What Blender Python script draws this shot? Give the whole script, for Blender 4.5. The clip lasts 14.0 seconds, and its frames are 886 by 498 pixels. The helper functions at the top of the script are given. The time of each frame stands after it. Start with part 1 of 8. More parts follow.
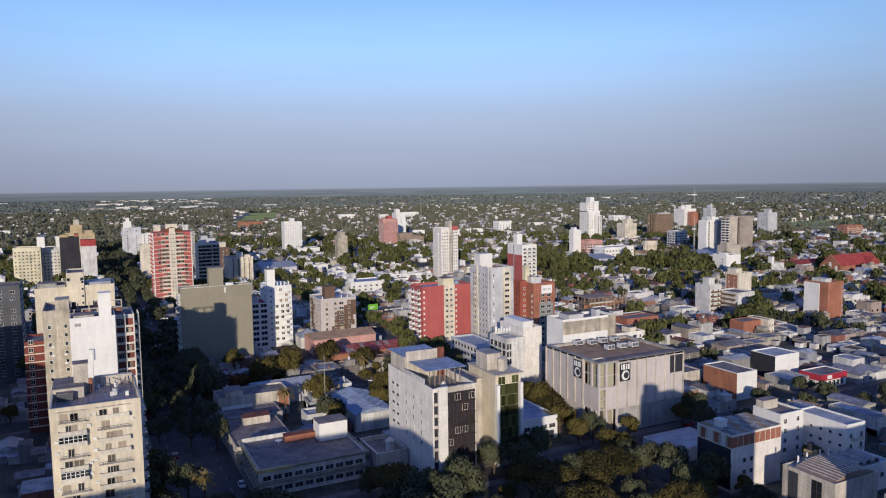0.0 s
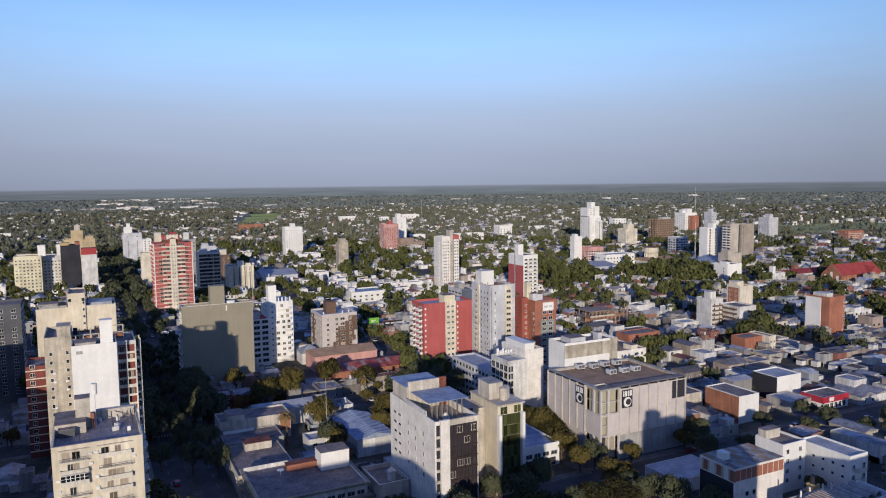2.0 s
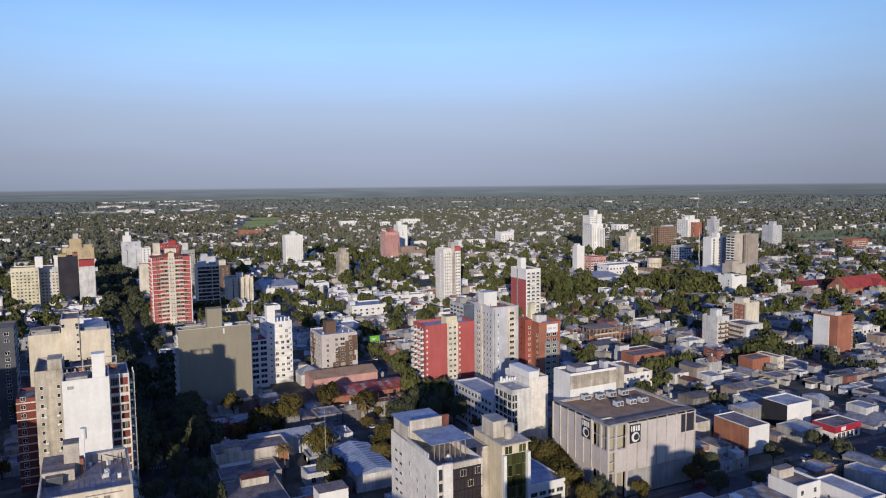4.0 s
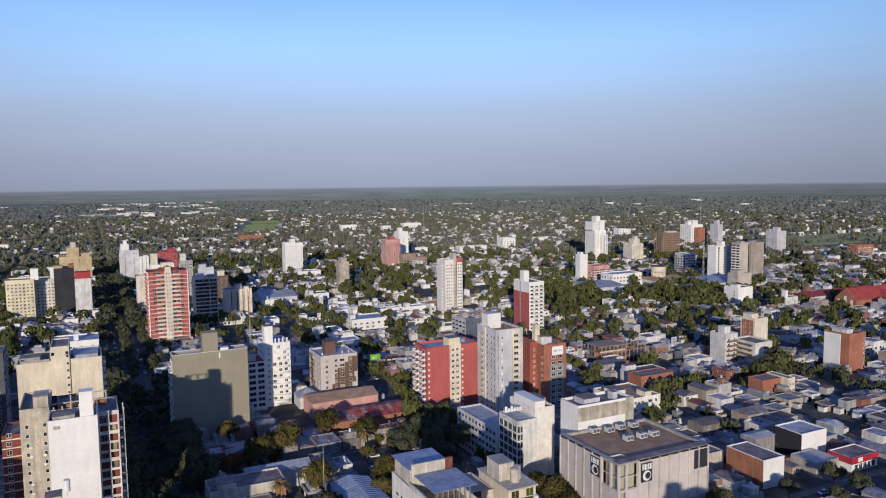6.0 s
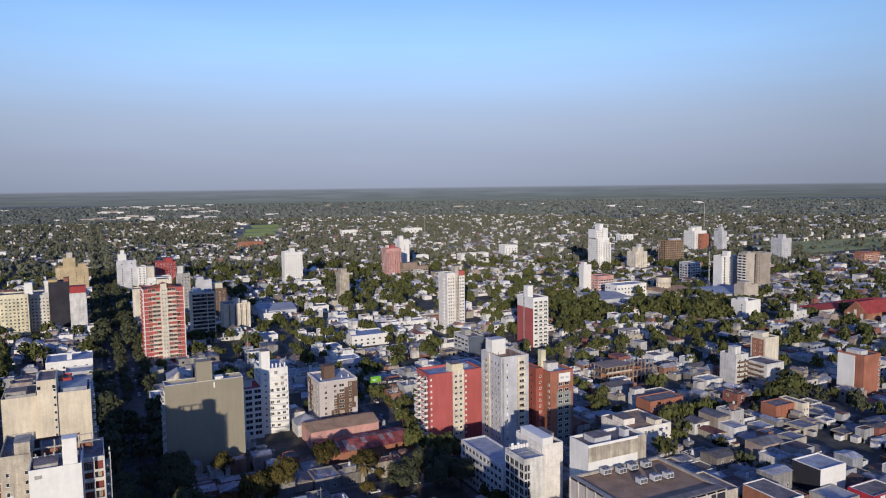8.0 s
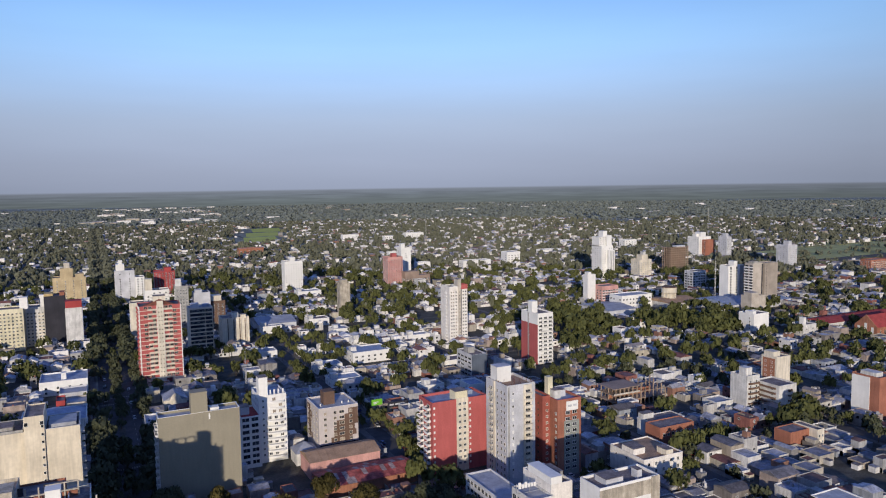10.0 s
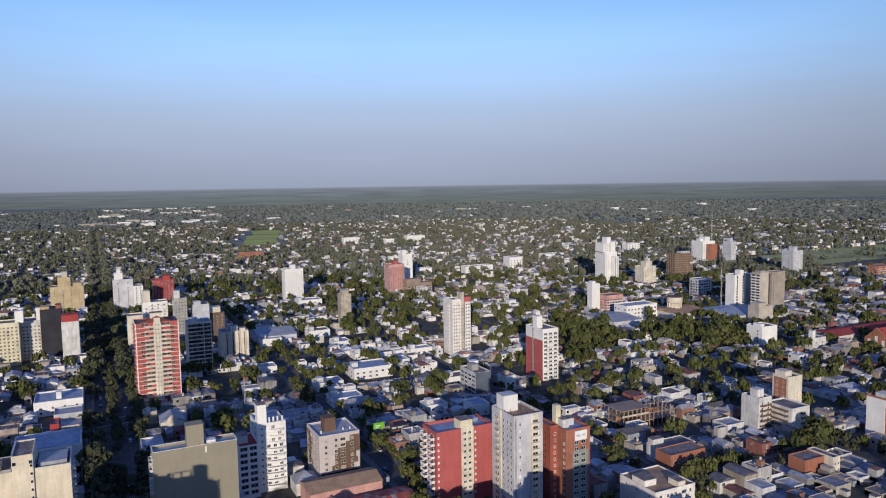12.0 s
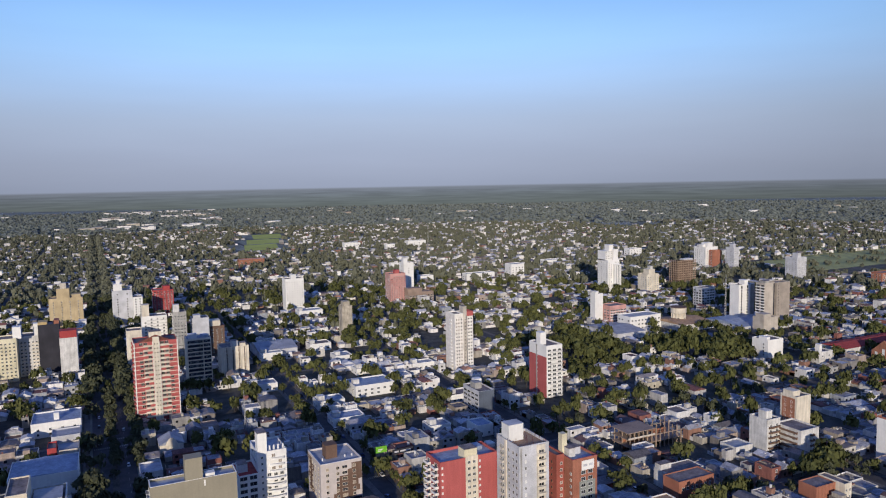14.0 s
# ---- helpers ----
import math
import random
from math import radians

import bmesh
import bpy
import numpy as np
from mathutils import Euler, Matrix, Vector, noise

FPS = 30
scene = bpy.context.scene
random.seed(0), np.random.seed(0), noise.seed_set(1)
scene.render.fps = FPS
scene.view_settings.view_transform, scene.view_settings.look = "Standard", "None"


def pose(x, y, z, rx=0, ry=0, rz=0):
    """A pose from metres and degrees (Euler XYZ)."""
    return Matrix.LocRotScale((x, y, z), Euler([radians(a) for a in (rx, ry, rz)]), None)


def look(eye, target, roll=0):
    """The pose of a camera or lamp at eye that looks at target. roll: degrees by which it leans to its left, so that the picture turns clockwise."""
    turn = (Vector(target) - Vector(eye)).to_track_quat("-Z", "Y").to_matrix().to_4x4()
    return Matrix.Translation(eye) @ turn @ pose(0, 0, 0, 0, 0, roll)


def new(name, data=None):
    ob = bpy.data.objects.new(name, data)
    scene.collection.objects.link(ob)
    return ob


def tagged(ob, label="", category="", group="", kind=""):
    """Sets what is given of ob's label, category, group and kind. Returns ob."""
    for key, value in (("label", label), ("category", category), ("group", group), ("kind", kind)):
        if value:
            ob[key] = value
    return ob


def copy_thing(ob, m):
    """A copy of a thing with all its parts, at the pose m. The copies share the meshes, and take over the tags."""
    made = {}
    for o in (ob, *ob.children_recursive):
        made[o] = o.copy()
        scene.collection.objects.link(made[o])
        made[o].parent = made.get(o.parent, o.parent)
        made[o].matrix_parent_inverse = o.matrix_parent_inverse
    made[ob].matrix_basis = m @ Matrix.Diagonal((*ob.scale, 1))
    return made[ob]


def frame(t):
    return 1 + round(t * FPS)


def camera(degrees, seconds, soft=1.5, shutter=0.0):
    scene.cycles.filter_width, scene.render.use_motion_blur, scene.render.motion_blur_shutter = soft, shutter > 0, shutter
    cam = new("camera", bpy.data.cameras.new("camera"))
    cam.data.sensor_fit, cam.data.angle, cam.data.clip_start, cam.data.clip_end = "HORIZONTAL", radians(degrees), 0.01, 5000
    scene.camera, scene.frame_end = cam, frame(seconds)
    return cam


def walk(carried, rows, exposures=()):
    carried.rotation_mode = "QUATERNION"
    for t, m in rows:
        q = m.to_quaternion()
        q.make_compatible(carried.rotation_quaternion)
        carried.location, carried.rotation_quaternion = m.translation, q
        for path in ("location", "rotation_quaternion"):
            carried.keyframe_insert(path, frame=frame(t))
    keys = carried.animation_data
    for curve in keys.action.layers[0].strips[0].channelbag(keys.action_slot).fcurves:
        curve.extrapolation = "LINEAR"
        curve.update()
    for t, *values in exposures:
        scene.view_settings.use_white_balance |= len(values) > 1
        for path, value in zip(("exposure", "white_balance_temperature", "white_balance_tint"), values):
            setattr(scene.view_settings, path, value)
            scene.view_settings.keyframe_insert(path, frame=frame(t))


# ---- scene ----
cam = camera(63.10, 14.0, soft=1.1)
walk(cam, [
    (0, pose(0.00, 0.00, 86.40, 84.832, 0.731, -26.400)),
    (0.5, pose(-0.10, 0.09, 88.90, 84.824, 0.727, -26.404)),
    (1, pose(-0.18, 0.27, 91.33, 84.771, 0.719, -26.379)),
    (1.5, pose(-0.18, 0.60, 93.54, 84.665, 0.670, -26.379)),
    (2, pose(0.11, 1.38, 95.85, 84.694, 0.631, -26.370)),
    (2.5, pose(0.72, 2.72, 98.17, 84.743, 0.589, -26.349)),
    (3, pose(1.45, 4.46, 100.36, 84.781, 0.557, -26.325)),
    (5.5, pose(6.26, 16.04, 111.50, 84.770, 0.583, -26.246)),
    (6, pose(7.38, 18.56, 113.65, 84.785, 0.617, -26.239)),
    (6.5, pose(8.63, 21.41, 115.93, 84.812, 0.630, -26.210)),
    (7, pose(9.89, 24.41, 118.32, 84.840, 0.655, -26.195)),
    (7.5, pose(11.12, 27.40, 120.67, 84.842, 0.668, -26.189)),
    (8, pose(12.33, 30.35, 123.09, 84.848, 0.694, -26.182)),
    (10.5, pose(18.00, 44.34, 135.33, 84.859, 0.817, -26.081)),
    (11, pose(18.97, 47.14, 137.94, 84.839, 0.808, -26.052)),
    (11.5, pose(19.91, 49.92, 140.61, 84.802, 0.827, -26.046)),
    (12, pose(20.88, 52.62, 143.44, 84.716, 0.853, -26.031)),
    (12.5, pose(21.80, 55.03, 146.30, 84.658, 0.878, -26.029)),
    (13, pose(22.56, 57.02, 149.14, 84.715, 0.892, -26.022)),
    (13.5, pose(22.98, 58.56, 151.72, 84.792, 0.943, -26.015)),
    (14, pose(23.17, 59.78, 153.93, 84.724, 1.034, -26.011)),
], exposures=[(0.0, -0.13)])

# ---- world, sun ----
SUN_AZ, SUN_EL = 29.0, 11.5      # the sunlight travels towards this azimuth (from +y to +x), from this height
world = bpy.data.worlds.new("evening_sky")
scene.world = world
world.use_nodes = True
wn, wl = world.node_tree.nodes, world.node_tree.links
wn.clear()
sky = wn.new("ShaderNodeTexSky")
sky.sky_type, sky.sun_disc = "NISHITA", False
sky.sun_elevation, sky.sun_rotation = radians(SUN_EL), radians(SUN_AZ + 180)
sky.altitude, sky.air_density, sky.dust_density, sky.ozone_density = 100, 1.0, 1.0, 3.0
dirn = wn.new("ShaderNodeTexCoord")
sep = wn.new("ShaderNodeSeparateXYZ")
wl.new(dirn.outputs["Generated"], sep.inputs[0])
height = wn.new("ShaderNodeMapRange")
height.inputs["From Min"].default_value, height.inputs["From Max"].default_value = -0.1, 0.5
wl.new(sep.outputs["Z"], height.inputs["Value"])
haze = wn.new("ShaderNodeValToRGB")
SKY_STEPS = [  # sine of the height over the horizon, colour: far woods with haze painted in, haze over the horizon, evening blue
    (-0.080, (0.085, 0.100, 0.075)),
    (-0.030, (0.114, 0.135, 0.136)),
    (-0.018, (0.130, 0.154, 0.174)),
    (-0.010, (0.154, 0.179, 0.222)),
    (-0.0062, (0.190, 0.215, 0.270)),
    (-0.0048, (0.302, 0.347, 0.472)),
    (0.040, (0.352, 0.408, 0.565)),
    (0.085, (0.392, 0.482, 0.672)),
    (0.135, (0.400, 0.590, 0.915)),
    (0.180, (0.370, 0.635, 1.060)),
    (0.250, (0.255, 0.495, 0.990)),
    (0.420, (0.098, 0.186, 0.580)),
]
low_part, high_part = SKY_STEPS[:5], SKY_STEPS[5:]
hs, hc = [h for h, c in high_part], np.array([c for h, c in high_part])
slopes = np.gradient(hc, hs, axis=0)
fine_steps = list(low_part)
for q in range(len(hs) - 1):                     # the sky's colours eased from step to step
    for f in (0.0, 0.33, 0.67):
        w = hs[q + 1] - hs[q]
        c = (2 * f ** 3 - 3 * f * f + 1) * hc[q] + (f ** 3 - 2 * f * f + f) * w * slopes[q] + (3 * f * f - 2 * f ** 3) * hc[q + 1] + (f ** 3 - f * f) * w * slopes[q + 1]
        fine_steps.append((hs[q] + f * w, tuple(c)))
fine_steps.append(high_part[-1])
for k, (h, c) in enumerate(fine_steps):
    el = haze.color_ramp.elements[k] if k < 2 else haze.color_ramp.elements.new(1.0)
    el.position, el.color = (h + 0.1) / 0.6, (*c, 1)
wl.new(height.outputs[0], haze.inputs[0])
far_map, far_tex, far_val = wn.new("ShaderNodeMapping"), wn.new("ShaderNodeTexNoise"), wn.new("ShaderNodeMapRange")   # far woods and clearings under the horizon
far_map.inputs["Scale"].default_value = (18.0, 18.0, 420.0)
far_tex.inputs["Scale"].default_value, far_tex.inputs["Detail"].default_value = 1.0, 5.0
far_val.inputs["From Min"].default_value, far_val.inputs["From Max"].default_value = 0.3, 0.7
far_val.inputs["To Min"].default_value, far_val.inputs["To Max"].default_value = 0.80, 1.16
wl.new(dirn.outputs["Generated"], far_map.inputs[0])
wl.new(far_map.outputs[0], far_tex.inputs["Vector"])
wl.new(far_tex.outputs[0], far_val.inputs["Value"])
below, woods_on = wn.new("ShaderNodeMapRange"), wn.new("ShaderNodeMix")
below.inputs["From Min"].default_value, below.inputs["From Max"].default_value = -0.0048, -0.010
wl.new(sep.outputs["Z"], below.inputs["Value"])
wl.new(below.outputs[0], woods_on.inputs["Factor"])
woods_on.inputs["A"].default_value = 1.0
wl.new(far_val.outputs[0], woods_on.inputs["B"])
cloud = wn.new("ShaderNodeTexNoise")
cmap = wn.new("ShaderNodeMapping")
cmap.inputs["Scale"].default_value = (2.0, 2.0, 16.0)
wl.new(dirn.outputs["Generated"], cmap.inputs[0])
wl.new(cmap.outputs[0], cloud.inputs["Vector"])
cloud.inputs["Scale"].default_value, cloud.inputs["Detail"].default_value = 1.6, 4.0
cval = wn.new("ShaderNodeMapRange")
cval.inputs["From Min"].default_value, cval.inputs["From Max"].default_value = 0.3, 0.7
cval.inputs["To Min"].default_value, cval.inputs["To Max"].default_value = 0.975, 1.025
wl.new(cloud.outputs[0], cval.inputs["Value"])
soft = wn.new("ShaderNodeVectorMath")
soft.operation = "SCALE"
wl.new(haze.outputs[0], soft.inputs[0])
ahead, glow, mult = wn.new("ShaderNodeVectorMath"), wn.new("ShaderNodeMapRange"), wn.new("ShaderNodeMath")
ahead.operation, ahead.inputs[1].default_value = "DOT_PRODUCT", (math.sin(radians(21)), math.cos(radians(21)), 0.12)
wl.new(dirn.outputs["Generated"], ahead.inputs[0])
glow.inputs["From Min"].default_value, glow.inputs["From Max"].default_value = 0.82, 1.0
glow.inputs["To Min"].default_value, glow.inputs["To Max"].default_value = 0.86, 1.12
wl.new(ahead.outputs["Value"], glow.inputs["Value"])
mult.operation = "MULTIPLY"
mult2 = wn.new("ShaderNodeMath")
mult2.operation = "MULTIPLY"
wl.new(cval.outputs[0], mult2.inputs[0])
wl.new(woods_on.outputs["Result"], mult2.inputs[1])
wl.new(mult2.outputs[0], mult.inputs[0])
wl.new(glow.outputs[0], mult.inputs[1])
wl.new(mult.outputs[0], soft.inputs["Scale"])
bg_sky, bg_haze, both = wn.new("ShaderNodeBackground"), wn.new("ShaderNodeBackground"), wn.new("ShaderNodeAddShader")
bg_sky.inputs["Strength"].default_value = 0.008
bg_haze.inputs["Strength"].default_value = 1.0
wl.new(sky.outputs[0], bg_sky.inputs[0])
wl.new(soft.outputs[0], bg_haze.inputs[0])
wl.new(bg_sky.outputs[0], both.inputs[0])
wl.new(bg_haze.outputs[0], both.inputs[1])
wo = wn.new("ShaderNodeOutputWorld")
wl.new(both.outputs[0], wo.inputs[0])
sun = new("sun", bpy.data.lights.new("sun", "SUN"))
sun.data.energy, sun.data.angle, sun.data.color = 4.4, radians(0.6), (1.0, 0.88, 0.73)
sa, se = radians(SUN_AZ), radians(SUN_EL)
sun.matrix_world = look((0, 0, 300), (math.sin(sa) * math.cos(se) * 100, math.cos(sa) * math.cos(se) * 100, 300 - math.sin(se) * 100))

# ---- materials ----
def surface(name, colours, rough=0.85, pick="", big=(0.12, 0.78, 1.12), fine=(2.2, 0.86, 1.1), streak=0.0, bump=0.0, metal=0.0):
    """Colour (one, or a choice by pick: object or island), stains at metres, grain, rain streaks, relief."""
    m = bpy.data.materials.new(name)
    m.use_nodes = True
    n, l = m.node_tree.nodes, m.node_tree.links
    p = n["Principled BSDF"]
    p.inputs["Roughness"].default_value, p.inputs["Metallic"].default_value = rough, metal
    p.inputs["Specular IOR Level"].default_value = 0.5 if rough < 0.6 else 0.2
    geo = n.new("ShaderNodeNewGeometry")
    if pick:
        ramp = n.new("ShaderNodeValToRGB")
        ramp.color_ramp.interpolation = "CONSTANT"
        for k, c in enumerate(colours):
            el = ramp.color_ramp.elements[k] if k < 2 else ramp.color_ramp.elements.new(1.0)
            el.position, el.color = k / len(colours), (*c, 1)
        src = n.new("ShaderNodeObjectInfo").outputs["Random"] if pick == "object" else geo.outputs["Random Per Island"]
        l.new(src, ramp.inputs[0])
        colour = ramp.outputs[0]
    else:
        rgb = n.new("ShaderNodeRGB")
        rgb.outputs[0].default_value = (*colours[0], 1)
        colour = rgb.outputs[0]

    def layer(colour, size, lo, hi, squash=1.0):
        tex, rng_, mul = n.new("ShaderNodeTexNoise"), n.new("ShaderNodeMapRange"), n.new("ShaderNodeVectorMath")
        tex.inputs["Scale"].default_value, tex.inputs["Detail"].default_value = size, 3.0
        if squash != 1.0:
            mp = n.new("ShaderNodeMapping")
            mp.inputs["Scale"].default_value = (1, 1, squash)
            l.new(geo.outputs["Position"], mp.inputs[0])
            l.new(mp.outputs[0], tex.inputs["Vector"])
        else:
            l.new(geo.outputs["Position"], tex.inputs["Vector"])
        rng_.inputs["From Min"].default_value, rng_.inputs["From Max"].default_value = 0.3, 0.7
        rng_.inputs["To Min"].default_value, rng_.inputs["To Max"].default_value = lo, hi
        l.new(tex.outputs[0], rng_.inputs["Value"])
        mul.operation = "SCALE"
        l.new(colour, mul.inputs[0])
        l.new(rng_.outputs[0], mul.inputs["Scale"])
        return mul.outputs[0], tex

    colour, _ = layer(colour, *big)
    colour, grain = layer(colour, *fine)
    if streak:
        colour, _ = layer(colour, 0.9, 1 - streak, 1 + streak * 0.3, 0.09)
    l.new(colour, p.inputs["Base Color"])
    if bump:
        bp = n.new("ShaderNodeBump")
        bp.inputs["Strength"].default_value, bp.inputs["Distance"].default_value = bump, 0.05
        l.new(grain.outputs[0], bp.inputs["Height"])
        l.new(bp.outputs[0], p.inputs["Normal"])
    return m


STAINED = surface("grimy_white_plaster", [(0.78, 0.74, 0.685)], streak=0.13, big=(0.3, 0.82, 1.04), fine=(1.6, 0.88, 1.04), bump=0.15)
WHITE = surface("white_plaster", [(0.72, 0.71, 0.68)], streak=0.06, big=(0.1, 0.9, 1.05), fine=(0.7, 0.95, 1.03), bump=0.03)
OFFWHITE = surface("weathered_white_plaster", [(0.62, 0.61, 0.585)], streak=0.24, big=(0.2, 0.76, 1.1), fine=(1.4, 0.88, 1.06), bump=0.06)
CREAM = surface("cream_plaster", [(0.66, 0.60, 0.49)], streak=0.2, fine=(0.9, 0.93, 1.04), bump=0.04)
WARMCREAM = surface("warm_cream_plaster", [(0.65, 0.575, 0.445)], streak=0.18, big=(0.15, 0.85, 1.08), fine=(0.9, 0.94, 1.04), bump=0.04)
PURPLEROOF = surface("dark_violet_sheet", [(0.225, 0.20, 0.22)], rough=0.5, big=(0.3, 0.7, 1.3), fine=(1.0, 0.75, 1.2), metal=0.1)
BEIGE = surface("stained_beige_plaster", [(0.55, 0.50, 0.43)], streak=0.3, big=(0.15, 0.72, 1.12), bump=0.15)
YELLOW = surface("pale_yellow_plaster", [(0.66, 0.61, 0.44)], streak=0.1)
TAN = surface("tan_render", [(0.47, 0.375, 0.23)], streak=0.15)
OLIVEGREY = surface("olive_grey_render", [(0.27, 0.25, 0.20)], streak=0.25, big=(0.2, 0.75, 1.12))
# brown cladding darkened to hold the shade of a deep recess
DARKBROWN = surface("shade_dark_brown_cladding", [(0.055, 0.032, 0.027)], streak=0.1)
OCHRE = surface("ochre_paint", [(0.48, 0.36, 0.18)], streak=0.15)
TANBARE = surface("bare_tan_concrete", [(0.34, 0.25, 0.185)], streak=0.2, big=(0.2, 0.75, 1.15))
GREENGREY = surface("green_grey_shaded_render", [(0.27, 0.285, 0.26)], streak=0.15)
STAIRRED = surface("faded_red_paint", [(0.34, 0.10, 0.075)], streak=0.12)
GREYBROWN = surface("grey_brown_render", [(0.30, 0.225, 0.18)], streak=0.2)
TANGREY = surface("tan_grey_paint", [(0.47, 0.42, 0.36)], streak=0.12)
TAUPEGREY = surface("taupe_grey_paint", [(0.33, 0.285, 0.24)], streak=0.08)
TAUPE = surface("taupe_paint", [(0.27, 0.245, 0.185)], streak=0.06, big=(0.1, 0.93, 1.05), fine=(1.5, 0.95, 1.04))
LIGHTGREY = surface("light_grey_paint", [(0.50, 0.505, 0.53)], streak=0.07)
GREY = surface("grey_render", [(0.36, 0.35, 0.33)], streak=0.25, big=(0.2, 0.75, 1.12), bump=0.15)
DARKGREY = surface("dark_grey_paint", [(0.10, 0.105, 0.115)], streak=0.1)
CONCRETE = surface("raw_concrete", [(0.47, 0.42, 0.34)], streak=0.35, big=(0.25, 0.68, 1.15), bump=0.25)
RIBBED = surface("concrete_panel", [(0.50, 0.455, 0.435)], streak=0.08, big=(0.15, 0.9, 1.06), fine=(0.9, 0.95, 1.04), bump=0.04)
RED = surface("red_paint", [(0.41, 0.105, 0.10)], streak=0.12, big=(0.1, 0.9, 1.08))
DEEPRED = surface("deep_red_paint", [(0.36, 0.06, 0.06)], streak=0.12)
BRICK = surface("orange_brick", [(0.35, 0.145, 0.095)], streak=0.15, fine=(5.0, 0.75, 1.15), bump=0.2)
OLDBRICK = surface("old_brick", [(0.36, 0.16, 0.10)], streak=0.25, fine=(5.0, 0.7, 1.15), bump=0.2)
MAROON = surface("maroon_panel", [(0.20, 0.06, 0.05)], streak=0.1)
PINK = surface("pink_paint", [(0.54, 0.30, 0.265)], streak=0.12)
BROWN = surface("brown_cladding", [(0.15, 0.095, 0.07)], streak=0.08)
# serves as black paint, and as painted shade in slots, openings and recesses
PAINTANDSHADE = surface("near_black_paint_and_shade", [(0.035, 0.035, 0.045)], streak=0.1)
SLAB = surface("roof_membrane", [(0.215, 0.185, 0.18)], big=(0.3, 0.6, 1.2), fine=(1.2, 0.75, 1.15))
SILVER = surface("aluminium_roof_paint", [(0.36, 0.375, 0.41)], rough=0.75, big=(0.25, 0.75, 1.15), fine=(1.2, 0.85, 1.1))
GRAVEL = surface("gravel_roof", [(0.35, 0.235, 0.155)], big=(0.2, 0.75, 1.15), fine=(3.0, 0.7, 1.2))
ZINC = surface("zinc_sheet", [(0.33, 0.345, 0.385)], rough=0.6, big=(0.15, 0.75, 1.15), fine=(0.8, 0.82, 1.1), metal=0.25)
BLUEROOF = surface("blue_grey_sheet", [(0.27, 0.32, 0.42)], rough=0.6, big=(0.3, 0.75, 1.15), fine=(1.0, 0.8, 1.15), metal=0.15)
SLATE = surface("slate_blue_paint", [(0.10, 0.12, 0.155)], streak=0.1)
REDSHEET = surface("worn_red_sheet", [(0.34, 0.075, 0.06), (0.26, 0.06, 0.055), (0.36, 0.10, 0.08), (0.33, 0.26, 0.24)], pick="object", rough=0.7, big=(0.35, 0.6, 1.3), fine=(1.3, 0.65, 1.3))
RUST = surface("rusty_sheet", [(0.19, 0.07, 0.05)], rough=0.8, big=(0.3, 0.55, 1.3), fine=(1.6, 0.65, 1.2))
REDTILE = surface("red_roof_tile", [(0.33, 0.06, 0.055)], big=(0.3, 0.75, 1.15), fine=(2.5, 0.75, 1.15))
RAIL = surface("balcony_parapet", [(0.62, 0.58, 0.50)], streak=0.2)
METAL = surface("painted_steel", [(0.42, 0.42, 0.42)], rough=0.5, metal=0.3)
DARKMETAL = surface("dark_steel", [(0.06, 0.06, 0.065)], rough=0.55, metal=0.2)
FRAMEW = surface("white_frame", [(0.66, 0.66, 0.64)], rough=0.6)
GREENSIGN = surface("green_sign_sheet", [(0.15, 0.42, 0.03)], rough=0.5, big=(0.2, 0.95, 1.04))
REDSIGN = surface("red_sign_sheet", [(0.40, 0.03, 0.05)], rough=0.5)
TYRE = surface("tyre_rubber", [(0.02, 0.02, 0.02)], rough=0.9)
CARPAINT = surface("car_paint", [(0.62, 0.62, 0.62), (0.30, 0.31, 0.33), (0.04, 0.04, 0.05), (0.35, 0.03, 0.03), (0.66, 0.66, 0.68), (0.05, 0.08, 0.2)], rough=0.25, pick="object", big=(0.2, 0.97, 1.03), fine=(1, 0.98, 1.02))
TANKS = surface("water_tank_plastic", [(0.60, 0.60, 0.58), (0.10, 0.10, 0.11), (0.50, 0.50, 0.50), (0.62, 0.52, 0.36)], pick="object", rough=0.6)
HOUSE_COLOURS = [(0.60, 0.59, 0.57), (0.39, 0.36, 0.31), (0.63, 0.62, 0.60), (0.27, 0.26, 0.25), (0.45, 0.44, 0.43), (0.33, 0.285, 0.23), (0.27, 0.15, 0.11), (0.37, 0.37, 0.37),
                 (0.37, 0.30, 0.26), (0.53, 0.51, 0.47), (0.31, 0.33, 0.36), (0.20, 0.18, 0.165), (0.45, 0.41, 0.33), (0.26, 0.11, 0.09), (0.24, 0.23, 0.225), (0.66, 0.65, 0.63)]
ROOF_COLOURS = [(0.355, 0.365, 0.415), (0.275, 0.28, 0.325), (0.45, 0.465, 0.52), (0.16, 0.155, 0.175), (0.24, 0.22, 0.225), (0.335, 0.335, 0.375), (0.17, 0.105, 0.095), (0.30, 0.31, 0.355),
                (0.53, 0.54, 0.585), (0.205, 0.20, 0.225), (0.22, 0.10, 0.085), (0.14, 0.13, 0.135), (0.37, 0.385, 0.44), (0.225, 0.19, 0.175)]
# extra whites put the low sun on outer roofs into their colours
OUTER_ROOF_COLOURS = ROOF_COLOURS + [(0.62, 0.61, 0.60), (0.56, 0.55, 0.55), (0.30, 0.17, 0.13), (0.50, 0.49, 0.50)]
HOUSE = surface("house_plaster", HOUSE_COLOURS, pick="object", streak=0.28, big=(0.25, 0.78, 1.1), bump=0.1)
# near roof tones scaled down to carry the shade low roofs lie in
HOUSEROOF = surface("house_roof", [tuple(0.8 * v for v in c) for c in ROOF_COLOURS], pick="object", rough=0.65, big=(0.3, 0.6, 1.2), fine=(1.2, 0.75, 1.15))
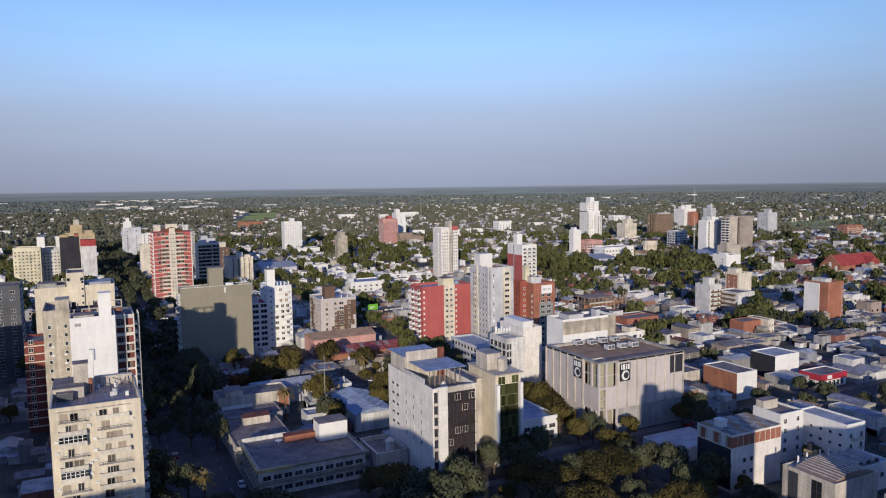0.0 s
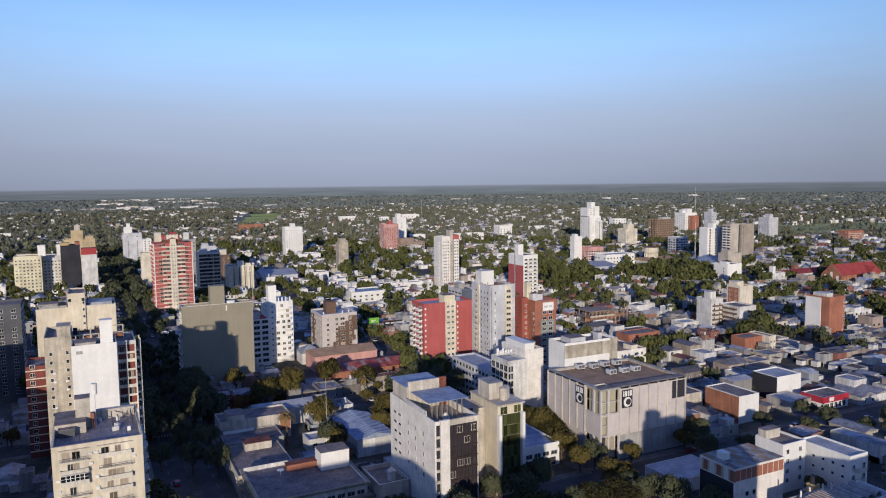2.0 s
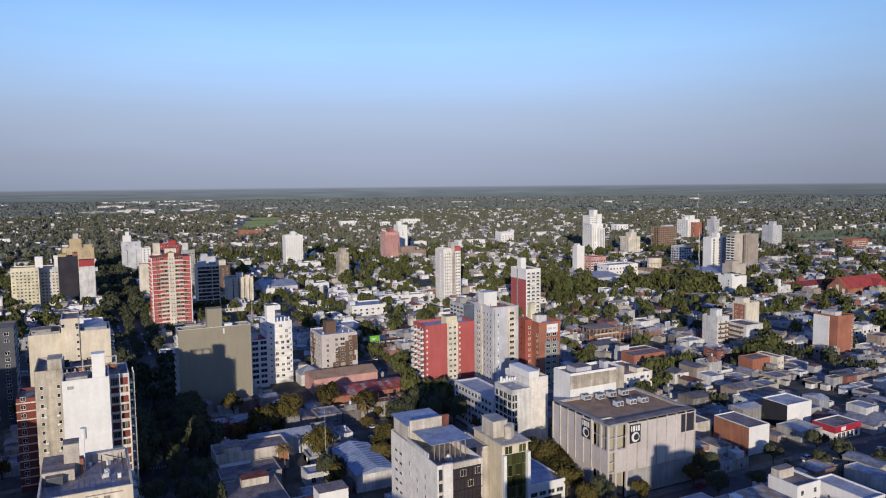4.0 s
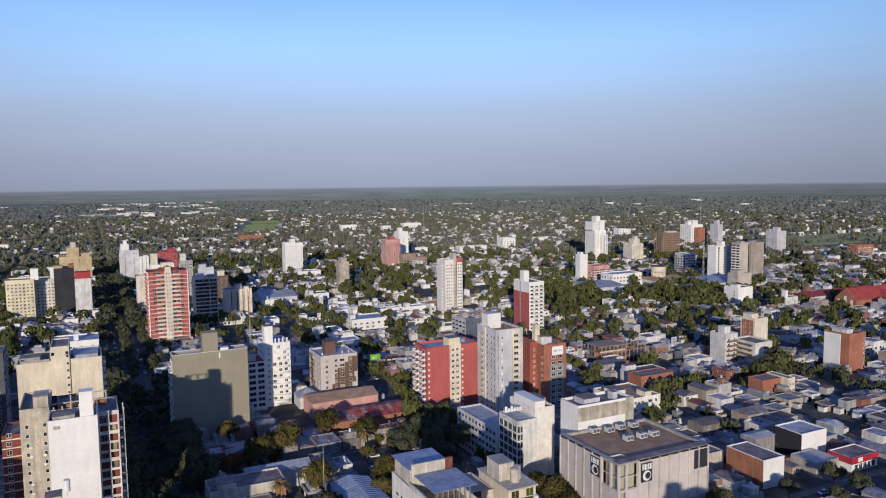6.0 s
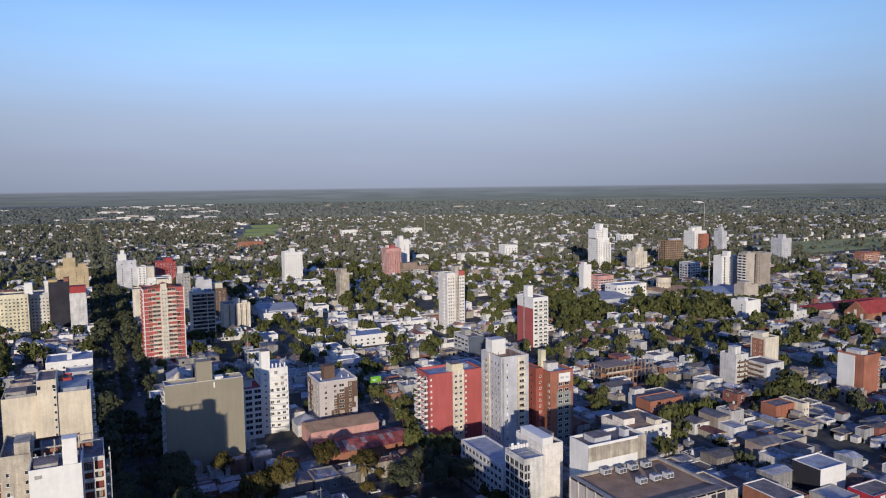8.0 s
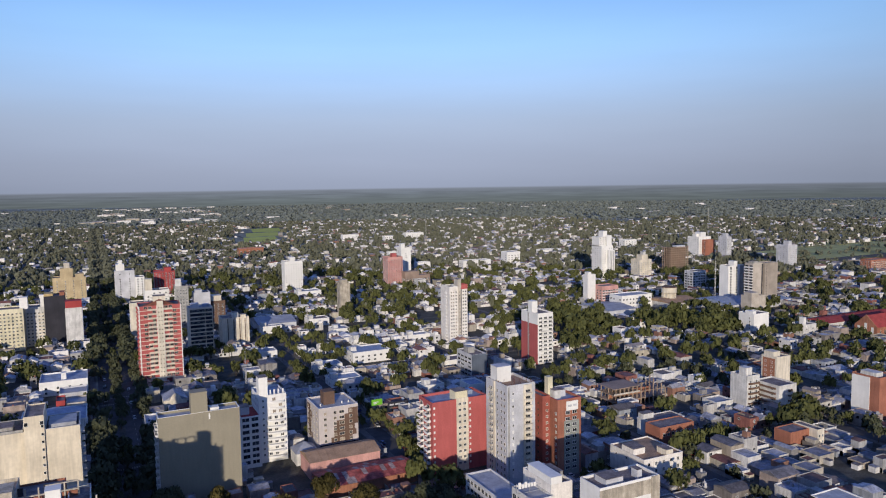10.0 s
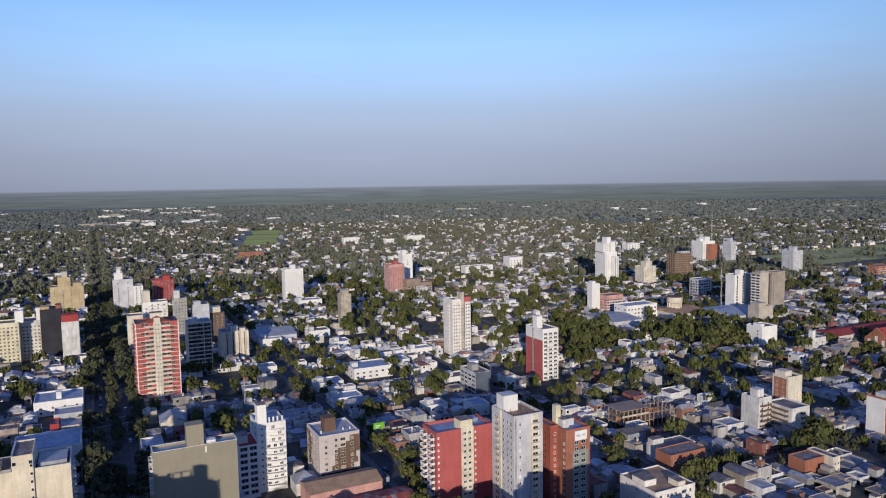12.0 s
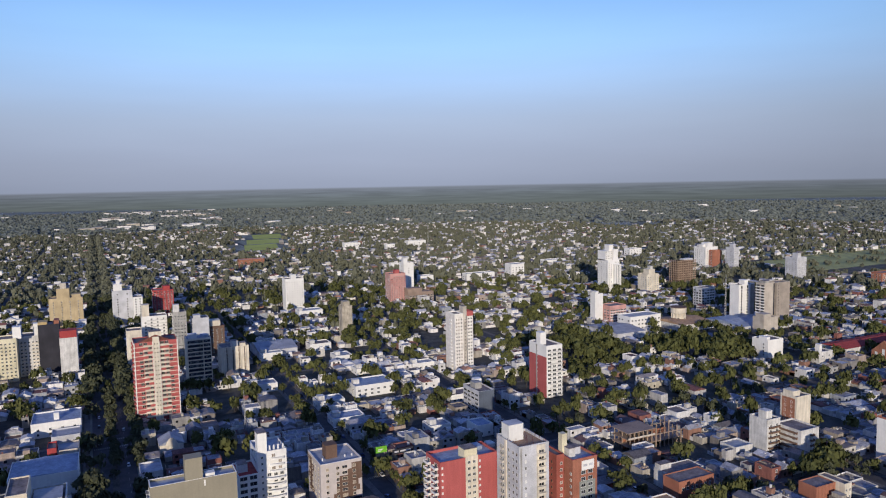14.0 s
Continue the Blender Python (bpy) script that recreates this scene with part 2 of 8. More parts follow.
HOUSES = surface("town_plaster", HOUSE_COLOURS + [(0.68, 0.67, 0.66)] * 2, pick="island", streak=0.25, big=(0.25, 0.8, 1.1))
# outer walls: more white houses, with sun and haze also put in the colour
OUTERHOUSES = surface("sun_whitened_plaster", HOUSE_COLOURS[:13] + [(0.74, 0.72, 0.69)] * 12, pick="island", streak=0.2, big=(0.25, 0.85, 1.08))
OUTERROOFS = surface("sun_paled_outer_roof", OUTER_ROOF_COLOURS, pick="island", rough=0.7, big=(0.3, 0.7, 1.15))
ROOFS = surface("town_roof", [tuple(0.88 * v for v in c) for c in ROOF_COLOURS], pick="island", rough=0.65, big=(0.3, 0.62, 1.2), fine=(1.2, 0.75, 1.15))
TRUNK = surface("bark", [(0.11, 0.08, 0.055)], fine=(6, 0.6, 1.2), bump=0.4)
ASPHALT = surface("asphalt", [(0.075, 0.072, 0.072)], big=(0.2, 0.75, 1.2), fine=(3, 0.8, 1.15))
PAVING = surface("pavement_concrete", [(0.15, 0.14, 0.13)], big=(0.3, 0.7, 1.15), fine=(2, 0.8, 1.15))
YARD = surface("yard_earth_and_grass", [(0.070, 0.067, 0.055)], big=(0.12, 0.55, 1.5), fine=(1.2, 0.7, 1.3))
LINE = surface("road_paint", [(0.26, 0.26, 0.25)])
# lawn colour lifted past real grass to hold sun and haze
PITCH = surface("haze_bright_mown_grass", [(0.41, 0.43, 0.09)], big=(0.02, 0.85, 1.15), fine=(0.3, 0.85, 1.15))
FIELD = surface("meadow", [(0.33, 0.33, 0.13)], big=(0.01, 0.75, 1.25), fine=(0.08, 0.8, 1.2))
# open ground paled and greyed: distance haze is in its base colour
GROUND = surface("hazed_open_ground", [(0.172, 0.182, 0.150)], big=(0.006, 0.65, 1.4), fine=(0.05, 0.6, 1.4))


def foliage(name, dark, light, tint=0.07):
    m = bpy.data.materials.new(name)
    m.use_nodes = True
    n, l = m.node_tree.nodes, m.node_tree.links
    p = n["Principled BSDF"]
    p.inputs["Roughness"].default_value, p.inputs["Specular IOR Level"].default_value = 0.8, 0.08
    geo, info, tex, add, ramp = n.new("ShaderNodeNewGeometry"), n.new("ShaderNodeObjectInfo"), n.new("ShaderNodeTexNoise"), n.new("ShaderNodeMath"), n.new("ShaderNodeValToRGB")
    tex.inputs["Scale"].default_value, tex.inputs["Detail"].default_value = tint, 2.0
    l.new(geo.outputs["Position"], tex.inputs["Vector"])
    mix = n.new("ShaderNodeMath")
    mix.operation = "MULTIPLY_ADD"
    l.new(info.outputs["Random"], mix.inputs[0])
    mix.inputs[1].default_value = 0.45
    l.new(tex.outputs[0], mix.inputs[2])
    add.operation = "MULTIPLY_ADD"
    l.new(geo.outputs["Random Per Island"], add.inputs[0])
    add.inputs[1].default_value = 0.35
    l.new(mix.outputs[0], add.inputs[2])
    ramp.color_ramp.elements[0].position, ramp.color_ramp.elements[0].color = 0.35, (*dark, 1)
    ramp.color_ramp.elements[1].position, ramp.color_ramp.elements[1].color = 1.15 - 0.2, (*light, 1)
    l.new(add.outputs[0], ramp.inputs[0])
    l.new(ramp.outputs[0], p.inputs["Base Color"])
    return m


LEAF = foliage("leaves", (0.015, 0.017, 0.008), (0.092, 0.075, 0.024))
# second leaf tone: shade on avenue and square trees put into the colour
SHADELEAF = foliage("shade_toned_leaves", (0.028, 0.034, 0.024), (0.072, 0.078, 0.044))
# leaf tones paler with distance: sun and haze are put into the colour
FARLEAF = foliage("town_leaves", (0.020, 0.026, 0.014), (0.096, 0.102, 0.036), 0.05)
HAZEOUTLEAF = foliage("haze_paled_garden_leaves", (0.054, 0.061, 0.048), (0.122, 0.126, 0.088), 0.03)
HAZEWOODLEAF = foliage("haze_paled_wood_leaves", (0.104, 0.124, 0.120), (0.150, 0.170, 0.156), 0.012)
REDLEAF = foliage("autumn_leaves", (0.07, 0.028, 0.012), (0.16, 0.075, 0.03))
PALMLEAF = foliage("palm_fronds", (0.09, 0.075, 0.025), (0.24, 0.17, 0.07))


def glass(name, colour, rough):
    m = bpy.data.materials.new(name)
    m.use_nodes = True
    n, l = m.node_tree.nodes, m.node_tree.links
    p = n["Principled BSDF"]
    p.inputs["Roughness"].default_value = rough
    info, mul, rgb = n.new("ShaderNodeObjectInfo"), n.new("ShaderNodeMapRange"), n.new("ShaderNodeVectorMath")
    mul.inputs["To Min"].default_value, mul.inputs["To Max"].default_value = 0.4, 2.2
    l.new(info.outputs["Random"], mul.inputs["Value"])
    rgb.operation = "SCALE"
    rgb.inputs[0].default_value = colour
    l.new(mul.outputs[0], rgb.inputs["Scale"])
    l.new(rgb.outputs[0], p.inputs["Base Color"])
    return m


GLASS = glass("window_glass", (0.028, 0.030, 0.034), 0.12)
SHUTTER = glass("roller_shutter", (0.16, 0.13, 0.10), 0.6)
PALEPANE = glass("pale_blind_window", (0.15, 0.148, 0.145), 0.35)
GREENGLASS = glass("green_tinted_glass", (0.036, 0.040, 0.016), 0.08)

# ---- shapes ----
class Shape:
    """A growing mesh: corners and faces, with a material slot for each face."""

    def __init__(self):
        self.v, self.f, self.s = [], [], []

    def face(self, pts, slot=0):
        k = len(self.v)
        self.v += [tuple(p) for p in pts]
        self.f.append(tuple(range(k, k + len(pts))))
        self.s.append(slot)
        return self

    def box(self, x0, y0, z0, x1, y1, z1, slot=0, floor=True):
        k = len(self.v)
        self.v += [(x0, y0, z0), (x1, y0, z0), (x1, y1, z0), (x0, y1, z0), (x0, y0, z1), (x1, y0, z1), (x1, y1, z1), (x0, y1, z1)]
        q = [(0, 1, 5, 4), (1, 2, 6, 5), (2, 3, 7, 6), (3, 0, 4, 7), (4, 5, 6, 7)] + ([(3, 2, 1, 0)] if floor else [])
        self.f += [tuple(k + i for i in c) for c in q]
        self.s += [slot] * len(q)
        return self

    def ring(self, x0, y0, x1, y1, z0, z1, t, slot=0):
        """Four walls of thickness t round a rectangle, open above and below."""
        k = len(self.v)
        for z in (z0, z1):
            self.v += [(x0, y0, z), (x1, y0, z), (x1, y1, z), (x0, y1, z), (x0 + t, y0 + t, z), (x1 - t, y0 + t, z), (x1 - t, y1 - t, z), (x0 + t, y1 - t, z)]
        for i in range(4):
            j = (i + 1) % 4
            self.f += [(k + i, k + j, k + j + 8, k + i + 8), (k + j + 4, k + i + 4, k + i + 12, k + j + 12), (k + i + 8, k + j + 8, k + j + 12, k + i + 12)]
            self.s += [slot] * 3
        return self

    def gable(self, x0, y0, x1, y1, z0, z1, along="y", slot=0, slot_end=None):
        k = len(self.v)
        if along == "y":
            m = (x0 + x1) / 2
            self.v += [(x0, y0, z0), (x1, y0, z0), (x1, y1, z0), (x0, y1, z0), (m, y0, z1), (m, y1, z1)]
            q = [(0, 4, 5, 3), (1, 2, 5, 4), (0, 1, 4), (2, 3, 5), (0, 3, 2, 1)]
        else:
            m = (y0 + y1) / 2
            self.v += [(x0, y0, z0), (x1, y0, z0), (x1, y1, z0), (x0, y1, z0), (x0, m, z1), (x1, m, z1)]
            q = [(0, 1, 5, 4), (2, 3, 4, 5), (0, 4, 3), (1, 2, 5), (0, 3, 2, 1)]
        self.f += [tuple(k + i for i in c) for c in q]
        e = slot if slot_end is None else slot_end
        self.s += [slot, slot, e, e, slot]
        return self

    def tube(self, x, y, z0, z1, r0, r1=None, n=10, slot=0, tip=(0, 0)):
        r1 = r0 if r1 is None else r1
        k = len(self.v)
        for z, r, dx, dy in ((z0, r0, 0, 0), (z1, r1, tip[0], tip[1])):
            self.v += [(x + dx + r * math.cos(2 * math.pi * i / n), y + dy + r * math.sin(2 * math.pi * i / n), z) for i in range(n)]
        self.f += [(k + i, k + (i + 1) % n, k + n + (i + 1) % n, k + n + i) for i in range(n)] + [tuple(range(k + n, k + 2 * n))]
        self.s += [slot] * (n + 1)
        return self

    def limb(self, a, b, r0, r1, n=6, slot=0):
        a, b = Vector(a), Vector(b)
        u = (b - a).normalized()
        s = u.cross((0, 0, 1) if abs(u.z) < 0.9 else (1, 0, 0)).normalized()
        w = u.cross(s)
        k = len(self.v)
        for c, r in ((a, r0), (b, r1)):
            self.v += [tuple(c + s * (r * math.cos(2 * math.pi * i / n)) + w * (r * math.sin(2 * math.pi * i / n))) for i in range(n)]
        self.f += [(k + i, k + (i + 1) % n, k + n + (i + 1) % n, k + n + i) for i in range(n)]
        self.s += [slot] * n
        return self

    def data(self, name, mats):
        me = bpy.data.meshes.new(name)
        me.from_pydata(self.v, [], self.f)
        for m in mats:
            me.materials.append(m)
        if len(mats) > 1:
            me.polygons.foreach_set("material_index", self.s)
        return me


def thing(name, x, y, label, category, group="", z=0.0):
    ob = new(name)
    ob.empty_display_size = 0.5
    ob.location = (x, y, z)
    return tagged(ob, label, category, group)


def part(name, data, parent, at=(0, 0, 0), turn=0.0, label="", mats=None):
    if isinstance(data, Shape):
        data = data.data(name, mats if isinstance(mats, (list, tuple)) else [mats])
    ob = new(name, data)
    ob.parent = parent
    ob.location, ob.rotation_euler = at, (0, 0, turn)
    if label:
        ob["label"] = label
    return ob


def structure(name, shape, mats, label=""):
    return tagged(new(name, shape.data(name, mats if isinstance(mats, (list, tuple)) else [mats])), label, kind="structure")


STOCK = {}


def stock(key, build):
    """Mesh data made once and shared by alike pieces."""
    if key not in STOCK:
        STOCK[key] = build()
    return STOCK[key]


def window_data(w, h, pane=GLASS, frame_mat=FRAMEW, bars=1, depth=0.14):
    """A window as one welded mesh: frame, reveals and the set-back pane (split by a mullion where bars is set)."""
    def build():
        s, t = Shape(), 0.08
        o = [(-w / 2 - t, -h / 2 - t - 0.05), (w / 2 + t, -h / 2 - t - 0.05), (w / 2 + t, h / 2 + t), (-w / 2 - t, h / 2 + t)]
        i = [(-w / 2, -h / 2), (w / 2, -h / 2), (w / 2, h / 2), (-w / 2, h / 2)]
        s.v = [(x, 0.05, z) for x, z in o] + [(x, -depth, z) for x, z in o] + [(x, -depth, z) for x, z in i] + [(x, -0.03, z) for x, z in i]
        for k in range(4):
            j = (k + 1) % 4
            s.f += [(k, j, j + 4, k + 4), (k + 4, j + 4, j + 8, k + 8), (k + 8, j + 8, j + 12, k + 12)]
            s.s += [1, 1, 1]
        if bars:
            s.v += [(-0.05, -0.03, -h / 2), (0.05, -0.03, -h / 2), (0.05, -0.03, h / 2), (-0.05, -0.03, h / 2)]
            s.f += [(12, 16, 19, 15), (16, 17, 18, 19), (17, 13, 14, 18)]
            s.s += [0, 1, 0]
        else:
            s.f.append((12, 13, 14, 15))
            s.s.append(0)
        return s.data("window", [pane, frame_mat])
    return stock(("w", w, h, pane.name, frame_mat.name, bool(bars)), build)


def balcony_data(w, d, h=1.0, mat=RAIL, open_rail=False):
    def build():
        s, t = Shape(), 0.12
        s.box(-w / 2, -d, -0.16, w / 2, 0, 0, 0)
        if open_rail:
            s.box(-w / 2, -d, h - 0.06, w / 2, -d + 0.06, h, 1)
            s.box(-w / 2, -d + 0.02, h * 0.45, w / 2, -d + 0.05, h * 0.52, 1)
            n = max(2, int(w / 0.9))
            for i in range(n + 1):
                x = -w / 2 + (w - 0.05) * i / n
                s.box(x, -d, 0, x + 0.05, -d + 0.05, h, 1)
        else:
            s.box(-w / 2, -d, 0, w / 2, -d + t, h, 0)
            s.box(-w / 2, -d + t, 0, -w / 2 + t, 0, h, 0)
            s.box(w / 2 - t, -d + t, 0, w / 2, 0, h, 0)
        return s.data("balcony", [mat, DARKMETAL])
    return stock(("b", w, d, h, mat.name, open_rail), build)


TURN = {"S": 0.0, "W": -math.pi / 2, "E": math.pi / 2, "N": math.pi}


def on_face(box_, side, u, z, out=0.0):
    """A point on a side of a box centred on its thing: u runs in metres from the middle, rightwards as seen from outside."""
    hx, hy = (box_[2] - box_[0]) / 2, (box_[3] - box_[1]) / 2
    return {"S": (u, -hy - out, z), "W": (-hx - out, -u, z), "E": (hx + out, u, z), "N": (-u, hy + out, z)}[side]


def windows(t, box_, side, us, zs, w, h, pane=GLASS, frame_mat=FRAMEW, bars=1, skip=0.0, seed=1, name="window"):
    r = random.Random(seed)
    d = window_data(w, h, pane, frame_mat, bars)
    for z in zs:
        for u in us:
            if r.random() >= skip:
                part(name, d, t, on_face(box_, side, u, z), TURN[side])


def balconies(t, box_, side, us, zs, w, d, h=1.0, mat=RAIL, open_rail=False):
    data = balcony_data(w, d, h, mat, open_rail)
    for z in zs:
        for u in us:
            part("balcony", data, t, on_face(box_, side, u, z), TURN[side])


def spread(a, b, n):
    return [a + (b - a) * (i + 0.5) / n for i in range(n)]


def floors(z0, dz, n):
    return [z0 + dz * i for i in range(n)]


def room(t, x0, y0, x1, y1, z0, z1, wall, top=SLAB, name="roof_room", label=""):
    """A room on a roof: walls with a coping and its own roof slab."""
    s = Shape().box(x0, y0, z0, x1, y1, z1, 0, floor=False)
    s.box(x0 - 0.12, y0 - 0.12, z1, x1 + 0.12, y1 + 0.12, z1 + 0.16, 1)
    return part(name, s, t, label=label, mats=[wall, top])


def building(name, label, category, box_, wall, roof=SLAB, parapet=0.9, coping=None, group="", base=0.0):
    """Walls with a parapet and a roof slab inside it; returns its empty, at the middle of the base."""
    x0, y0, x1, y1, z = box_
    t = thing(name, (x0 + x1) / 2, (y0 + y1) / 2, label, category, group, base)
    hx, hy = (x1 - x0) / 2, (y1 - y0) / 2
    s = Shape().ring(-hx, -hy, hx, hy, 0, z - base, 0.3)
    part("wall", s, t, mats=[wall])
    part("roof", Shape().box(-hx + 0.3, -hy + 0.3, z - base - parapet - 0.3, hx - 0.3, hy - 0.3, z - base - parapet), t, mats=[roof])
    if coping:
        part("coping", Shape().ring(-hx - 0.08, -hy - 0.08, hx + 0.08, hy + 0.08, z - base, z - base + 0.14, 0.45), t, mats=[coping])
    return t


def deep(box_, d):
    """A far block that shows a corner: its outline kept, its depth set to d."""
    x0, y0, x1, y1, z = box_
    return (x0 + d * math.tan(math.atan2((x0 + x1) / 2, y0)), y0, x1, y0 + d, z)


TAKEN = []     # plots on which no ordinary house is built


def take(box_, m=1.0):
    TAKEN.append((box_[0] - m, box_[1] - m, box_[2] + m, box_[3] + m))
    return box_

# ---- ground, streets ----
AVENUE = 27.0
XS = [AVENUE - 115 * k for k in range(6, 0, -1)] + [AVENUE] + [150 + 112 * k for k in range(30)]
YS = [181 + 116.5 * k for k in range(-2, 38)]
PARKS = [(378, 530, 452, 645), (462, 478, 552, 566)]


def road_half(x):
    return 11.0 if x == AVENUE else 4.6


def kerb_half(x):
    return 15.5 if x == AVENUE else 8.0


gs = Shape()
gs.face([(-14000, -4000, 0), (14000, -4000, 0), (14000, 14000, 0), (-14000, 14000, 0)])
structure("ground", gs, GROUND, "green open country, its colour paled for haze, reaching to the horizon")
rs = Shape()
for x in XS:
    rs.face([(x - road_half(x), -60, 0.03), (x + road_half(x), -60, 0.03), (x + road_half(x), 4400 if x == AVENUE else 2600, 0.03), (x - road_half(x), 4400 if x == AVENUE else 2600, 0.03)])
for y in YS[:24]:
    rs.face([(-600, y - 4.6, 0.05), (3300, y - 4.6, 0.05), (3300, y + 4.6, 0.05), (-600, y + 4.6, 0.05)])
structure("road", rs, ASPHALT, "dark asphalt city streets on a square grid")


def in_view(x, y, m=0.0):
    a = math.degrees(math.atan2(x, max(y, 1.0)))
    return y > -60 and -10 - m < a < 63 + m


BLOCKS = []
for i in range(len(XS) - 1):
    for j in range(len(YS) - 1):
        x0, x1 = XS[i] + kerb_half(XS[i]) , XS[i + 1] - kerb_half(XS[i + 1])
        y0, y1 = YS[j] + 8.0, YS[j + 1] - 8.0
        c = ((x0 + x1) / 2, (y0 + y1) / 2)
        near = math.hypot(*c)
        if any(in_view(px, py) for px in (x0, x1) for py in (y0, y1)) or near < 200:
            if near < 3300:
                BLOCKS.append((x0, y0, x1, y1))
ps, ys_ = Shape(), Shape()
for x0, y0, x1, y1 in BLOCKS:
    if math.hypot(x0, y0) > 1500:
        continue
    m = 3.2
    ps.ring(x0 - m, y0 - m, x1 + m, y1 + m, 0.0, 0.15, m + 0.2)
    ys_.box(x0 + 0.2, y0 + 0.2, 0.0, x1 - 0.2, y1 - 0.2, 0.12, floor=False)
structure("pavement", ps, PAVING, "grey concrete pavements with raised kerbs round each block")
tagged(structure("yards", ys_, YARD, "bare earth and grass behind the houses"), category="ground", kind="stuff")
ls = Shape()
for y in YS[1:6]:
    for x in (AVENUE, XS[7], XS[8], XS[9]):
        for dy in (-7.2, 7.2):
            for q in range(-4 if x != AVENUE else -10, 5 if x != AVENUE else 11):
                ls.face([(x + q - 0.25, y + dy - 1.3, 0.056), (x + q + 0.25, y + dy - 1.3, 0.056), (x + q + 0.25, y + dy + 1.3, 0.056), (x + q - 0.25, y + dy + 1.3, 0.056)])
for y in range(60, 1500, 9):
    for x in (AVENUE - 6.5, AVENUE + 6.5):
        ls.face([(x - 0.08, y, 0.045), (x + 0.08, y, 0.045), (x + 0.08, y + 3.5, 0.045), (x - 0.08, y + 3.5, 0.045)])
structure("road_marking", ls, LINE, "worn white zebra crossings and lane dashes")
ms = Shape().box(AVENUE - 1.6, -40, 0.0, AVENUE + 1.6, 4300, 0.16, floor=False)
structure("median_strip", ms, YARD, "planted strip along the middle of the avenue")
fs = Shape()
for x0, y0, x1, y1 in ((345, 1795, 430, 1975), (385, 1985, 478, 2150), (440, 2165, 530, 2360)):
    fs.face([(x0, y0, 0.12), (x1, y0 + 8, 0.12), (x1 + 30, y1, 0.12), (x0 + 30, y1 - 8, 0.12)])
structure("sports_field", fs, PITCH, "bright green mown sports fields among far trees")
fd = Shape().box(1080, 840, 0.0, 1650, 985, 0.22, floor=False).box(1250, 990, 0.0, 1900, 1090, 0.22, floor=False).box(1300, 2300, 0, 1500, 2500, 0.1, floor=False)
structure("meadow", fd, FIELD, "flat green meadow at the town's edge")
WATER = glass("lake_water", (0.16, 0.18, 0.21), 0.04)
wshape = Shape().face([(1690 + 80 * math.cos(a) * (1 + 0.2 * math.sin(3 * a)), 2085 + 60 * math.sin(a), 0.14) for a in [k * math.pi / 12 for k in range(24)]])
structure("water", wshape, WATER, "small pale lake in front of far woods")

# ---- tall buildings along the avenue ----
def near_tower():
    b = take((-9.9, 187.9, 9.8, 213.6, 35.1))
    t = building("apartment_tower", "cream apartment tower with two balcony stacks and a patched metal roof", "building", b, WARMCREAM, PURPLEROOF, 1.6, WARMCREAM)
    zs = floors(3.0, 2.86, 11)
    for k, z in enumerate(zs):
        for u, w in ((-5.2, 6.0), (3.6, 7.2)):
            part("loggia", Shape().box(-w / 2, -0.06, 0, w / 2, 0.1, 2.45, 0, floor=False), t, on_face(b, "S", u, z), mats=[CREAM])
            part("balcony", balcony_data(w, 1.1, 0.8, RAIL, (k + (w > 7)) % 3 == 1), t, on_face(b, "S", u, z))
            r = random.Random(k * 7 + int(w))
            for q in range(r.choice((1, 2, 2))):
                ww = r.choice((1.2, 1.6, 2.0))
                part("window", window_data(ww, 1.8, r.choice((GLASS, SHUTTER, SHUTTER)), BEIGE, 1), t, on_face(b, "S", u - w / 2 + 1.0 + (w - 2.0) * (q + r.random() * 0.8) / 2.2, z + 1.05, 0.07))
            part("shade_slab", stock(("lg_top", w), lambda: Shape().box(-w / 2 - 0.3, -0.5, 0, w / 2 + 0.3, 0.05, 0.14).data("shade_slab", [BEIGE])), t, on_face(b, "S", u, z + 2.5)) if k == len(zs) - 1 else None
            for q in range(r.choice((0, 1, 1, 2))):
                part("air_conditioner", stock("ac", lambda: Shape().box(-0.42, -0.35, -0.3, 0.42, 0, 0.3).data("air_conditioner", [FRAMEW])), t, on_face(b, "S", u + (w / 2 + 0.5) * r.choice((-1, 1)), z + 0.7 + r.random()))
        part("glazing", stock("glz", lambda: Shape().box(-2.9, -0.05, 0, 2.9, 0.05, 1.5, 0).box(-2.9, -0.08, 0.7, 2.9, 0.08, 0.8, 1).box(-2.95, -0.09, -0.08, 2.95, 0.09, 0.02, 1).box(-2.95, -0.09, 1.45, 2.95, 0.09, 1.58, 1).box(-1.95, -0.08, 0, -1.8, 0.08, 1.5, 1).box(-1.0, -0.08, 0, -0.85, 0.08, 1.5, 1).box(0.0, -0.08, 0, 0.15, 0.08, 1.5, 1).box(0.95, -0.08, 0, 1.1, 0.08, 1.5, 1).box(1.9, -0.08, 0, 2.05, 0.08, 1.5, 1).data("glazing", [GLASS, FRAMEW])), t, on_face(b, "S", -5.2, z + 0.95, 1.05)) if k in (2, 8, 5) else None
    balconies(t, b, "E", [-9, -3, 4], zs, 4.0, 1.3, 1.0, METAL, True)
    windows(t, b, "E", spread(-12, 9, 5), [z + 1.2 for z in zs], 1.3, 1.5)
    for i in range(16):
        part("roof_rib", stock("rib", lambda: Shape().box(-0.05, -5.5, 0, 0.05, 5.5, 0.09).data("roof_rib", [ZINC])), t, (-8.9 + i * 1.18, -6.2, 33.5))
    room(t, -9.5, 1.0, -2.5, 12.5, 33.5, 36.2, BEIGE, SLAB)
    room(t, -4.8, 5.0, -1.4, 9.0, 33.5, 41.2, BEIGE, SLAB, "stair_tower")
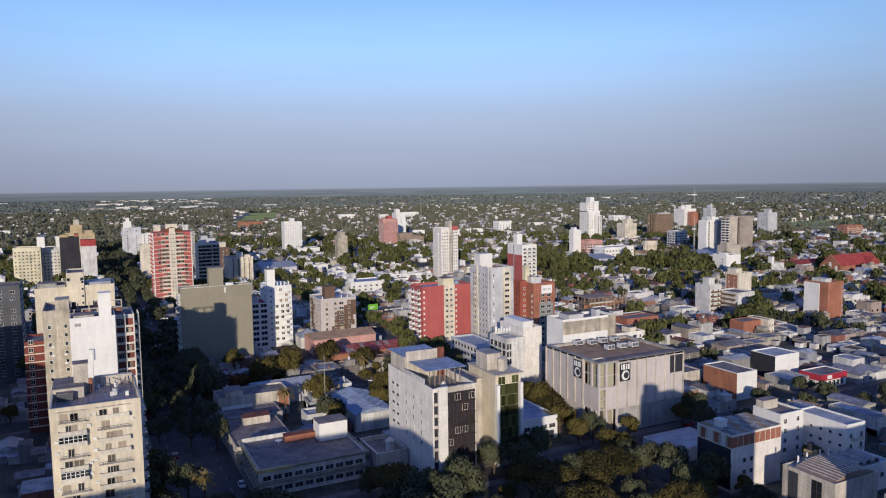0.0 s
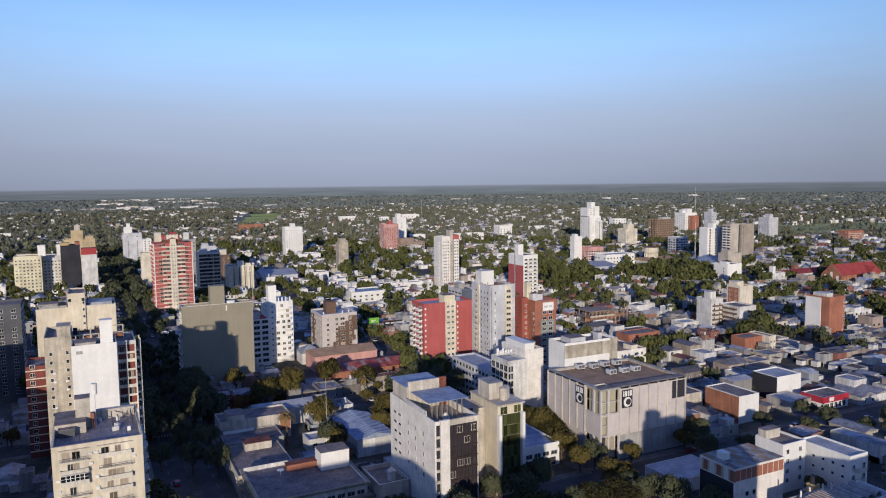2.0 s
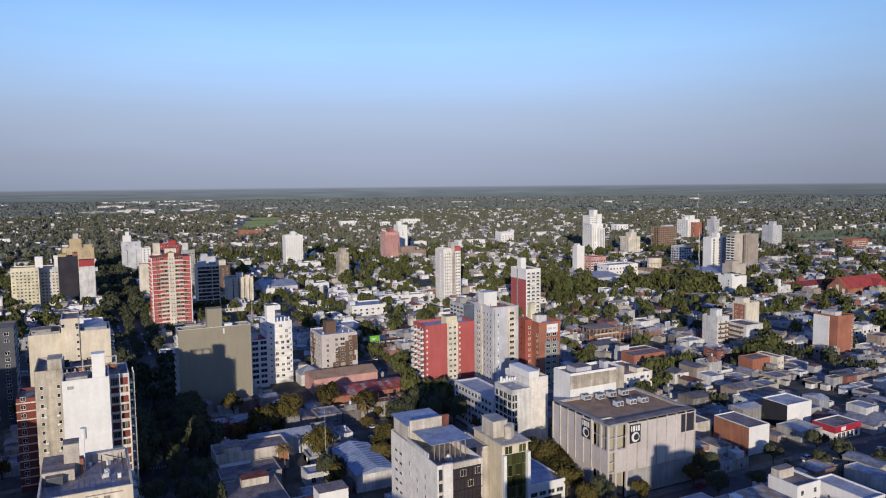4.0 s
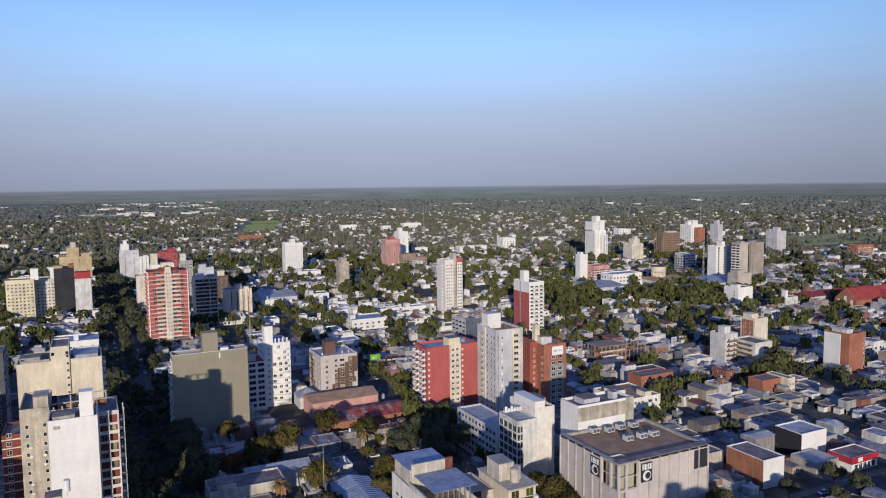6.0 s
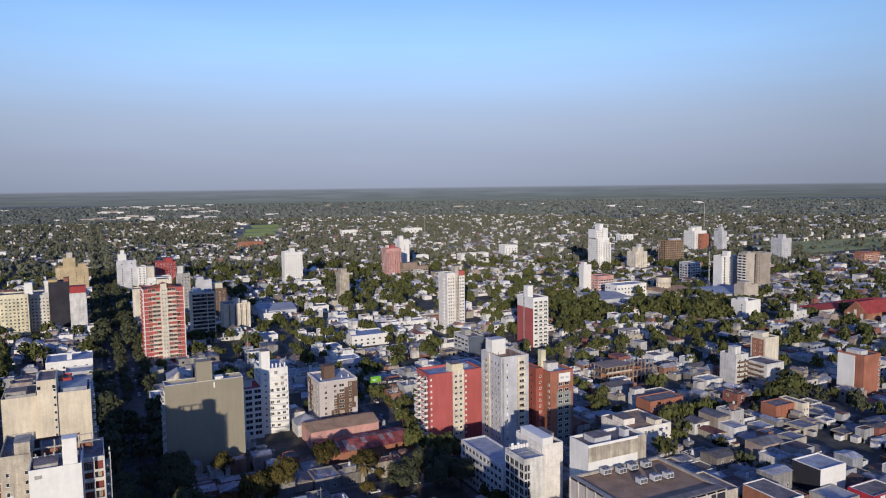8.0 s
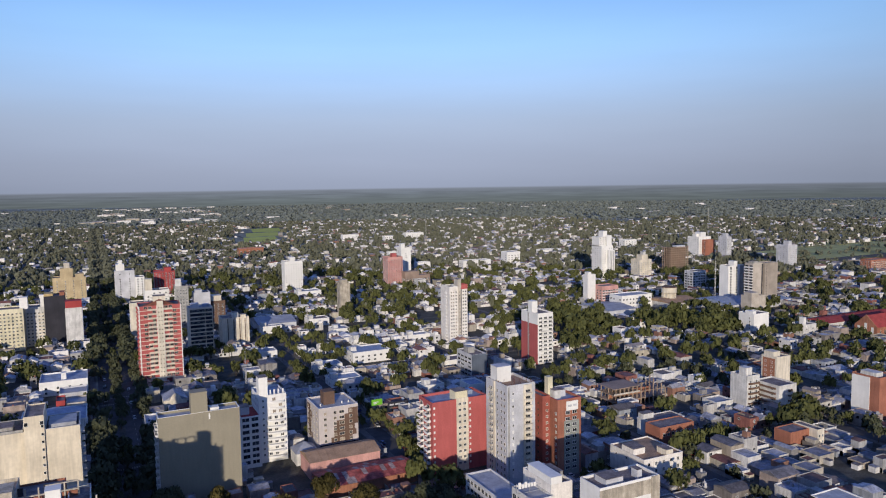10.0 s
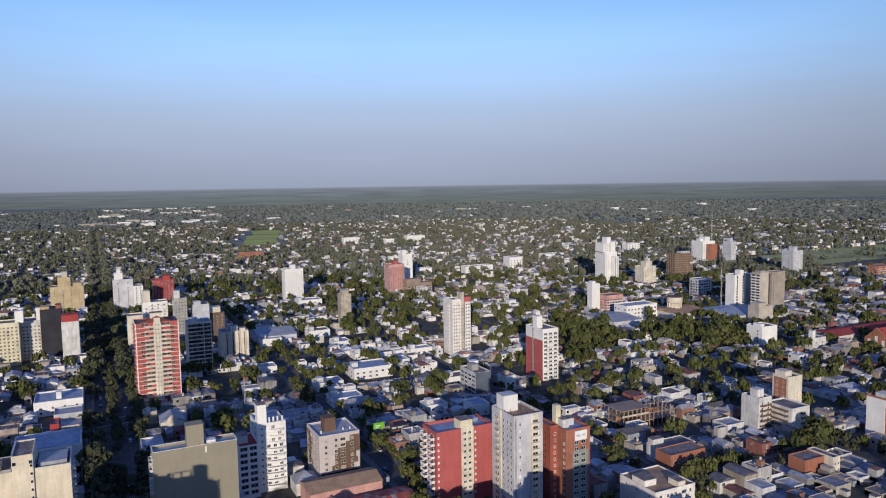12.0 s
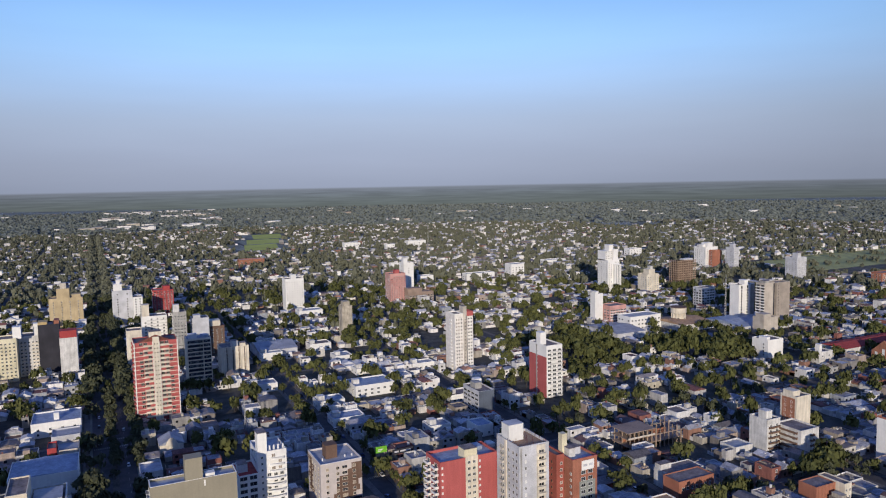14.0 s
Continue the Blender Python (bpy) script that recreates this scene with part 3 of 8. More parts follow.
    room(t, -8.6, -1.0, -5.0, 1.6, 33.5, 35.4, DARKGREY, SLAB, "shelter")
    part("brick_wall", Shape().box(-1.4, 4.5, 33.5, -0.5, 5.6, 37.2), t, mats=[BRICK])
    part("flue", Shape().tube(-0.2, 6.0, 33.5, 43.0, 0.16, n=8).tube(-0.2, 6.0, 41.8, 44.6, 0.75, n=14), t, mats=[WHITE], label="white tank on a tall pipe")
    part("roof_wall", Shape().box(-0.3, 10.5, 33.5, 9.3, 12.3, 36.0), t, mats=[BEIGE])
    r = random.Random(4)
    for q in range(14):
        part("rooftop_post", stock("post", lambda: Shape().box(-0.05, -0.05, 0, 0.05, 0.05, 2.2).data("rooftop_post", [DARKMETAL])), t, (r.uniform(-1, 9), r.uniform(-3, 10), 33.5))
    for q in range(7):
        part("rooftop_crate", stock("crate", lambda: Shape().box(-0.4, -0.3, 0, 0.4, 0.3, 1.1).data("rooftop_crate", [FRAMEW])), t, (r.uniform(0, 9), r.uniform(-3, 9), 33.5), r.random())
    for q in (-1.0, 3.6, 8.3):
        part("roof_beam", stock("beam", lambda: Shape().box(-0.12, -7, 0, 0.12, 7, 0.2).data("roof_beam", [DARKMETAL])), t, (q, 2.0, 35.6))


def second_tower():
    b = take((-6.2, 254.6, 7.0, 266.0, 45.4))
    t = building("apartment_tower", "white-walled apartment tower with a blank party wall and open balcony frames", "building", b, WHITE, SLAB, 1.2)
    part("wall_patch", Shape().box(-5.2, -0.06, 42.6, -3.4, 0.1, 43.6, 0, floor=False), t, on_face(b, "S", 0, 0), mats=[GREY])
    room(t, 1.9, -5.0, 5.6, -1.2, 44.0, 52.6, WHITE, WHITE, "chimney_block")
    room(t, -5.5, -3.0, 0.5, 3.5, 44.2, 45.6, GREY, SLAB)
    b5 = take((-7.5, 274.0, 6.2, 286.0, 44.6))
    t5 = building("unfinished_block", "unfinished block of orange brick panels in a concrete frame", "building", b5, BRICK, SLAB, 0.6)
    for z in floors(35.6, 3.2, 4):
        part("floor_band", stock("ub_band", lambda: Shape().box(-6.9, -0.5, -0.2, 10.6, 0.05, 0.2).data("floor_band", [CONCRETE])), t5, on_face(b5, "S", 0, z))
        for u in (-4.4, 2.2):
            # no hole is cut: a black sheet paints the shade of each opening
            part("opening", stock("ub_open", lambda: Shape().box(-0.7, -0.05, 0, 0.7, 0.05, 2.4).data("opening", [PAINTANDSHADE])), t5, on_face(b5, "S", u, z + 0.25))
    part("open_bay", Shape().box(6.9, 0.2, 35.0, 10.4, 0.5, 44.6, 0).box(2.0, -0.3, 47.4, 10.6, 0.0, 47.7, 1), t5, on_face(b5, "S", 0, 0), mats=[BRICK, CONCRETE])
    for u in (-6.6, -3.2, 0.2, 3.6, 6.8, 10.4):
        part("column", stock("ub_col", lambda: Shape().box(-0.2, -0.4, 0, 0.2, 0.05, 47.4).data("column", [CONCRETE])), t5, on_face(b5, "S", u, 0))
    for q in range(6):
        part("roof_column", stock("col46", lambda: Shape().box(-0.2, -0.2, 0, 0.2, 0.2, 2.6).data("column", [CONCRETE])), t, (-5.3 + q * 2.3, 3.9, 44.2))
    b2 = take((7.0, 261.7, 13.0, 279.0, 44.1))
    t2 = building("balcony_wing", "wing of open concrete balconies, brown backs darkened for shade", "building", b2, OFFWHITE, SLAB, 1.0)
    zs = floors(2.5, 2.9, 14)
    # flat maroon sheet: brown bay interior with its shade in the colour
    bay = stock("bw_bay", lambda: Shape().box(-2.7, -0.05, 0.1, 2.7, 0.05, 2.55).data("recess", [MAROON]))
    for k, z in enumerate(zs):
        for side_, u, w in (("S", 0.0, 5.8), ("E", -5.0, 5.4)):
            part("recess", bay, t2, on_face(b2, side_, u, z), TURN[side_])
            part("balcony", balcony_data(w, 1.5, 0.55 if k % 3 else 0.95, RAIL, False), t2, on_face(b2, side_, u, z), TURN[side_])
            part("window", window_data(1.4, 1.9, SHUTTER if (k + len(side_)) % 2 else GLASS, BEIGE), t2, on_face(b2, side_, u + (-1.3 if k % 2 else 1.2), z + 1.15, 0.06), TURN[side_])
    for side_, u in (("S", -2.75), ("S", 0.0), ("S", 2.75), ("E", -7.4), ("E", -2.6)):
        part("frame_post", stock("bw_post", lambda: Shape().box(-0.22, -0.2, 0, 0.22, 0.2, 44.5).data("frame_post", [RAIL])), t2, on_face(b2, side_, u, 0, 1.4), TURN[side_])
    b3 = take((-14.2, 266.0, -6.2, 287.0, 46.7))
    t3 = building("apartment_tower", "grey stained concrete slab tower with rows of small windows", "building", b3, CONCRETE, SLAB, 1.0)
    windows(t3, b3, "S", [-2.2, 2.6], floors(3.5, 2.9, 14), 0.8, 1.1, GLASS, FRAMEW, 0)
    for z in floors(4.0, 2.9, 13):
        for u in (-2.0, 1.6):
            part("air_conditioner", stock("ac", lambda: Shape().box(-0.42, -0.35, -0.3, 0.42, 0, 0.3).data("air_conditioner", [FRAMEW])), t3, on_face(b3, "S", u + 0.6, z - 1.2)) if (z * 3 + u) % 5 < 2.6 else None
    room(t3, -0.2, -9.5, 3.8, -2.0, 45.7, 49.8, CONCRETE, CONCRETE)
    b4 = take((-21.5, 288.0, -11.0, 303.0, 33.0))
    t4 = building("apartment_block", "maroon panelled apartment block with pale floor bands", "building", b4, MAROON, SLAB, 0.8)
    for z in floors(2.4, 2.9, 11):
        part("floor_band", stock("band_m", lambda: Shape().box(-5.3, -0.25, -0.2, 5.3, 0.05, 0.2).data("floor_band", [CREAM])), t4, on_face(b4, "S", 0, z))
        part("window", window_data(1.4, 1.3), t4, on_face(b4, "S", -3.2, z + 1.4))


def third_tower():
    b = take((-20.2, 336.0, -8.4, 354.0, 45.7))
    t = building("apartment_tower", "pale beige apartment tower with blank walls and a lift shaft", "building", b, WARMCREAM, SLAB, 1.2)
    part("parapet", Shape().ring(-4.5, -8.4, 5.4, 6, 44.5, 46.6, 0.25), t, mats=[GREY])
    room(t, -5.0, -5.0, 2.0, 2.0, 44.5, 47.0, GREY, SLAB)
    b2 = take((-8.4, 334.5, -1.9, 352.0, 51.6))
    t2 = building("lift_shaft", "beige lift and stair shaft rising over the tower roof", "building", b2, WARMCREAM, SLAB, 0.5)
    windows(t2, b2, "S", [2.6], floors(4, 2.9, 16), 0.7, 0.9, GLASS, FRAMEW, 0)
    windows(t2, b2, "S", [-2.5, 2.5], [48.8], 1.1, 1.3, GLASS, FRAMEW, 0)
    b3 = take((-1.9, 335.2, 9.6, 353.0, 45.9))
    t3 = building("apartment_tower", "beige tower wing with a blank party wall and side balconies", "building", b3, WARMCREAM, SLAB, 1.4, OFFWHITE)
    zs = floors(2.5, 2.9, 15)
    balconies(t3, b3, "E", [-5, 2], zs, 4.5, 1.4, 0.9, RAIL, True)
    windows(t3, b3, "E", [-6, -4, 1, 3], [z + 1.2 for z in zs], 1.3, 1.7)
    room(t3, -4.5, -6.0, 4.5, 5.0, 44.5, 46.6, ZINC, ZINC, "roof_canopy")
    # near-black strip on the flat wall, painted as a slot's shade
    part("wall_slot", Shape().box(-0.35, -0.02, 2, 0.35, 0.4, 44.0, 0), t3, on_face(b3, "S", -6.0, 0), mats=[PAINTANDSHADE])


def grey_blank_tower():
    b = take((37.3, 348.7, 69.7, 357.0, 39.8))
    t = building("apartment_block", "taupe apartment block with a huge blank wall and white roof edge", "building", b, TAUPE, SILVER, 1.0, WHITE)
    room(t, -3.2, -4.13, 3.3, 1.5, 38.0, 48.3, TAUPE, TAUPE, "stair_tower")
    room(t, 4.5, -2.5, 8.0, 0.5, 38.5, 40.6, WHITE, WHITE)
    zs = floors(3.0, 2.9, 12)
    balconies(t, b, "W", [2.0, -2.2], zs, 3.6, 1.2, 0.9, OFFWHITE)
    windows(t, b, "W", [3, 1.2, -1.4, -3], [z + 1.3 for z in zs], 1.2, 1.6)
    part("wall_plain", Shape().box(-0.3, -0.07, 36.5, 0.3, 0.05, 39.0), t, on_face(b, "S", 3.9, 0), mats=[WHITE])


def narrow_tower():
    b = take((84.7, 383.0, 97.9, 401.0, 33.2))
    t = building("apartment_tower", "white stepped apartment tower with rounded balconies and a tall chimney block", "building", b, WHITE, SILVER, 0.9)
    room(t, -6.4, -9.02, -2.2, -3.5, 32.0, 42.0, WHITE, SLAB, "chimney_block")
    for x in (-0.5, 1.4, 3.4, 5.6):
        part("vent_stack", stock("stk", lambda: Shape().box(-0.35, -0.3, 0, 0.35, 0.3, 2.6).data("vent_stack", [WHITE])), t, (x, -6.5, 32.3))
    zs = floors(2.6, 2.95, 10)
    def round_balcony(w, d):
        sh, n = Shape(), 12
        arc = [(-w / 2 + w * q / n, -d * (1 - (2 * q / n - 1) ** 2) ** 0.5) for q in range(n + 1)]
        for q in range(n):
            (xa, ya), (xb, yb) = arc[q], arc[q + 1]
            sh.face([(xa, ya, -0.15), (xb, yb, -0.15), (xb, yb, 0.85), (xa, ya, 0.85)])
            sh.face([(xa, ya * 0.9, 0.85), (xb, yb * 0.9, 0.85), (xb, yb * 0.9, 0), (xa, ya * 0.9, 0)])
            sh.face([(xa, ya, 0.85), (xb, yb, 0.85), (xb, yb * 0.9, 0.85), (xa, ya * 0.9, 0.85)])
        sh.face([(x, y * 0.9, 0.0) for x, y in arc])
        sh.face([(x, y, -0.15) for x, y in reversed(arc)])
        return sh.data("balcony", [WHITE])
    for k, z in enumerate(zs):
        low = k < 7
        w, d, u0 = (9.6, 2.6, 1.4) if low else (7.4, 1.6, 2.2)
        part("balcony", stock(("rbal", low), lambda: round_balcony(w, d)), t, on_face(b, "S", u0, z))
        for u in ((-1.6, 1.4, 4.2) if low else (0.6, 3.6)):
            if (k + int(u)) % 4:
                part("window", window_data(1.5, 1.5, GLASS if (k * 3 + int(u)) % 3 else SHUTTER, WHITE, 1), t, on_face(b, "S", u, z + 1.7))
        part("window", window_data(0.8, 0.9), t, on_face(b, "S", -4.6, z + 1.4))
    windows(t, b, "W", spread(-7, 7, 4), [z + 1.4 for z in zs], 1.1, 1.2)
    b2 = take((75.4, 379.5, 84.6, 397.0, 25.2))
    t2 = building("office_block", "white office block with a grid of wide dark windows", "building", b2, WHITE, REDTILE, 0.7)
    windows(t2, b2, "S", [-2.4, 1.9], floors(3.0, 2.95, 8), 3.1, 1.7, GLASS, FRAMEW, 2)
    room(t2, -3.8, -3, 0.5, 3, 24.4, 28.2, LIGHTGREY, SLAB)


def brown_check():
    b = take((111.7, 375.7, 131.7, 397.2, 24.8))
    t = building("apartment_block", "cream apartment block with scattered brown panels and a brown tank room", "building", b, RIBBED, SILVER, 0.8, WHITE)
    bands = ((5.0, 9.9), (3.0, 9.9), (-1.0, 9.9), (-2.5, 8.2), (-2.5, 9.0), (-4.0, 7.0))
    for k, z in enumerate(reversed(floors(8.2, 2.75, 6))):
        u0, u1 = bands[k]
        part("cladding_band", Shape().box(u0, -0.05, -1.375, u1, 0.04, 1.375), t, on_face(b, "S", 0, z), mats=[BROWN])
        for u, w in ((-6.8, 1.2), (-1.8, 1.3), (1.6, 2.4), (6.2, 1.3)):
            part("window", window_data(w, 1.3, GLASS if (k + int(u)) % 3 else SHUTTER, CREAM, 1), t, on_face(b, "S", u, z, 0.05))
        part("cladding_band", Shape().box(-10.0 + (k * 5) % 3, -0.05, -1.375, -4.0 + (k * 7) % 4, 0.04, 1.375), t, on_face(b, "W", 0, z), TURN["W"], mats=[BROWN])
        windows(t, b, "W", (-7.5, -3.0, 2.0, 7.0), [z], 1.2, 1.3, GLASS, CREAM)
    for x in (-7.0, 4.0, 7.5):
        part("roof_vent", stock("bc_vent", lambda: Shape().tube(0, 0, 0, 1.2, 0.35, n=10).data("roof_vent", [WHITE])), t, (x, -4.0, 24.0))
    room(t, -5.0, -3.0, 0.6, 3.0, 24.0, 30.4, BROWN, BROWN, "tank_room")
    # black sheet in place of the set-back ground floor's shade
    part("ground_floor_glazing", Shape().box(-9.8, -0.06, 0.4, 9.8, 0.05, 6.4), t, on_face(b, "S", 0, 0), mats=[PAINTANDSHADE])


def red_block():
    b = take((151.5, 330.5, 179.8, 345.0, 34.1))
    t = building("apartment_block", "red apartment block with a cream window strip and white side balconies", "building", b, RED, BLUEROOF, 1.1, RED)
    zs = floors(3.4, 2.8, 11)
    part("cream_strip", Shape().box(-3.1, -0.12, 0, 3.1, 0.1, 34.6), t, on_face(b, "S", 1.2, 0), mats=[CREAM])
    for z in zs:
        for u in (-0.2, 2.3):
            part("window", window_data(1.3, 1.1, GLASS, FRAMEW), t, on_face(b, "S", u, z + 0.4, 0.12))
        for u in (-13.2, 5.2):
            part("window", window_data(0.6, 0.8, FRAMEW, FRAMEW, 0), t, on_face(b, "S", u, z + 0.2))
        for u in (-4.5, 3.0):
            part("balcony", balcony_data(4.6, 1.7, 0.95, WHITE), t, on_face(b, "W", u, z - 1.0), TURN["W"])
            part("window", window_data(2.4, 1.9), t, on_face(b, "W", u, z + 0.1), TURN["W"])
    room(t, -2.2, -7.0, 4.0, -1.0, 33.0, 37.6, YELLOW, SLAB, "tank_room")
    room(t, 6.0, 1.0, 11.0, 6.0, 33.0, 34.6, BLUEROOF, BLUEROOF)


def tank_tower():
    b = take((175.8, 305.6, 190.4, 323.9, 44.8))
    t = building("apartment_tower", "light grey apartment tower with window columns and a white roof tank", "building", b, LIGHTGREY, GRAVEL, 1.0, OFFWHITE)
    zs = floors(3.4, 2.85, 14)
    part("bay", Shape().box(-2.0, -0.5, 0, 2.0, 0.1, 44.4), t, on_face(b, "S", 3.2, 0), mats=[CREAM])
    # flat grey strip, its tone painted for a recess in shade
    part("recess_strip", Shape().box(-0.45, -0.03, 0, 0.45, 0.05, 44.2), t, on_face(b, "S", -6.3, 0), mats=[GREY])
    for z in zs:
        part("balcony", stock("tt_bay", lambda: Shape().box(-2.1, -0.7, -0.15, 2.1, 0, 1.0).box(-1.4, -1.15, -0.15, 1.4, -0.7, 1.0).data("balcony", [CREAM])), t, on_face(b, "S", 3.2, z - 0.5, 0.5))
        part("window", window_data(2.4, 1.1, GLASS if int(z) % 3 else SHUTTER, CREAM, 1), t, on_face(b, "S", 3.2, z + 1.15, 0.5))
        part("window", window_data(0.7, 1.1, FRAMEW if int(z) % 2 else GLASS, WHITE, 0), t, on_face(b, "S", -4.2, z + 0.6))
        for u in (-5.5, -3.8, 1.0, 4.5, 7.2):
            part("window", window_data(1.1, 1.3, GLASS, OFFWHITE), t, on_face(b, "W", u, z + 0.6), TURN["W"])
    for z in zs:
        part("balcony", balcony_data(3.0, 0.9, 0.8, RAIL), t, on_face(b, "W", -4.6, z - 0.5), TURN["W"])
    part("pilaster", Shape().box(-0.7, -0.5, 0, 0.7, 0.05, 44.9), t, on_face(b, "W", -1.5, 0), TURN["W"], mats=[CREAM])
    room(t, -6.4, 0.5, 0.8, 6.5, 43.8, 50.9, WHITE, LIGHTGREY, "roof_tank", "white boxy water tank on the roof")
    r = random.Random(9)
    for q in range(26):
        part("roof_bar", stock("rbar", lambda: Shape().box(-0.06, -0.06, 0, 0.06, 0.06, 1.6).data("roof_bar", [RUST])), t, (r.choice((-6.9, 6.9, r.uniform(-6, 6.5))), r.uniform(-8.8, 2), 43.8))


def brick_corner_block():
    b = take((200.7, 303.1, 213.6, 315.5, 35.5))
    t = building("apartment_block", "brick red apartment block with a pale front and white sign panel", "building", b, BRICK, BLUEROOF, 1.0, RED)
    zs = floors(3.2, 2.85, 11)
    # panel stops at the shadow edge; its green-grey paint includes that shade
    part("front_panel", Shape().box(-3.9, -0.14, 0, 4.4, 0.1, 25.4), t, on_face(b, "S", 1.0, 0), mats=[GREENGREY])
    part("sign_panel", Shape().box(-3.2, -0.3, 0, 3.2, 0.0, 4.2, 0).box(-2.4, -0.34, 1.6, -0.4, -0.3, 2.6, 1).box(0.5, -0.34, 1.6, 2.4, -0.3, 2.6, 1), t, on_face(b, "S", 1.4, 30.2), mats=[WHITE, LIGHTGREY])
    for z in zs[:-1]:
        for u in (-1.0, 2.7):
            part("window", window_data(2.3, 1.4, GLASS, FRAMEW), t, on_face(b, "S", u, z + 0.4, 0.14))
        for u in (-4.6, 0.0, 5.0):
            part("window", window_data(1.0, 1.1, SHUTTER if int(z + u) % 2 else GLASS, WHITE if u > 2 else BRICK, 0), t, on_face(b, "W", u, z + 0.4), TURN["W"])
        part("balcony", balcony_data(3.0, 1.3, 0.9, OFFWHITE), t, on_face(b, "E", 0, z - 0.6), TURN["E"])
    room(t, -4.5, -1.0, -1.2, 5.0, 34.5, 38.4, OFFWHITE, SLAB)
    room(t, 0.0, 1.0, 3.0, 5.0, 34.5, 37.6, LIGHTGREY, SLAB)
    part("tank_tower", Shape().box(-5.6, 2.6, 34.5, -3.0, 5.4, 44.0, 0), t, mats=[YELLOW], label="yellow tank tower")
    b2 = take((196.6, 309.0, 200.6, 322.0, 36.5))
    t2 = building("stair_block", "dark red stair block with white window surrounds", "building", b2, STAIRRED, SLAB, 0.8)
    windows(t2, b2, "S", [0.4], floors(4, 2.85, 11), 1.0, 1.1, SHUTTER, WHITE, 0)
    windows(t2, b2, "W", [-3, 3], floors(4, 2.85, 11), 1.0, 1.1, GLASS, BRICK, 0)


def sign_block():
    b = take((147.8, 242.5, 156.4, 256.0, 24.6))
    t = building("office_block", "weathered white office block with gridded windows and rooftop signs", "building", b, OFFWHITE, SILVER, 0.9)
    zs = floors(2.8, 3.0, 7)
    for z in zs:
        for u in spread(-6.4, 6.4, 4):
            part("window", window_data(2.5, 2.3, GLASS, OFFWHITE, 1), t, on_face(b, "W", u, z + 0.4), TURN["W"])
    for u in (-3.8, -2.6):
        windows(t, b, "S", [u], [z + 0.4 for z in zs], 0.9, 2.3, GLASS, OFFWHITE, 0)
    b2 = take((156.4, 244.0, 165.5, 262.0, 27.8))
    t2 = building("office_block", "stained white office wing with a tall blank wall", "building", b2, STAINED, SLAB, 1.0)
    room(t2, -1, -4, 4, 4, 27, 29.4, GREY, SLAB)
    room(t2, -4.4, -8.9, 0.2, 6, 26.8, 30.2, WHITE, WHITE)
    b3 = take((147.0, 256.0, 158.5, 290.0, 17.0))
    t3 = building("office_block", "blue-grey office wing with rows of windows", "building", b3, LIGHTGREY, SILVER, 0.8)
    for z in floors(2.6, 3.1, 5):
        windows(t3, b3, "W", spread(-16, 16, 11), [z], 1.9, 1.5, GLASS, OFFWHITE, 1)
    sg = thing("rooftop_sign", 151.5, 250.0, "white rooftop sign with letter-like bars on a steel frame", "sign", z=24.0)
    part("sign_frame", Shape().box(-5.5, -0.05, 0, 5.5, 0.05, 0.15).box(-5.5, 0, 0, -5.35, 0.1, 4.0).box(5.35, 0, 0, 5.5, 0.1, 4.0).box(0, 0, 0, 0.15, 0.1, 4.0).box(-5.5, 0, 2.0, 5.5, 0.1, 2.1), sg, mats=[METAL])
    for q, (x, w, h) in enumerate(((-4.8, 1.0, 2.3), (-3.4, 0.9, 1.4), (-2.2, 0.9, 2.1), (-0.9, 0.9, 1.4), (0.4, 0.8, 1.4), (1.6, 0.9, 1.4))):
        part("sign_bar", Shape().box(x, -0.35, 2.0, x + w, -0.05, 2.0 + h), sg, mats=[WHITE])


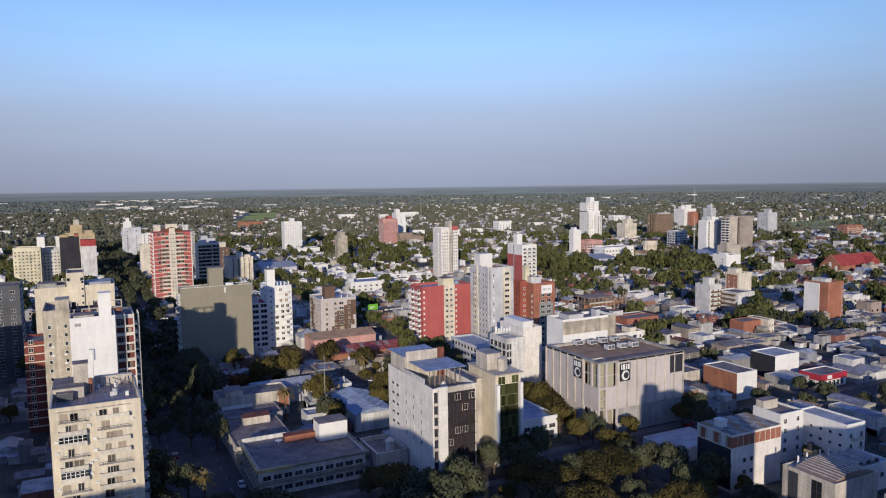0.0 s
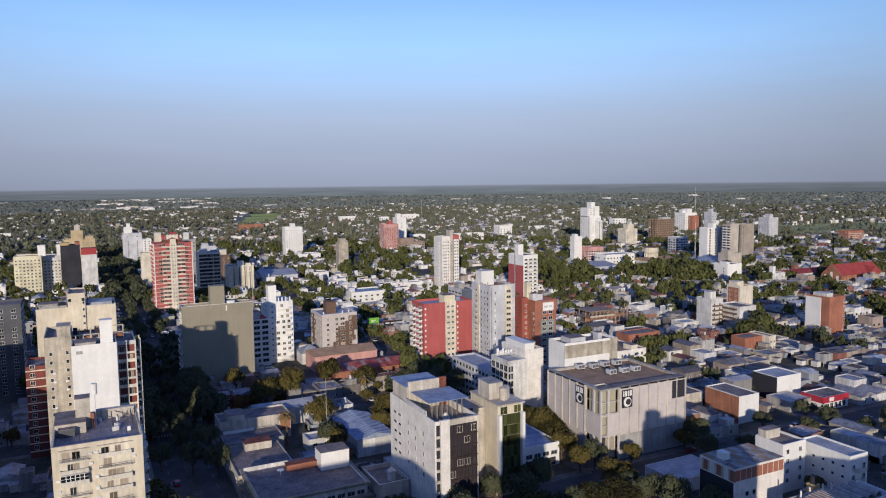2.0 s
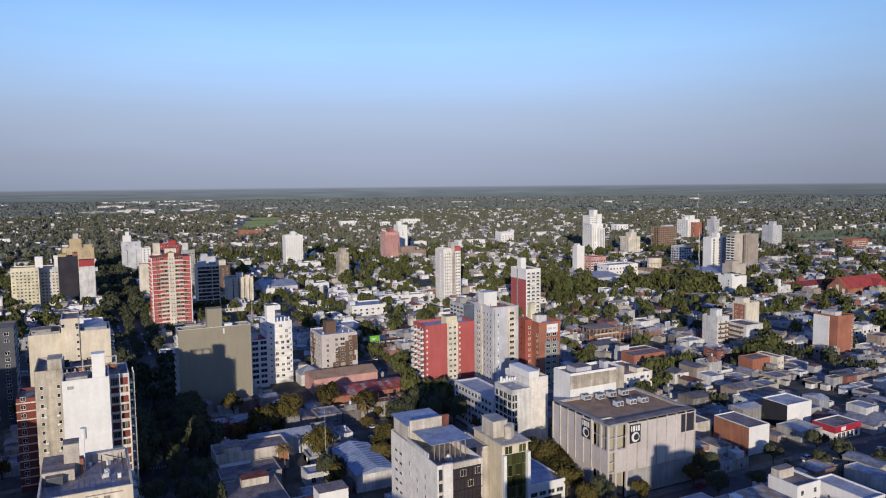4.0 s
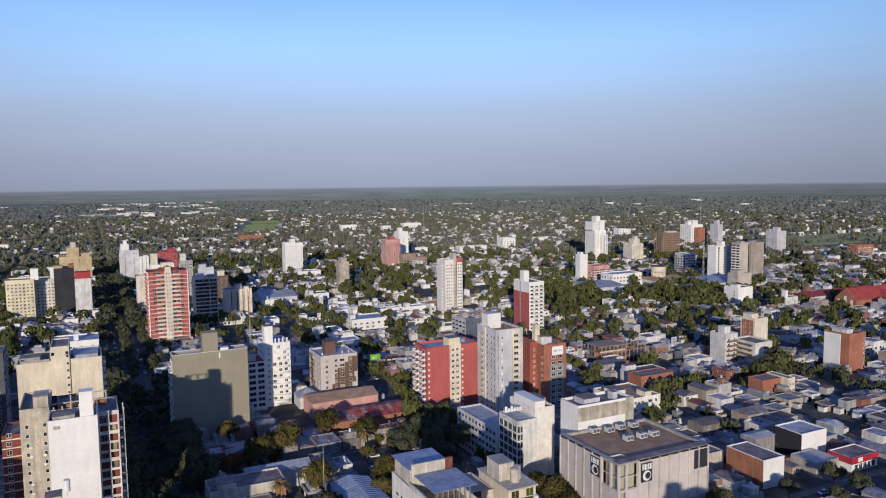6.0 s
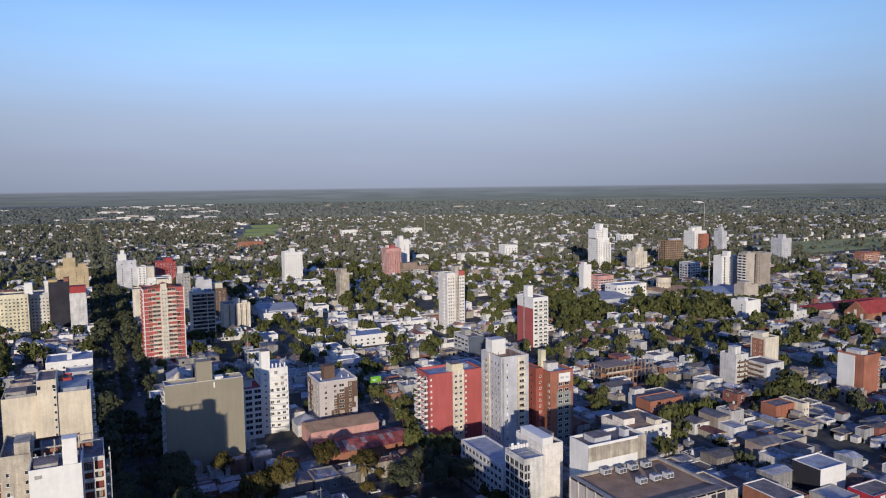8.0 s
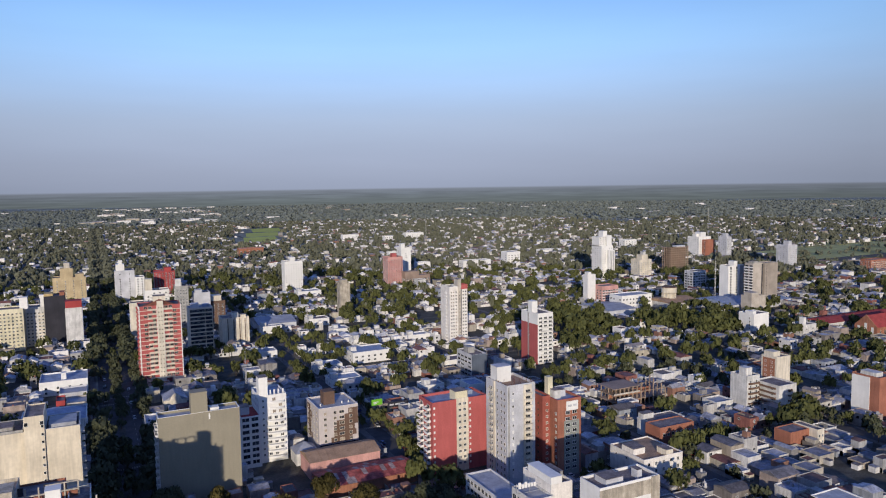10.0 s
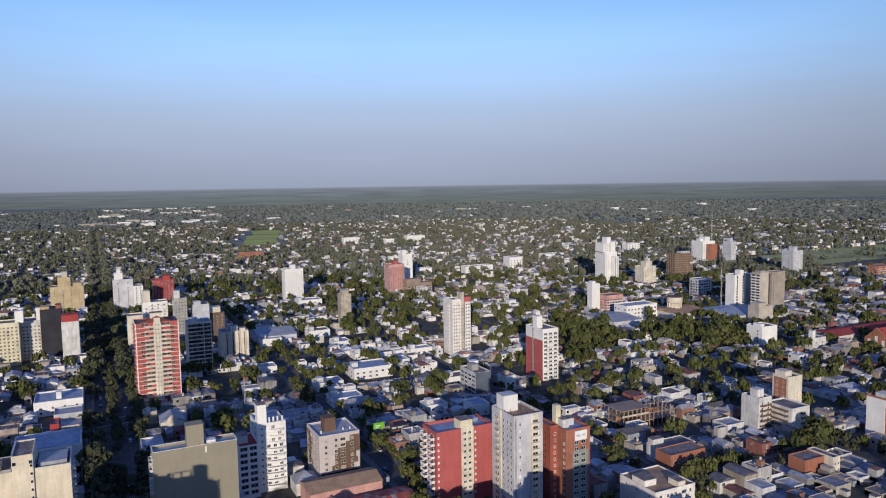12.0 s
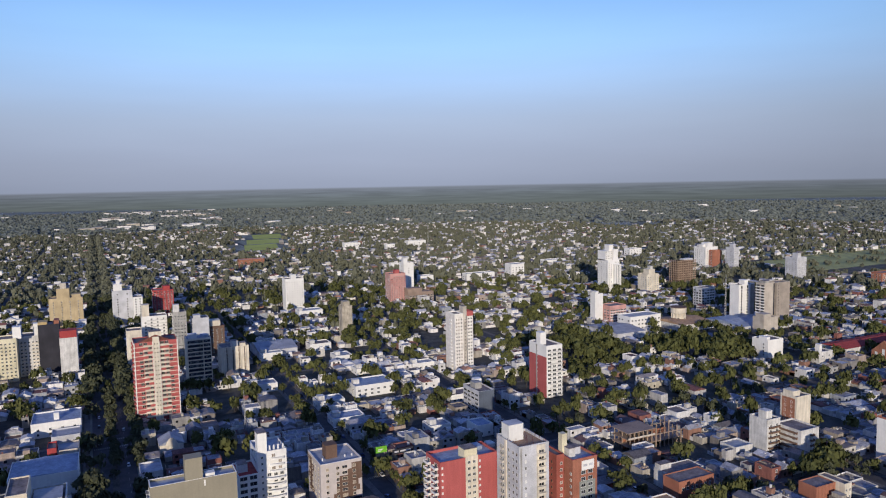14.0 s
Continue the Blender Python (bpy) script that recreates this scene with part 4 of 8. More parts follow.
def cube_building():
    b = take((151.9, 190.1, 190.1, 221.1, 25.6))
    x0, y0, x1, y1, z = b
    t = thing("office_building", (x0 + x1) / 2, (y0 + y1) / 2, "square ribbed concrete office building with glazed corner and gravel roof", "building")
    hx, hy = 19.1, 15.5
    cx, cy = 8.0, 8.5      # the corner cut out at the front
    for q in ((-hx, -hy + cy, 9.0, -hx + 0.5, hy, z), (-hx + cx, -hy, 9.0, hx, -hy + 0.5, z), (hx - 0.5, -hy + 0.5, 0, hx, hy, z), (-hx + 0.5, hy - 0.5, 0, hx - 0.5, hy, z),
              (-hx + 0.5, -hy + cy, 0, -hx + 1.0, hy - 0.5, 9.0), (-hx + cx, -hy + 0.5, 0, hx - 0.5, -hy + 1.0, 9.0), (-hx + 3.4, -hy, 9.0, -hx + cx, -hy + 0.4, 16.5), (-hx, -hy + 0.4, 9.0, -hx + 0.4, -hy + cy, 16.5)):
        part("wall", Shape().box(*q), t, mats=[RIBBED])
    for k in range(3):
        part("transom", Shape().box(-hx + 0.3, -hy + 0.25, 12.6 + 4.1 * k, -hx + (3.4 if k == 0 else cx), -hy + 0.4, 12.9 + 4.1 * k).box(-hx + 0.25, -hy + 0.4, 12.6 + 4.1 * k, -hx + 0.4, -hy + cy, 12.9 + 4.1 * k), t, mats=[RIBBED])
    part("back_wall", Shape().box(-hx + cx - 0.4, -hy + 2.0, 0.2, -hx + cx, -hy + cy, 25.0).box(-hx + 2.0, -hy + cy - 0.4, 0.2, -hx + cx - 0.4, -hy + cy, 25.0), t, mats=[CREAM])
    part("roof", Shape().box(-hx + 0.5, -hy + 3.5, z - 1.4, hx - 0.5, hy - 0.5, z - 1.0), t, mats=[GRAVEL])
    part("roof_edge", Shape().box(-hx, -hy, z - 0.6, hx, -hy + 3.4, z + 0.1).box(-hx, -hy + 3.4, z - 0.6, -hx + 1.8, hy, z + 0.1).box(hx - 1.0, -hy + 3.4, z - 0.6, hx, hy, z + 0.1).box(-hx + 1.8, hy - 1.0, z - 0.6, hx - 1.0, hy, z + 0.1), t, mats=[GREY])
    for i in range(11):
        part("roof_sheet", stock("rsheet", lambda: Shape().box(-1.62, -1.5, 0, 1.62, 1.5, 0.06).data("roof_sheet", [SLAB])), t, (-hx + 2.0 + i * 3.42, -hy + 1.75, z + 0.11))
    rib = stock("cube_rib", lambda: Shape().box(-0.2, -0.35, 9.0, 0.2, 0, 25.5).data("rib", [BEIGE]))
    for i in range(8):
        part("rib", rib, t, (-hx + cx + i * (2 * hx - cx - 0.3) / 7, -hy, 0))
    for i in range(6):
        part("rib", rib, t, (-hx, -hy + cy + i * (2 * hy - cy - 0.3) / 5, 0), TURN["W"])
    part("floor_band", Shape().box(-hx - 0.15, -hy - 0.15, 16.3, hx, -hy + 0.1, 16.8).box(-hx - 0.15, -hy + 0.1, 16.3, -hx + 0.1, hy, 16.8), t, mats=[RIBBED])
    for x, y in ((-hx + 0.3, -hy + 0.3), (-hx + 0.3, -hy + cy), (-hx + cx, -hy + 0.3), (-hx + 3.4, -hy + 0.3), (-hx + 0.3, -hy + 4.0)):
        part("column", stock("cubecol", lambda: Shape().box(-0.35, -0.35, 0, 0.35, 0.35, 25.2).data("column", [RIBBED])), t, (x, y, 0))
    # sunlight on the rooms behind is put into the glass colour
    part("glazing", Shape().box(-hx + 1.5, -hy + 1.5, 9.2, -hx + cx - 0.5, -hy + 1.6, 25.0).box(-hx + 1.5, -hy + 1.6, 9.2, -hx + 1.6, -hy + cy - 0.5, 25.0), t, mats=[glass("sunlit_pale_glass", (0.20, 0.19, 0.14), 0.1)], label="pale glass behind the corner frame, warmed for a sunlit interior")
    for q in (9.0, 16.2):
        part("corner_floor", Shape().box(-hx + 0.4, -hy + 0.4, q, -hx + cx, -hy + cy, q + 0.4), t, mats=[RIBBED])
    ring_, disc = Shape(), Shape()
    ring_.face([(1.7 * math.cos(k * math.pi / 12), -0.25, -1.1 + 1.7 * math.sin(k * math.pi / 12)) for k in range(24)])
    disc.face([(1.1 * math.cos(k * math.pi / 10) + 0.35, -0.28, -1.1 + 1.1 * math.sin(k * math.pi / 10)) for k in range(20)])
    for at_, turn_ in (((-hx + cx + 3.0, -hy - 0.36, 21.4), 0.0), ((-hx - 0.36, -hy + cy + 2.4, 21.4), TURN["W"])):
        panel = part("sign_panel", Shape().box(-2.2, -0.2, -3.1, 2.2, 0, 3.1), t, at_, turn_, "black panel with a white ring and white bars", [PAINTANDSHADE])
        part("sign_ring", stock("sring", lambda: ring_.data("sign_ring", [WHITE])), panel)
        part("sign_disc", stock("sdisc", lambda: disc.data("sign_disc", [PAINTANDSHADE])), panel)
        for x, w in ((-1.9, 0.45), (-1.1, 0.9), (0.2, 0.5), (1.0, 0.8)):
            part("sign_bar", stock(("sbar", w), lambda: Shape().box(0, -0.26, 0.9, w, -0.19, 2.8).data("sign_bar", [WHITE])), panel, (x, 0, 0))
    # closed wall with a black sheet painted as the opening's dark inside
    part("side_opening", Shape().box(hx - 6.5, -hy - 0.25, 18.4, hx - 0.8, -hy + 0.1, 24.6, 0).box(hx - 6.7, -hy - 0.4, 17.8, hx - 0.6, -hy + 0.1, 18.4, 1), t, mats=[PAINTANDSHADE, RIBBED])
    part("shop_front", Shape().box(-hx + cx + 0.5, -hy + 0.4, 0.3, hx - 0.6, -hy + 0.52, 8.6), t, mats=[GREY])
    housing = stock("ac_housing", lambda: Shape().box(-1.5, -1.2, 0.6, 1.5, 1.2, 2.3).data("housing", [LIGHTGREY]))
    grille = stock("ac_grille", lambda: Shape().box(-0.6, -0.03, 0.9, 0.6, 0.03, 2.0).data("grille", [DARKGREY]))
    fan = stock("ac_fan", lambda: Shape().tube(0, 0, 2.3, 2.5, 0.55, n=10).data("fan", [DARKGREY]))
    foot = stock("ac_foot", lambda: Shape().box(-0.15, -1.1, 0, 0.15, 1.1, 0.6).data("foot", [DARKGREY]))
    for x, y in ((-1.3, 11.0), (4.2, 11.4), (9.6, 11.0), (-1.0, 1.2), (4.8, 1.0), (9.8, 0.6), (-6.5, 12.6)):
        a = thing("rooftop_air_unit", (x0 + x1) / 2 + x, (y0 + y1) / 2 + y, "pale boxy air conditioning unit on a gravel roof", "air conditioner", "rooftop air units", z - 1.0)
        part("housing", housing, a)
        for u in (-0.7, 0.7):
            part("grille", grille, a, (u, -1.2, 0))
            part("fan", fan, a, (u, 0, 0))
        for u in (-1.25, 1.25):
            part("foot", foot, a, (u, 0, 0))
    b2 = take((159.8, 221.4, 184.5, 232.0, 34.5))
    t2 = building("plant_building", "white block with a grey upper band behind the concrete office", "building", b2, WHITE, SLAB, 1.0)
    part("upper_band", Shape().box(-12.4, -0.12, 28.6, 12.4, 0.1, 33.6), t2, on_face(b2, "S", 0, 0), mats=[CONCRETE])
    part("side_pier", Shape().box(9.0, -0.3, 0, 12.6, 0.1, 34.4), t2, on_face(b2, "S", 0, 0), mats=[CONCRETE])
    windows(t2, b2, "S", spread(-12, 8, 12), [31.2], 0.9, 1.6, GLASS, CONCRETE, 0)
    room(t2, -8, -3, -1, 3, 33.5, 35.6, LIGHTGREY, SLAB)
    room(t2, 5, -3, 7, 0, 33.5, 36.5, LIGHTGREY, SLAB)


def half_built_block():
    b = take((83.2, 175.7, 96.8, 208.1, 30.1))
    x0, y0, x1, y1, z = b
    t = building("office_block", "stained white office block with slot windows and blue sheet roofs", "building", b, STAINED, GREY, 2.2)
    hx, hy = (x1 - x0) / 2, (y1 - y0) / 2
    for k, zz in enumerate(floors(12.5, 3.0, 5)):
        for u in (-12.0, -8.6):
            part("window", window_data(2.0, 0.7, PAINTANDSHADE, OFFWHITE, 0), t, on_face(b, "W", u, zz + 0.6), TURN["W"])
        for u in (-2.0, 3.2, 8.6):
            part("window", window_data(0.7, 1.2, PAINTANDSHADE, OFFWHITE, 0), t, on_face(b, "W", u, zz), TURN["W"])
    # slot and dark front are black sheets painted as shaded depth
    part("slot", Shape().box(-hx + 0.4, -0.02, 1, -hx + 1.5, 0.1, 29.0), t, on_face(b, "S", 0, 0), mats=[PAINTANDSHADE])
    part("front_pier", Shape().box(-hx + 1.5, -0.7, 0, -hx + 4.3, 0.2, 30.4), t, on_face(b, "S", 0, 0), mats=[STAINED])
    for q in range(8):
        part("mullion", stock("hbmul", lambda: Shape().box(-0.07, -0.4, 2.0, 0.07, 0.05, 28.6).data("mullion", [DARKBROWN])), t, on_face(b, "S", -hx + 4.6 + q * 1.18, 0))
    part("dark_front", Shape().box(-hx + 4.3, -0.05, 2, hx - 0.3, 0.1, 28.6), t, on_face(b, "S", 0, 0), mats=[PAINTANDSHADE])
    part("front_beam", Shape().box(-hx + 4.3, -0.5, 28.6, hx, 0.2, 30.2), t, on_face(b, "S", 0, 0), mats=[BEIGE])
    r = random.Random(2)
    for zz in floors(3, 3.2, 8):
        part("floor_slab", stock("hbslab", lambda: Shape().box(-2.5, -0.5, -0.12, 6.5, 0, 0.06).data("floor_slab", [DARKBROWN])), t, on_face(b, "S", 0, zz))
        part("slot_landing", stock("hbland", lambda: Shape().box(-6.4, -0.3, -0.2, -5.3, 0, 0.6).data("slot_landing", [BEIGE])), t, on_face(b, "S", 0, zz))
        for u in (-1.4, 0.9, 3.2, 5.4):
            if r.random() < 0.75:
                part("window", window_data(1.6, 1.7, GLASS, BEIGE if zz > 20 or r.random() < 0.15 else DARKBROWN, 1), t, on_face(b, "S", u, zz + 1.5, 0.08))
    part("sheet_roof", Shape().box(-hx + 1.2, -hy + 6.2, 0, hx + 0.4, hy - 13.4, 0.15), t, (0, 0, 33.4), mats=[BLUEROOF], label="flat blue-grey sheet roof")
    part("sheet_roof", Shape().box(-hx + 0.2, hy - 12.0, 0, hx - 0.4, hy + 0.8, 0.15), t, (0, 0, 34.6), mats=[BLUEROOF], label="flat blue-grey sheet roof")
    part("roof_wall", Shape().box(-hx + 0.8, hy - 12.8, 27.8, hx - 0.4, hy - 12.2, 36.4, 0).box(hx - 2.6, hy - 12.9, 27.8, hx - 0.3, hy - 12.1, 36.6, 1), t, mats=[BEIGE, RUST])
    part("penthouse", Shape().box(-hx + 0.8, hy - 11.4, 27.5, hx - 1.2, hy - 0.4, 34.6), t, mats=[BEIGE])
    for q in range(7):
        part("roof_post", stock("hbpost", lambda: Shape().box(-0.1, -0.1, 0, 0.1, 0.1, 5.6).data("roof_post", [GREYBROWN])), t, (-hx + 2.2 + q * 1.6, -hy + 6.4, 27.8))
    part("side_parapet", Shape().box(0.1, -9, 28, 0.5, 5, 31.4), t, (-hx, -1, 0), mats=[OFFWHITE])
    part("skylight", Shape().tube(0, 0, 0, 1.6, 1.3, 0.4, n=12), t, (0.6, -8.2, 27.8), mats=[FRAMEW])


def glass_tower():
    b = take((108.4, 184.5, 117.4, 201.4, 28.4))
    t = building("office_tower", "slim cream office tower with green glass front and roof tank", "building", b, WARMCREAM, GREY, 0.6, BEIGE)
    for zz in floors(2.0, 3.35, 7):
        for u in spread(-3.6, 3.6, 6):
            part("glass_pane", stock("gpane", lambda: Shape().box(-0.57, -0.12, 0, 0.57, 0.05, 3.27).data("glass_pane", [GREENGLASS])), t, on_face(b, "S", u, zz))
    for u in (-4.1, 4.1):
        part("fin_wall", stock("gfin", lambda: Shape().box(-0.5, -1.3, 0, 0.5, 0.1, 25.6).data("fin_wall", [WHITE])), t, on_face(b, "S", u, 0))
    for u in (-2.3, 2.5):
        part("window", window_data(2.4, 2.3, GREENGLASS, CREAM, 1), t, on_face(b, "S", u, 26.6 + 0.1))
    part("roof_slab", Shape().box(-4.9, -9.3, 28.4, 4.9, 8.6, 28.8), t, mats=[BEIGE])
    room(t, -4.2, -3.0, 0.6, 4.0, 28.8, 33.8, BEIGE, GREY, "stair_room")
    for x, y in ((0.0, -4.6), (1.6, -3.0)):
        part("roof_tank", stock("rtank", lambda: Shape().tube(0, 0, 0, 3.6, 1.3, n=14).tube(0, 0, 3.6, 3.9, 1.35, 0.6, n=14).data("roof_tank", [BEIGE])), t, (x, y, 28.8))
    b2 = take((97.2, 192.0, 108.2, 206.0, 26.0))
    t2 = building("stair_block", "narrow dark recessed stair block between two office fronts", "building", b2, BEIGE, GREY, 0.6)
    windows(t2, b2, "S", [0], floors(3, 3.2, 8), 2.4, 1.8, PAINTANDSHADE, BROWN, 1)
    b3 = take((119.0, 197.0, 140.0, 224.0, 8.0))
    t3 = building("shop_building", "low white corner shop building with a flat blue-grey roof", "building", b3, WHITE, BLUEROOF, 0.6)
    windows(t3, b3, "S", spread(-10, 10, 6), [4.6], 2.4, 1.4)
    windows(t3, b3, "E", spread(-12, 12, 7), [4.6], 2.0, 1.4)
    part("shop_glazing", Shape().box(-9, -0.06, 0.4, 9, 0.05, 3.0), t3, on_face(b3, "S", 0, 0), mats=[PAINTANDSHADE])


def flat_corner_building():
    b = take((39.4, 196.0, 70.6, 222.0, 8.1))
    t = building("office_block", "low flat-roofed office block with an ochre edge and long ribbon windows", "building", b, OFFWHITE, SLAB, 0.5)
    part("eaves", Shape().ring(-16.4, -13.8, 16.4, 13.8, 7.5, 8.25, 0.7), t, mats=[OLIVEGREY])
    part("eaves_corner", Shape().box(-16.55, -13.95, 7.45, -16.42, 6.0, 8.3).box(-16.55, -13.95, 7.45, -6.0, -13.82, 8.3).box(-16.5, -13.9, 8.26, -15.6, 8.0, 8.32).box(-15.6, -13.9, 8.26, -7.0, -13.1, 8.32), t, mats=[OCHRE], label="worn ochre paint on the roof edge")
    part("walkway", Shape().ring(-16.8, -14.2, 16.8, 14.2, 3.7, 4.5, 1.6), t, mats=[OLIVEGREY])
    part("roof_edge_wall", Shape().box(-15.4, 12.2, 7.6, 15.4, 12.5, 8.9), t, mats=[OFFWHITE])
    for z in (2.0, 5.4):
        windows(t, b, "S", spread(-15, 15, 10), [z], 2.2, 1.3, GLASS, OFFWHITE, 2)
        windows(t, b, "W", spread(-12, 12, 8), [z], 2.2, 1.3, GLASS, OFFWHITE, 2)
    room(t, 6.0, 1.5, 15.0, 8.0, 7.8, 13.4, WHITE, SLAB)
    room(t, -3.5, 6.0, 6.0, 9.0, 7.8, 9.6, BRICK, RUST)
    part("satellite_dish", Shape().tube(-6, 4, 7.7, 9.2, 0.06).tube(-6, 4, 9.2, 9.6, 0.2, 1.1, n=14), t, mats=[FRAMEW])
    b5 = take((38.5, 224.5, 57.0, 252.0, 5.4))
    t5 = building("low_wing", "low wing with a dark patched flat roof and pale edge", "building", b5, BEIGE, SLAB, 0.3)
    windows(t5, b5, "W", spread(-12, 12, 6), [3.0], 1.6, 1.4)
    room(t5, -3.0, 7.0, 6.0, 12.5, 4.9, 7.6, BEIGE, RUST)
    b6 = take((39.5, 253.0, 60.0, 266.0, 5.8))
    t6 = building("low_wing", "low flat-roofed wing with a long dark skylight", "building", b6, GREY, SLAB, 0.3)
    part("skylight", Shape().box(1.0, -5.0, 5.3, 7.0, -1.5, 5.9), t6, mats=[DARKMETAL])
    part("roof_wall", Shape().box(-9.0, 5.0, 5.3, 2.0, 5.25, 6.6), t6, mats=[WHITE])
    b7 = take((40.0, 267.0, 66.0, 279.0, 9.4))
    t7 = building("old_warehouse", "old building with a tall stained beige wall and a brick end", "building", b7, BEIGE, SLAB, 0.6)
    part("brick_end", Shape().box(9.0, -0.1, 3.0, 12.8, 0.05, 9.4), t7, on_face(b7, "S", 0, 0), mats=[BRICK])
    room(t7, -10.0, -5.5, -4.0, 2.0, 8.8, 11.2, BEIGE, SLAB)
    windows(t7, b7, "S", [-9, -3, 2.5], [5.0], 1.2, 1.4, PAINTANDSHADE, STAINED, 0)
    b8 = take((67.0, 246.0, 76.0, 254.0, 5.0))
    t8 = building("garden_house", "small white house with round-headed windows and a flat roof", "house", b8, OFFWHITE, SILVER, 0.5, OFFWHITE)
    windows(t8, b8, "S", [-2.2, 2.0], [2.6], 1.4, 1.9)
    mp = thing("radio_mast", 76.5, 255.0, "thin grey radio mast standing in a yard", "mast")
    part("pole", Shape().tube(0, 0, 0, 24, 0.14, 0.08, n=8), mp, mats=[METAL])
    b2 = take((73.0, 192.5, 82.6, 207.4, 7.8))
    t2 = building("old_house", "pale old town house with cornice, terrace and small lantern turret", "house", b2, BEIGE, SLAB, 1.2, OFFWHITE)
    windows(t2, b2, "S", spread(-3.6, 3.6, 3), [3.0], 1.2, 2.4)
    windows(t2, b2, "W", spread(-6, 6, 4), [3.0], 1.2, 2.4)
    part("turret", Shape().tube(1, -2.5, 6.6, 9.3, 1.25, n=8).tube(1, -2.5, 9.3, 9.5, 1.5, n=8).tube(1, -2.5, 9.5, 10.4, 1.25, 0.3, n=8), t2, mats=[OFFWHITE])


def right_brick_block():
    b = take((155.7, 137.5, 175.5, 150.0, 16.6))
    t = building("apartment_block", "half-plastered apartment block with an exposed brick top floor and sheet roof", "building", b, STAINED, GREY, 0.4)
    for i in range(9):
        part("brick_panel", stock("bpan", lambda: Shape().box(-0.95, -0.08, 0, 0.95, 0.05, 3.0).data("brick_panel", [BRICK])), t, on_face(b, "S", -8.6 + i * 2.15, 13.0))
    for i in range(5):
        part("roof_post", stock("wpost", lambda: Shape().box(-0.2, -0.4, 0, 0.2, 0.1, 3.2).data("roof_post", [BEIGE])), t, on_face(b, "W", -5.0 + i * 2.4, 13.0), TURN["W"])
    part("dark_side", Shape().box(-6.0, -0.05, 1, 6.0, 0.05, 12.6), t, on_face(b, "W", 0, 0), TURN["W"], mats=[PAINTANDSHADE])
    for z in (2.0, 5.4, 8.8):
        windows(t, b, "S", spread(-9, 2, 4), [z], 1.1, 1.2, GLASS, OFFWHITE, 0, 0.5)
    room(t, -7.6, -0.5, -5.4, 2.2, 16.0, 18.6, WHITE, WHITE, "tank_room")
    rr = random.Random(3)
    for i in range(9):
        for j in range(3):
            part("roof_sheet", stock(("wsheet", (i * 5 + j * 3) % 4), lambda: Shape().box(-1.05, -2.0, 0, 1.05, 2.0, 0.06).data("roof_sheet", [(SLAB, GREY, GRAVEL, GREY)[(i * 5 + j * 3) % 4]])), t, (-8.7 + i * 2.17, -4.2 + j * 4.1, 16.62 + 0.02 * ((i + j) % 3)), rr.uniform(-0.03, 0.03))
    for j in range(5):
        part("brick_panel", stock("bpanw", lambda: Shape().box(-0.9, -0.08, 0, 0.9, 0.05, 3.0).data("brick_panel", [OLDBRICK])), t, on_face(b, "W", -3.8 + j * 2.4, 13.0), TURN["W"]) if j % 2 == 0 else None
    b2 = take((198.2, 133.0, 206.5, 150.0, 14.0))
    t2 = building("white_block", "plain white three-storey block with small windows and a pale roof", "building", b2, WHITE, SILVER, 0.5)
    windows(t2, b2, "W", spread(-8, 8, 5), floors(4, 3.2, 3), 0.9, 0.8, GLASS, WHITE, 0)
    windows(t2, b2, "S", [-2.4, 2.4], floors(4, 3.2, 3), 1.2, 1.4)
    balconies(t2, b2, "S", [0], floors(2.6, 3.2, 3), 4.0, 1.2)
    b3 = take((185.7, 145.9, 195.9, 156.0, 15.5))
    t3 = building("white_block", "white block with a grey roof and stacked corner balconies", "building", b3, WHITE, SLAB, 0.7)
    windows(t3, b3, "S", [-3, 2.6], floors(4, 3.0, 4), 1.2, 1.4)
    for q in range(3):
        part("roof_tank", stock("rtk", lambda: Shape().tube(0, 0, 0, 1.6, 0.7, n=12).data("roof_tank", [WHITE])), t3, (-3 + q * 1.7, 3.2, 15.0))
    room(t3, -4.4, 1.8, 2.0, 4.6, 14.0, 17.6, BEIGE, SLAB)
    b4 = take((163.0, 112.0, 180.0, 127.0, 11.0))
    t4 = building("town_house", "pale house with tall dark windows and a ribbed brown vaulted roof", "house", b4, BEIGE, GREY, 0.4)
    for u in (-4.2, 2.6):
        part("tall_window", stock("th_win", lambda: Shape().box(-1.4, -0.1, 2.0, 1.4, 0.05, 10.0, 0).box(-0.05, -0.16, 2.0, 0.05, -0.1, 10.0, 1).box(-1.4, -0.16, 4.6, 1.4, -0.1, 4.7, 1).box(-1.4, -0.16, 7.2, 1.4, -0.1, 7.3, 1).data("tall_window", [GLASS, DARKMETAL])), t4, on_face(b4, "W", u, 0), TURN["W"])
    arc = [(-7.9 + 15.8 * q / 14, 11.0 + 1.5 * math.sin(math.pi * q / 14)) for q in range(15)]
    vault = Shape()
    for (xa, za), (xb, zb) in zip(arc, arc[1:]):
        vault.face([(xa, -6.8, za), (xb, -6.8, zb), (xb, 4.5, zb), (xa, 4.5, za)])
    vault.face([(x, -6.8, z) for x, z in arc])
    vault.face([(x, 4.5, z) for x, z in reversed(arc)])
    part("vault", vault, t4, mats=[GREYBROWN])
    for xa, za in arc[1:-1]:
        part("roof_rib", stock("th_rib", lambda: Shape().box(-0.12, -6.85, -0.1, 0.12, 4.55, 0.14).data("roof_rib", [BEIGE])), t4, (xa, 0, za))
    for x, y in ((-5.0, 5.6), (-1.0, 6.0), (4.0, 5.8), (7.0, 5.4)):
        part("vent_pipe", stock("th_pipe", lambda: Shape().tube(0, 0, 10.6, 13.2, 0.25, n=8).data("vent_pipe", [WHITE])), t4, (x, y, 0))
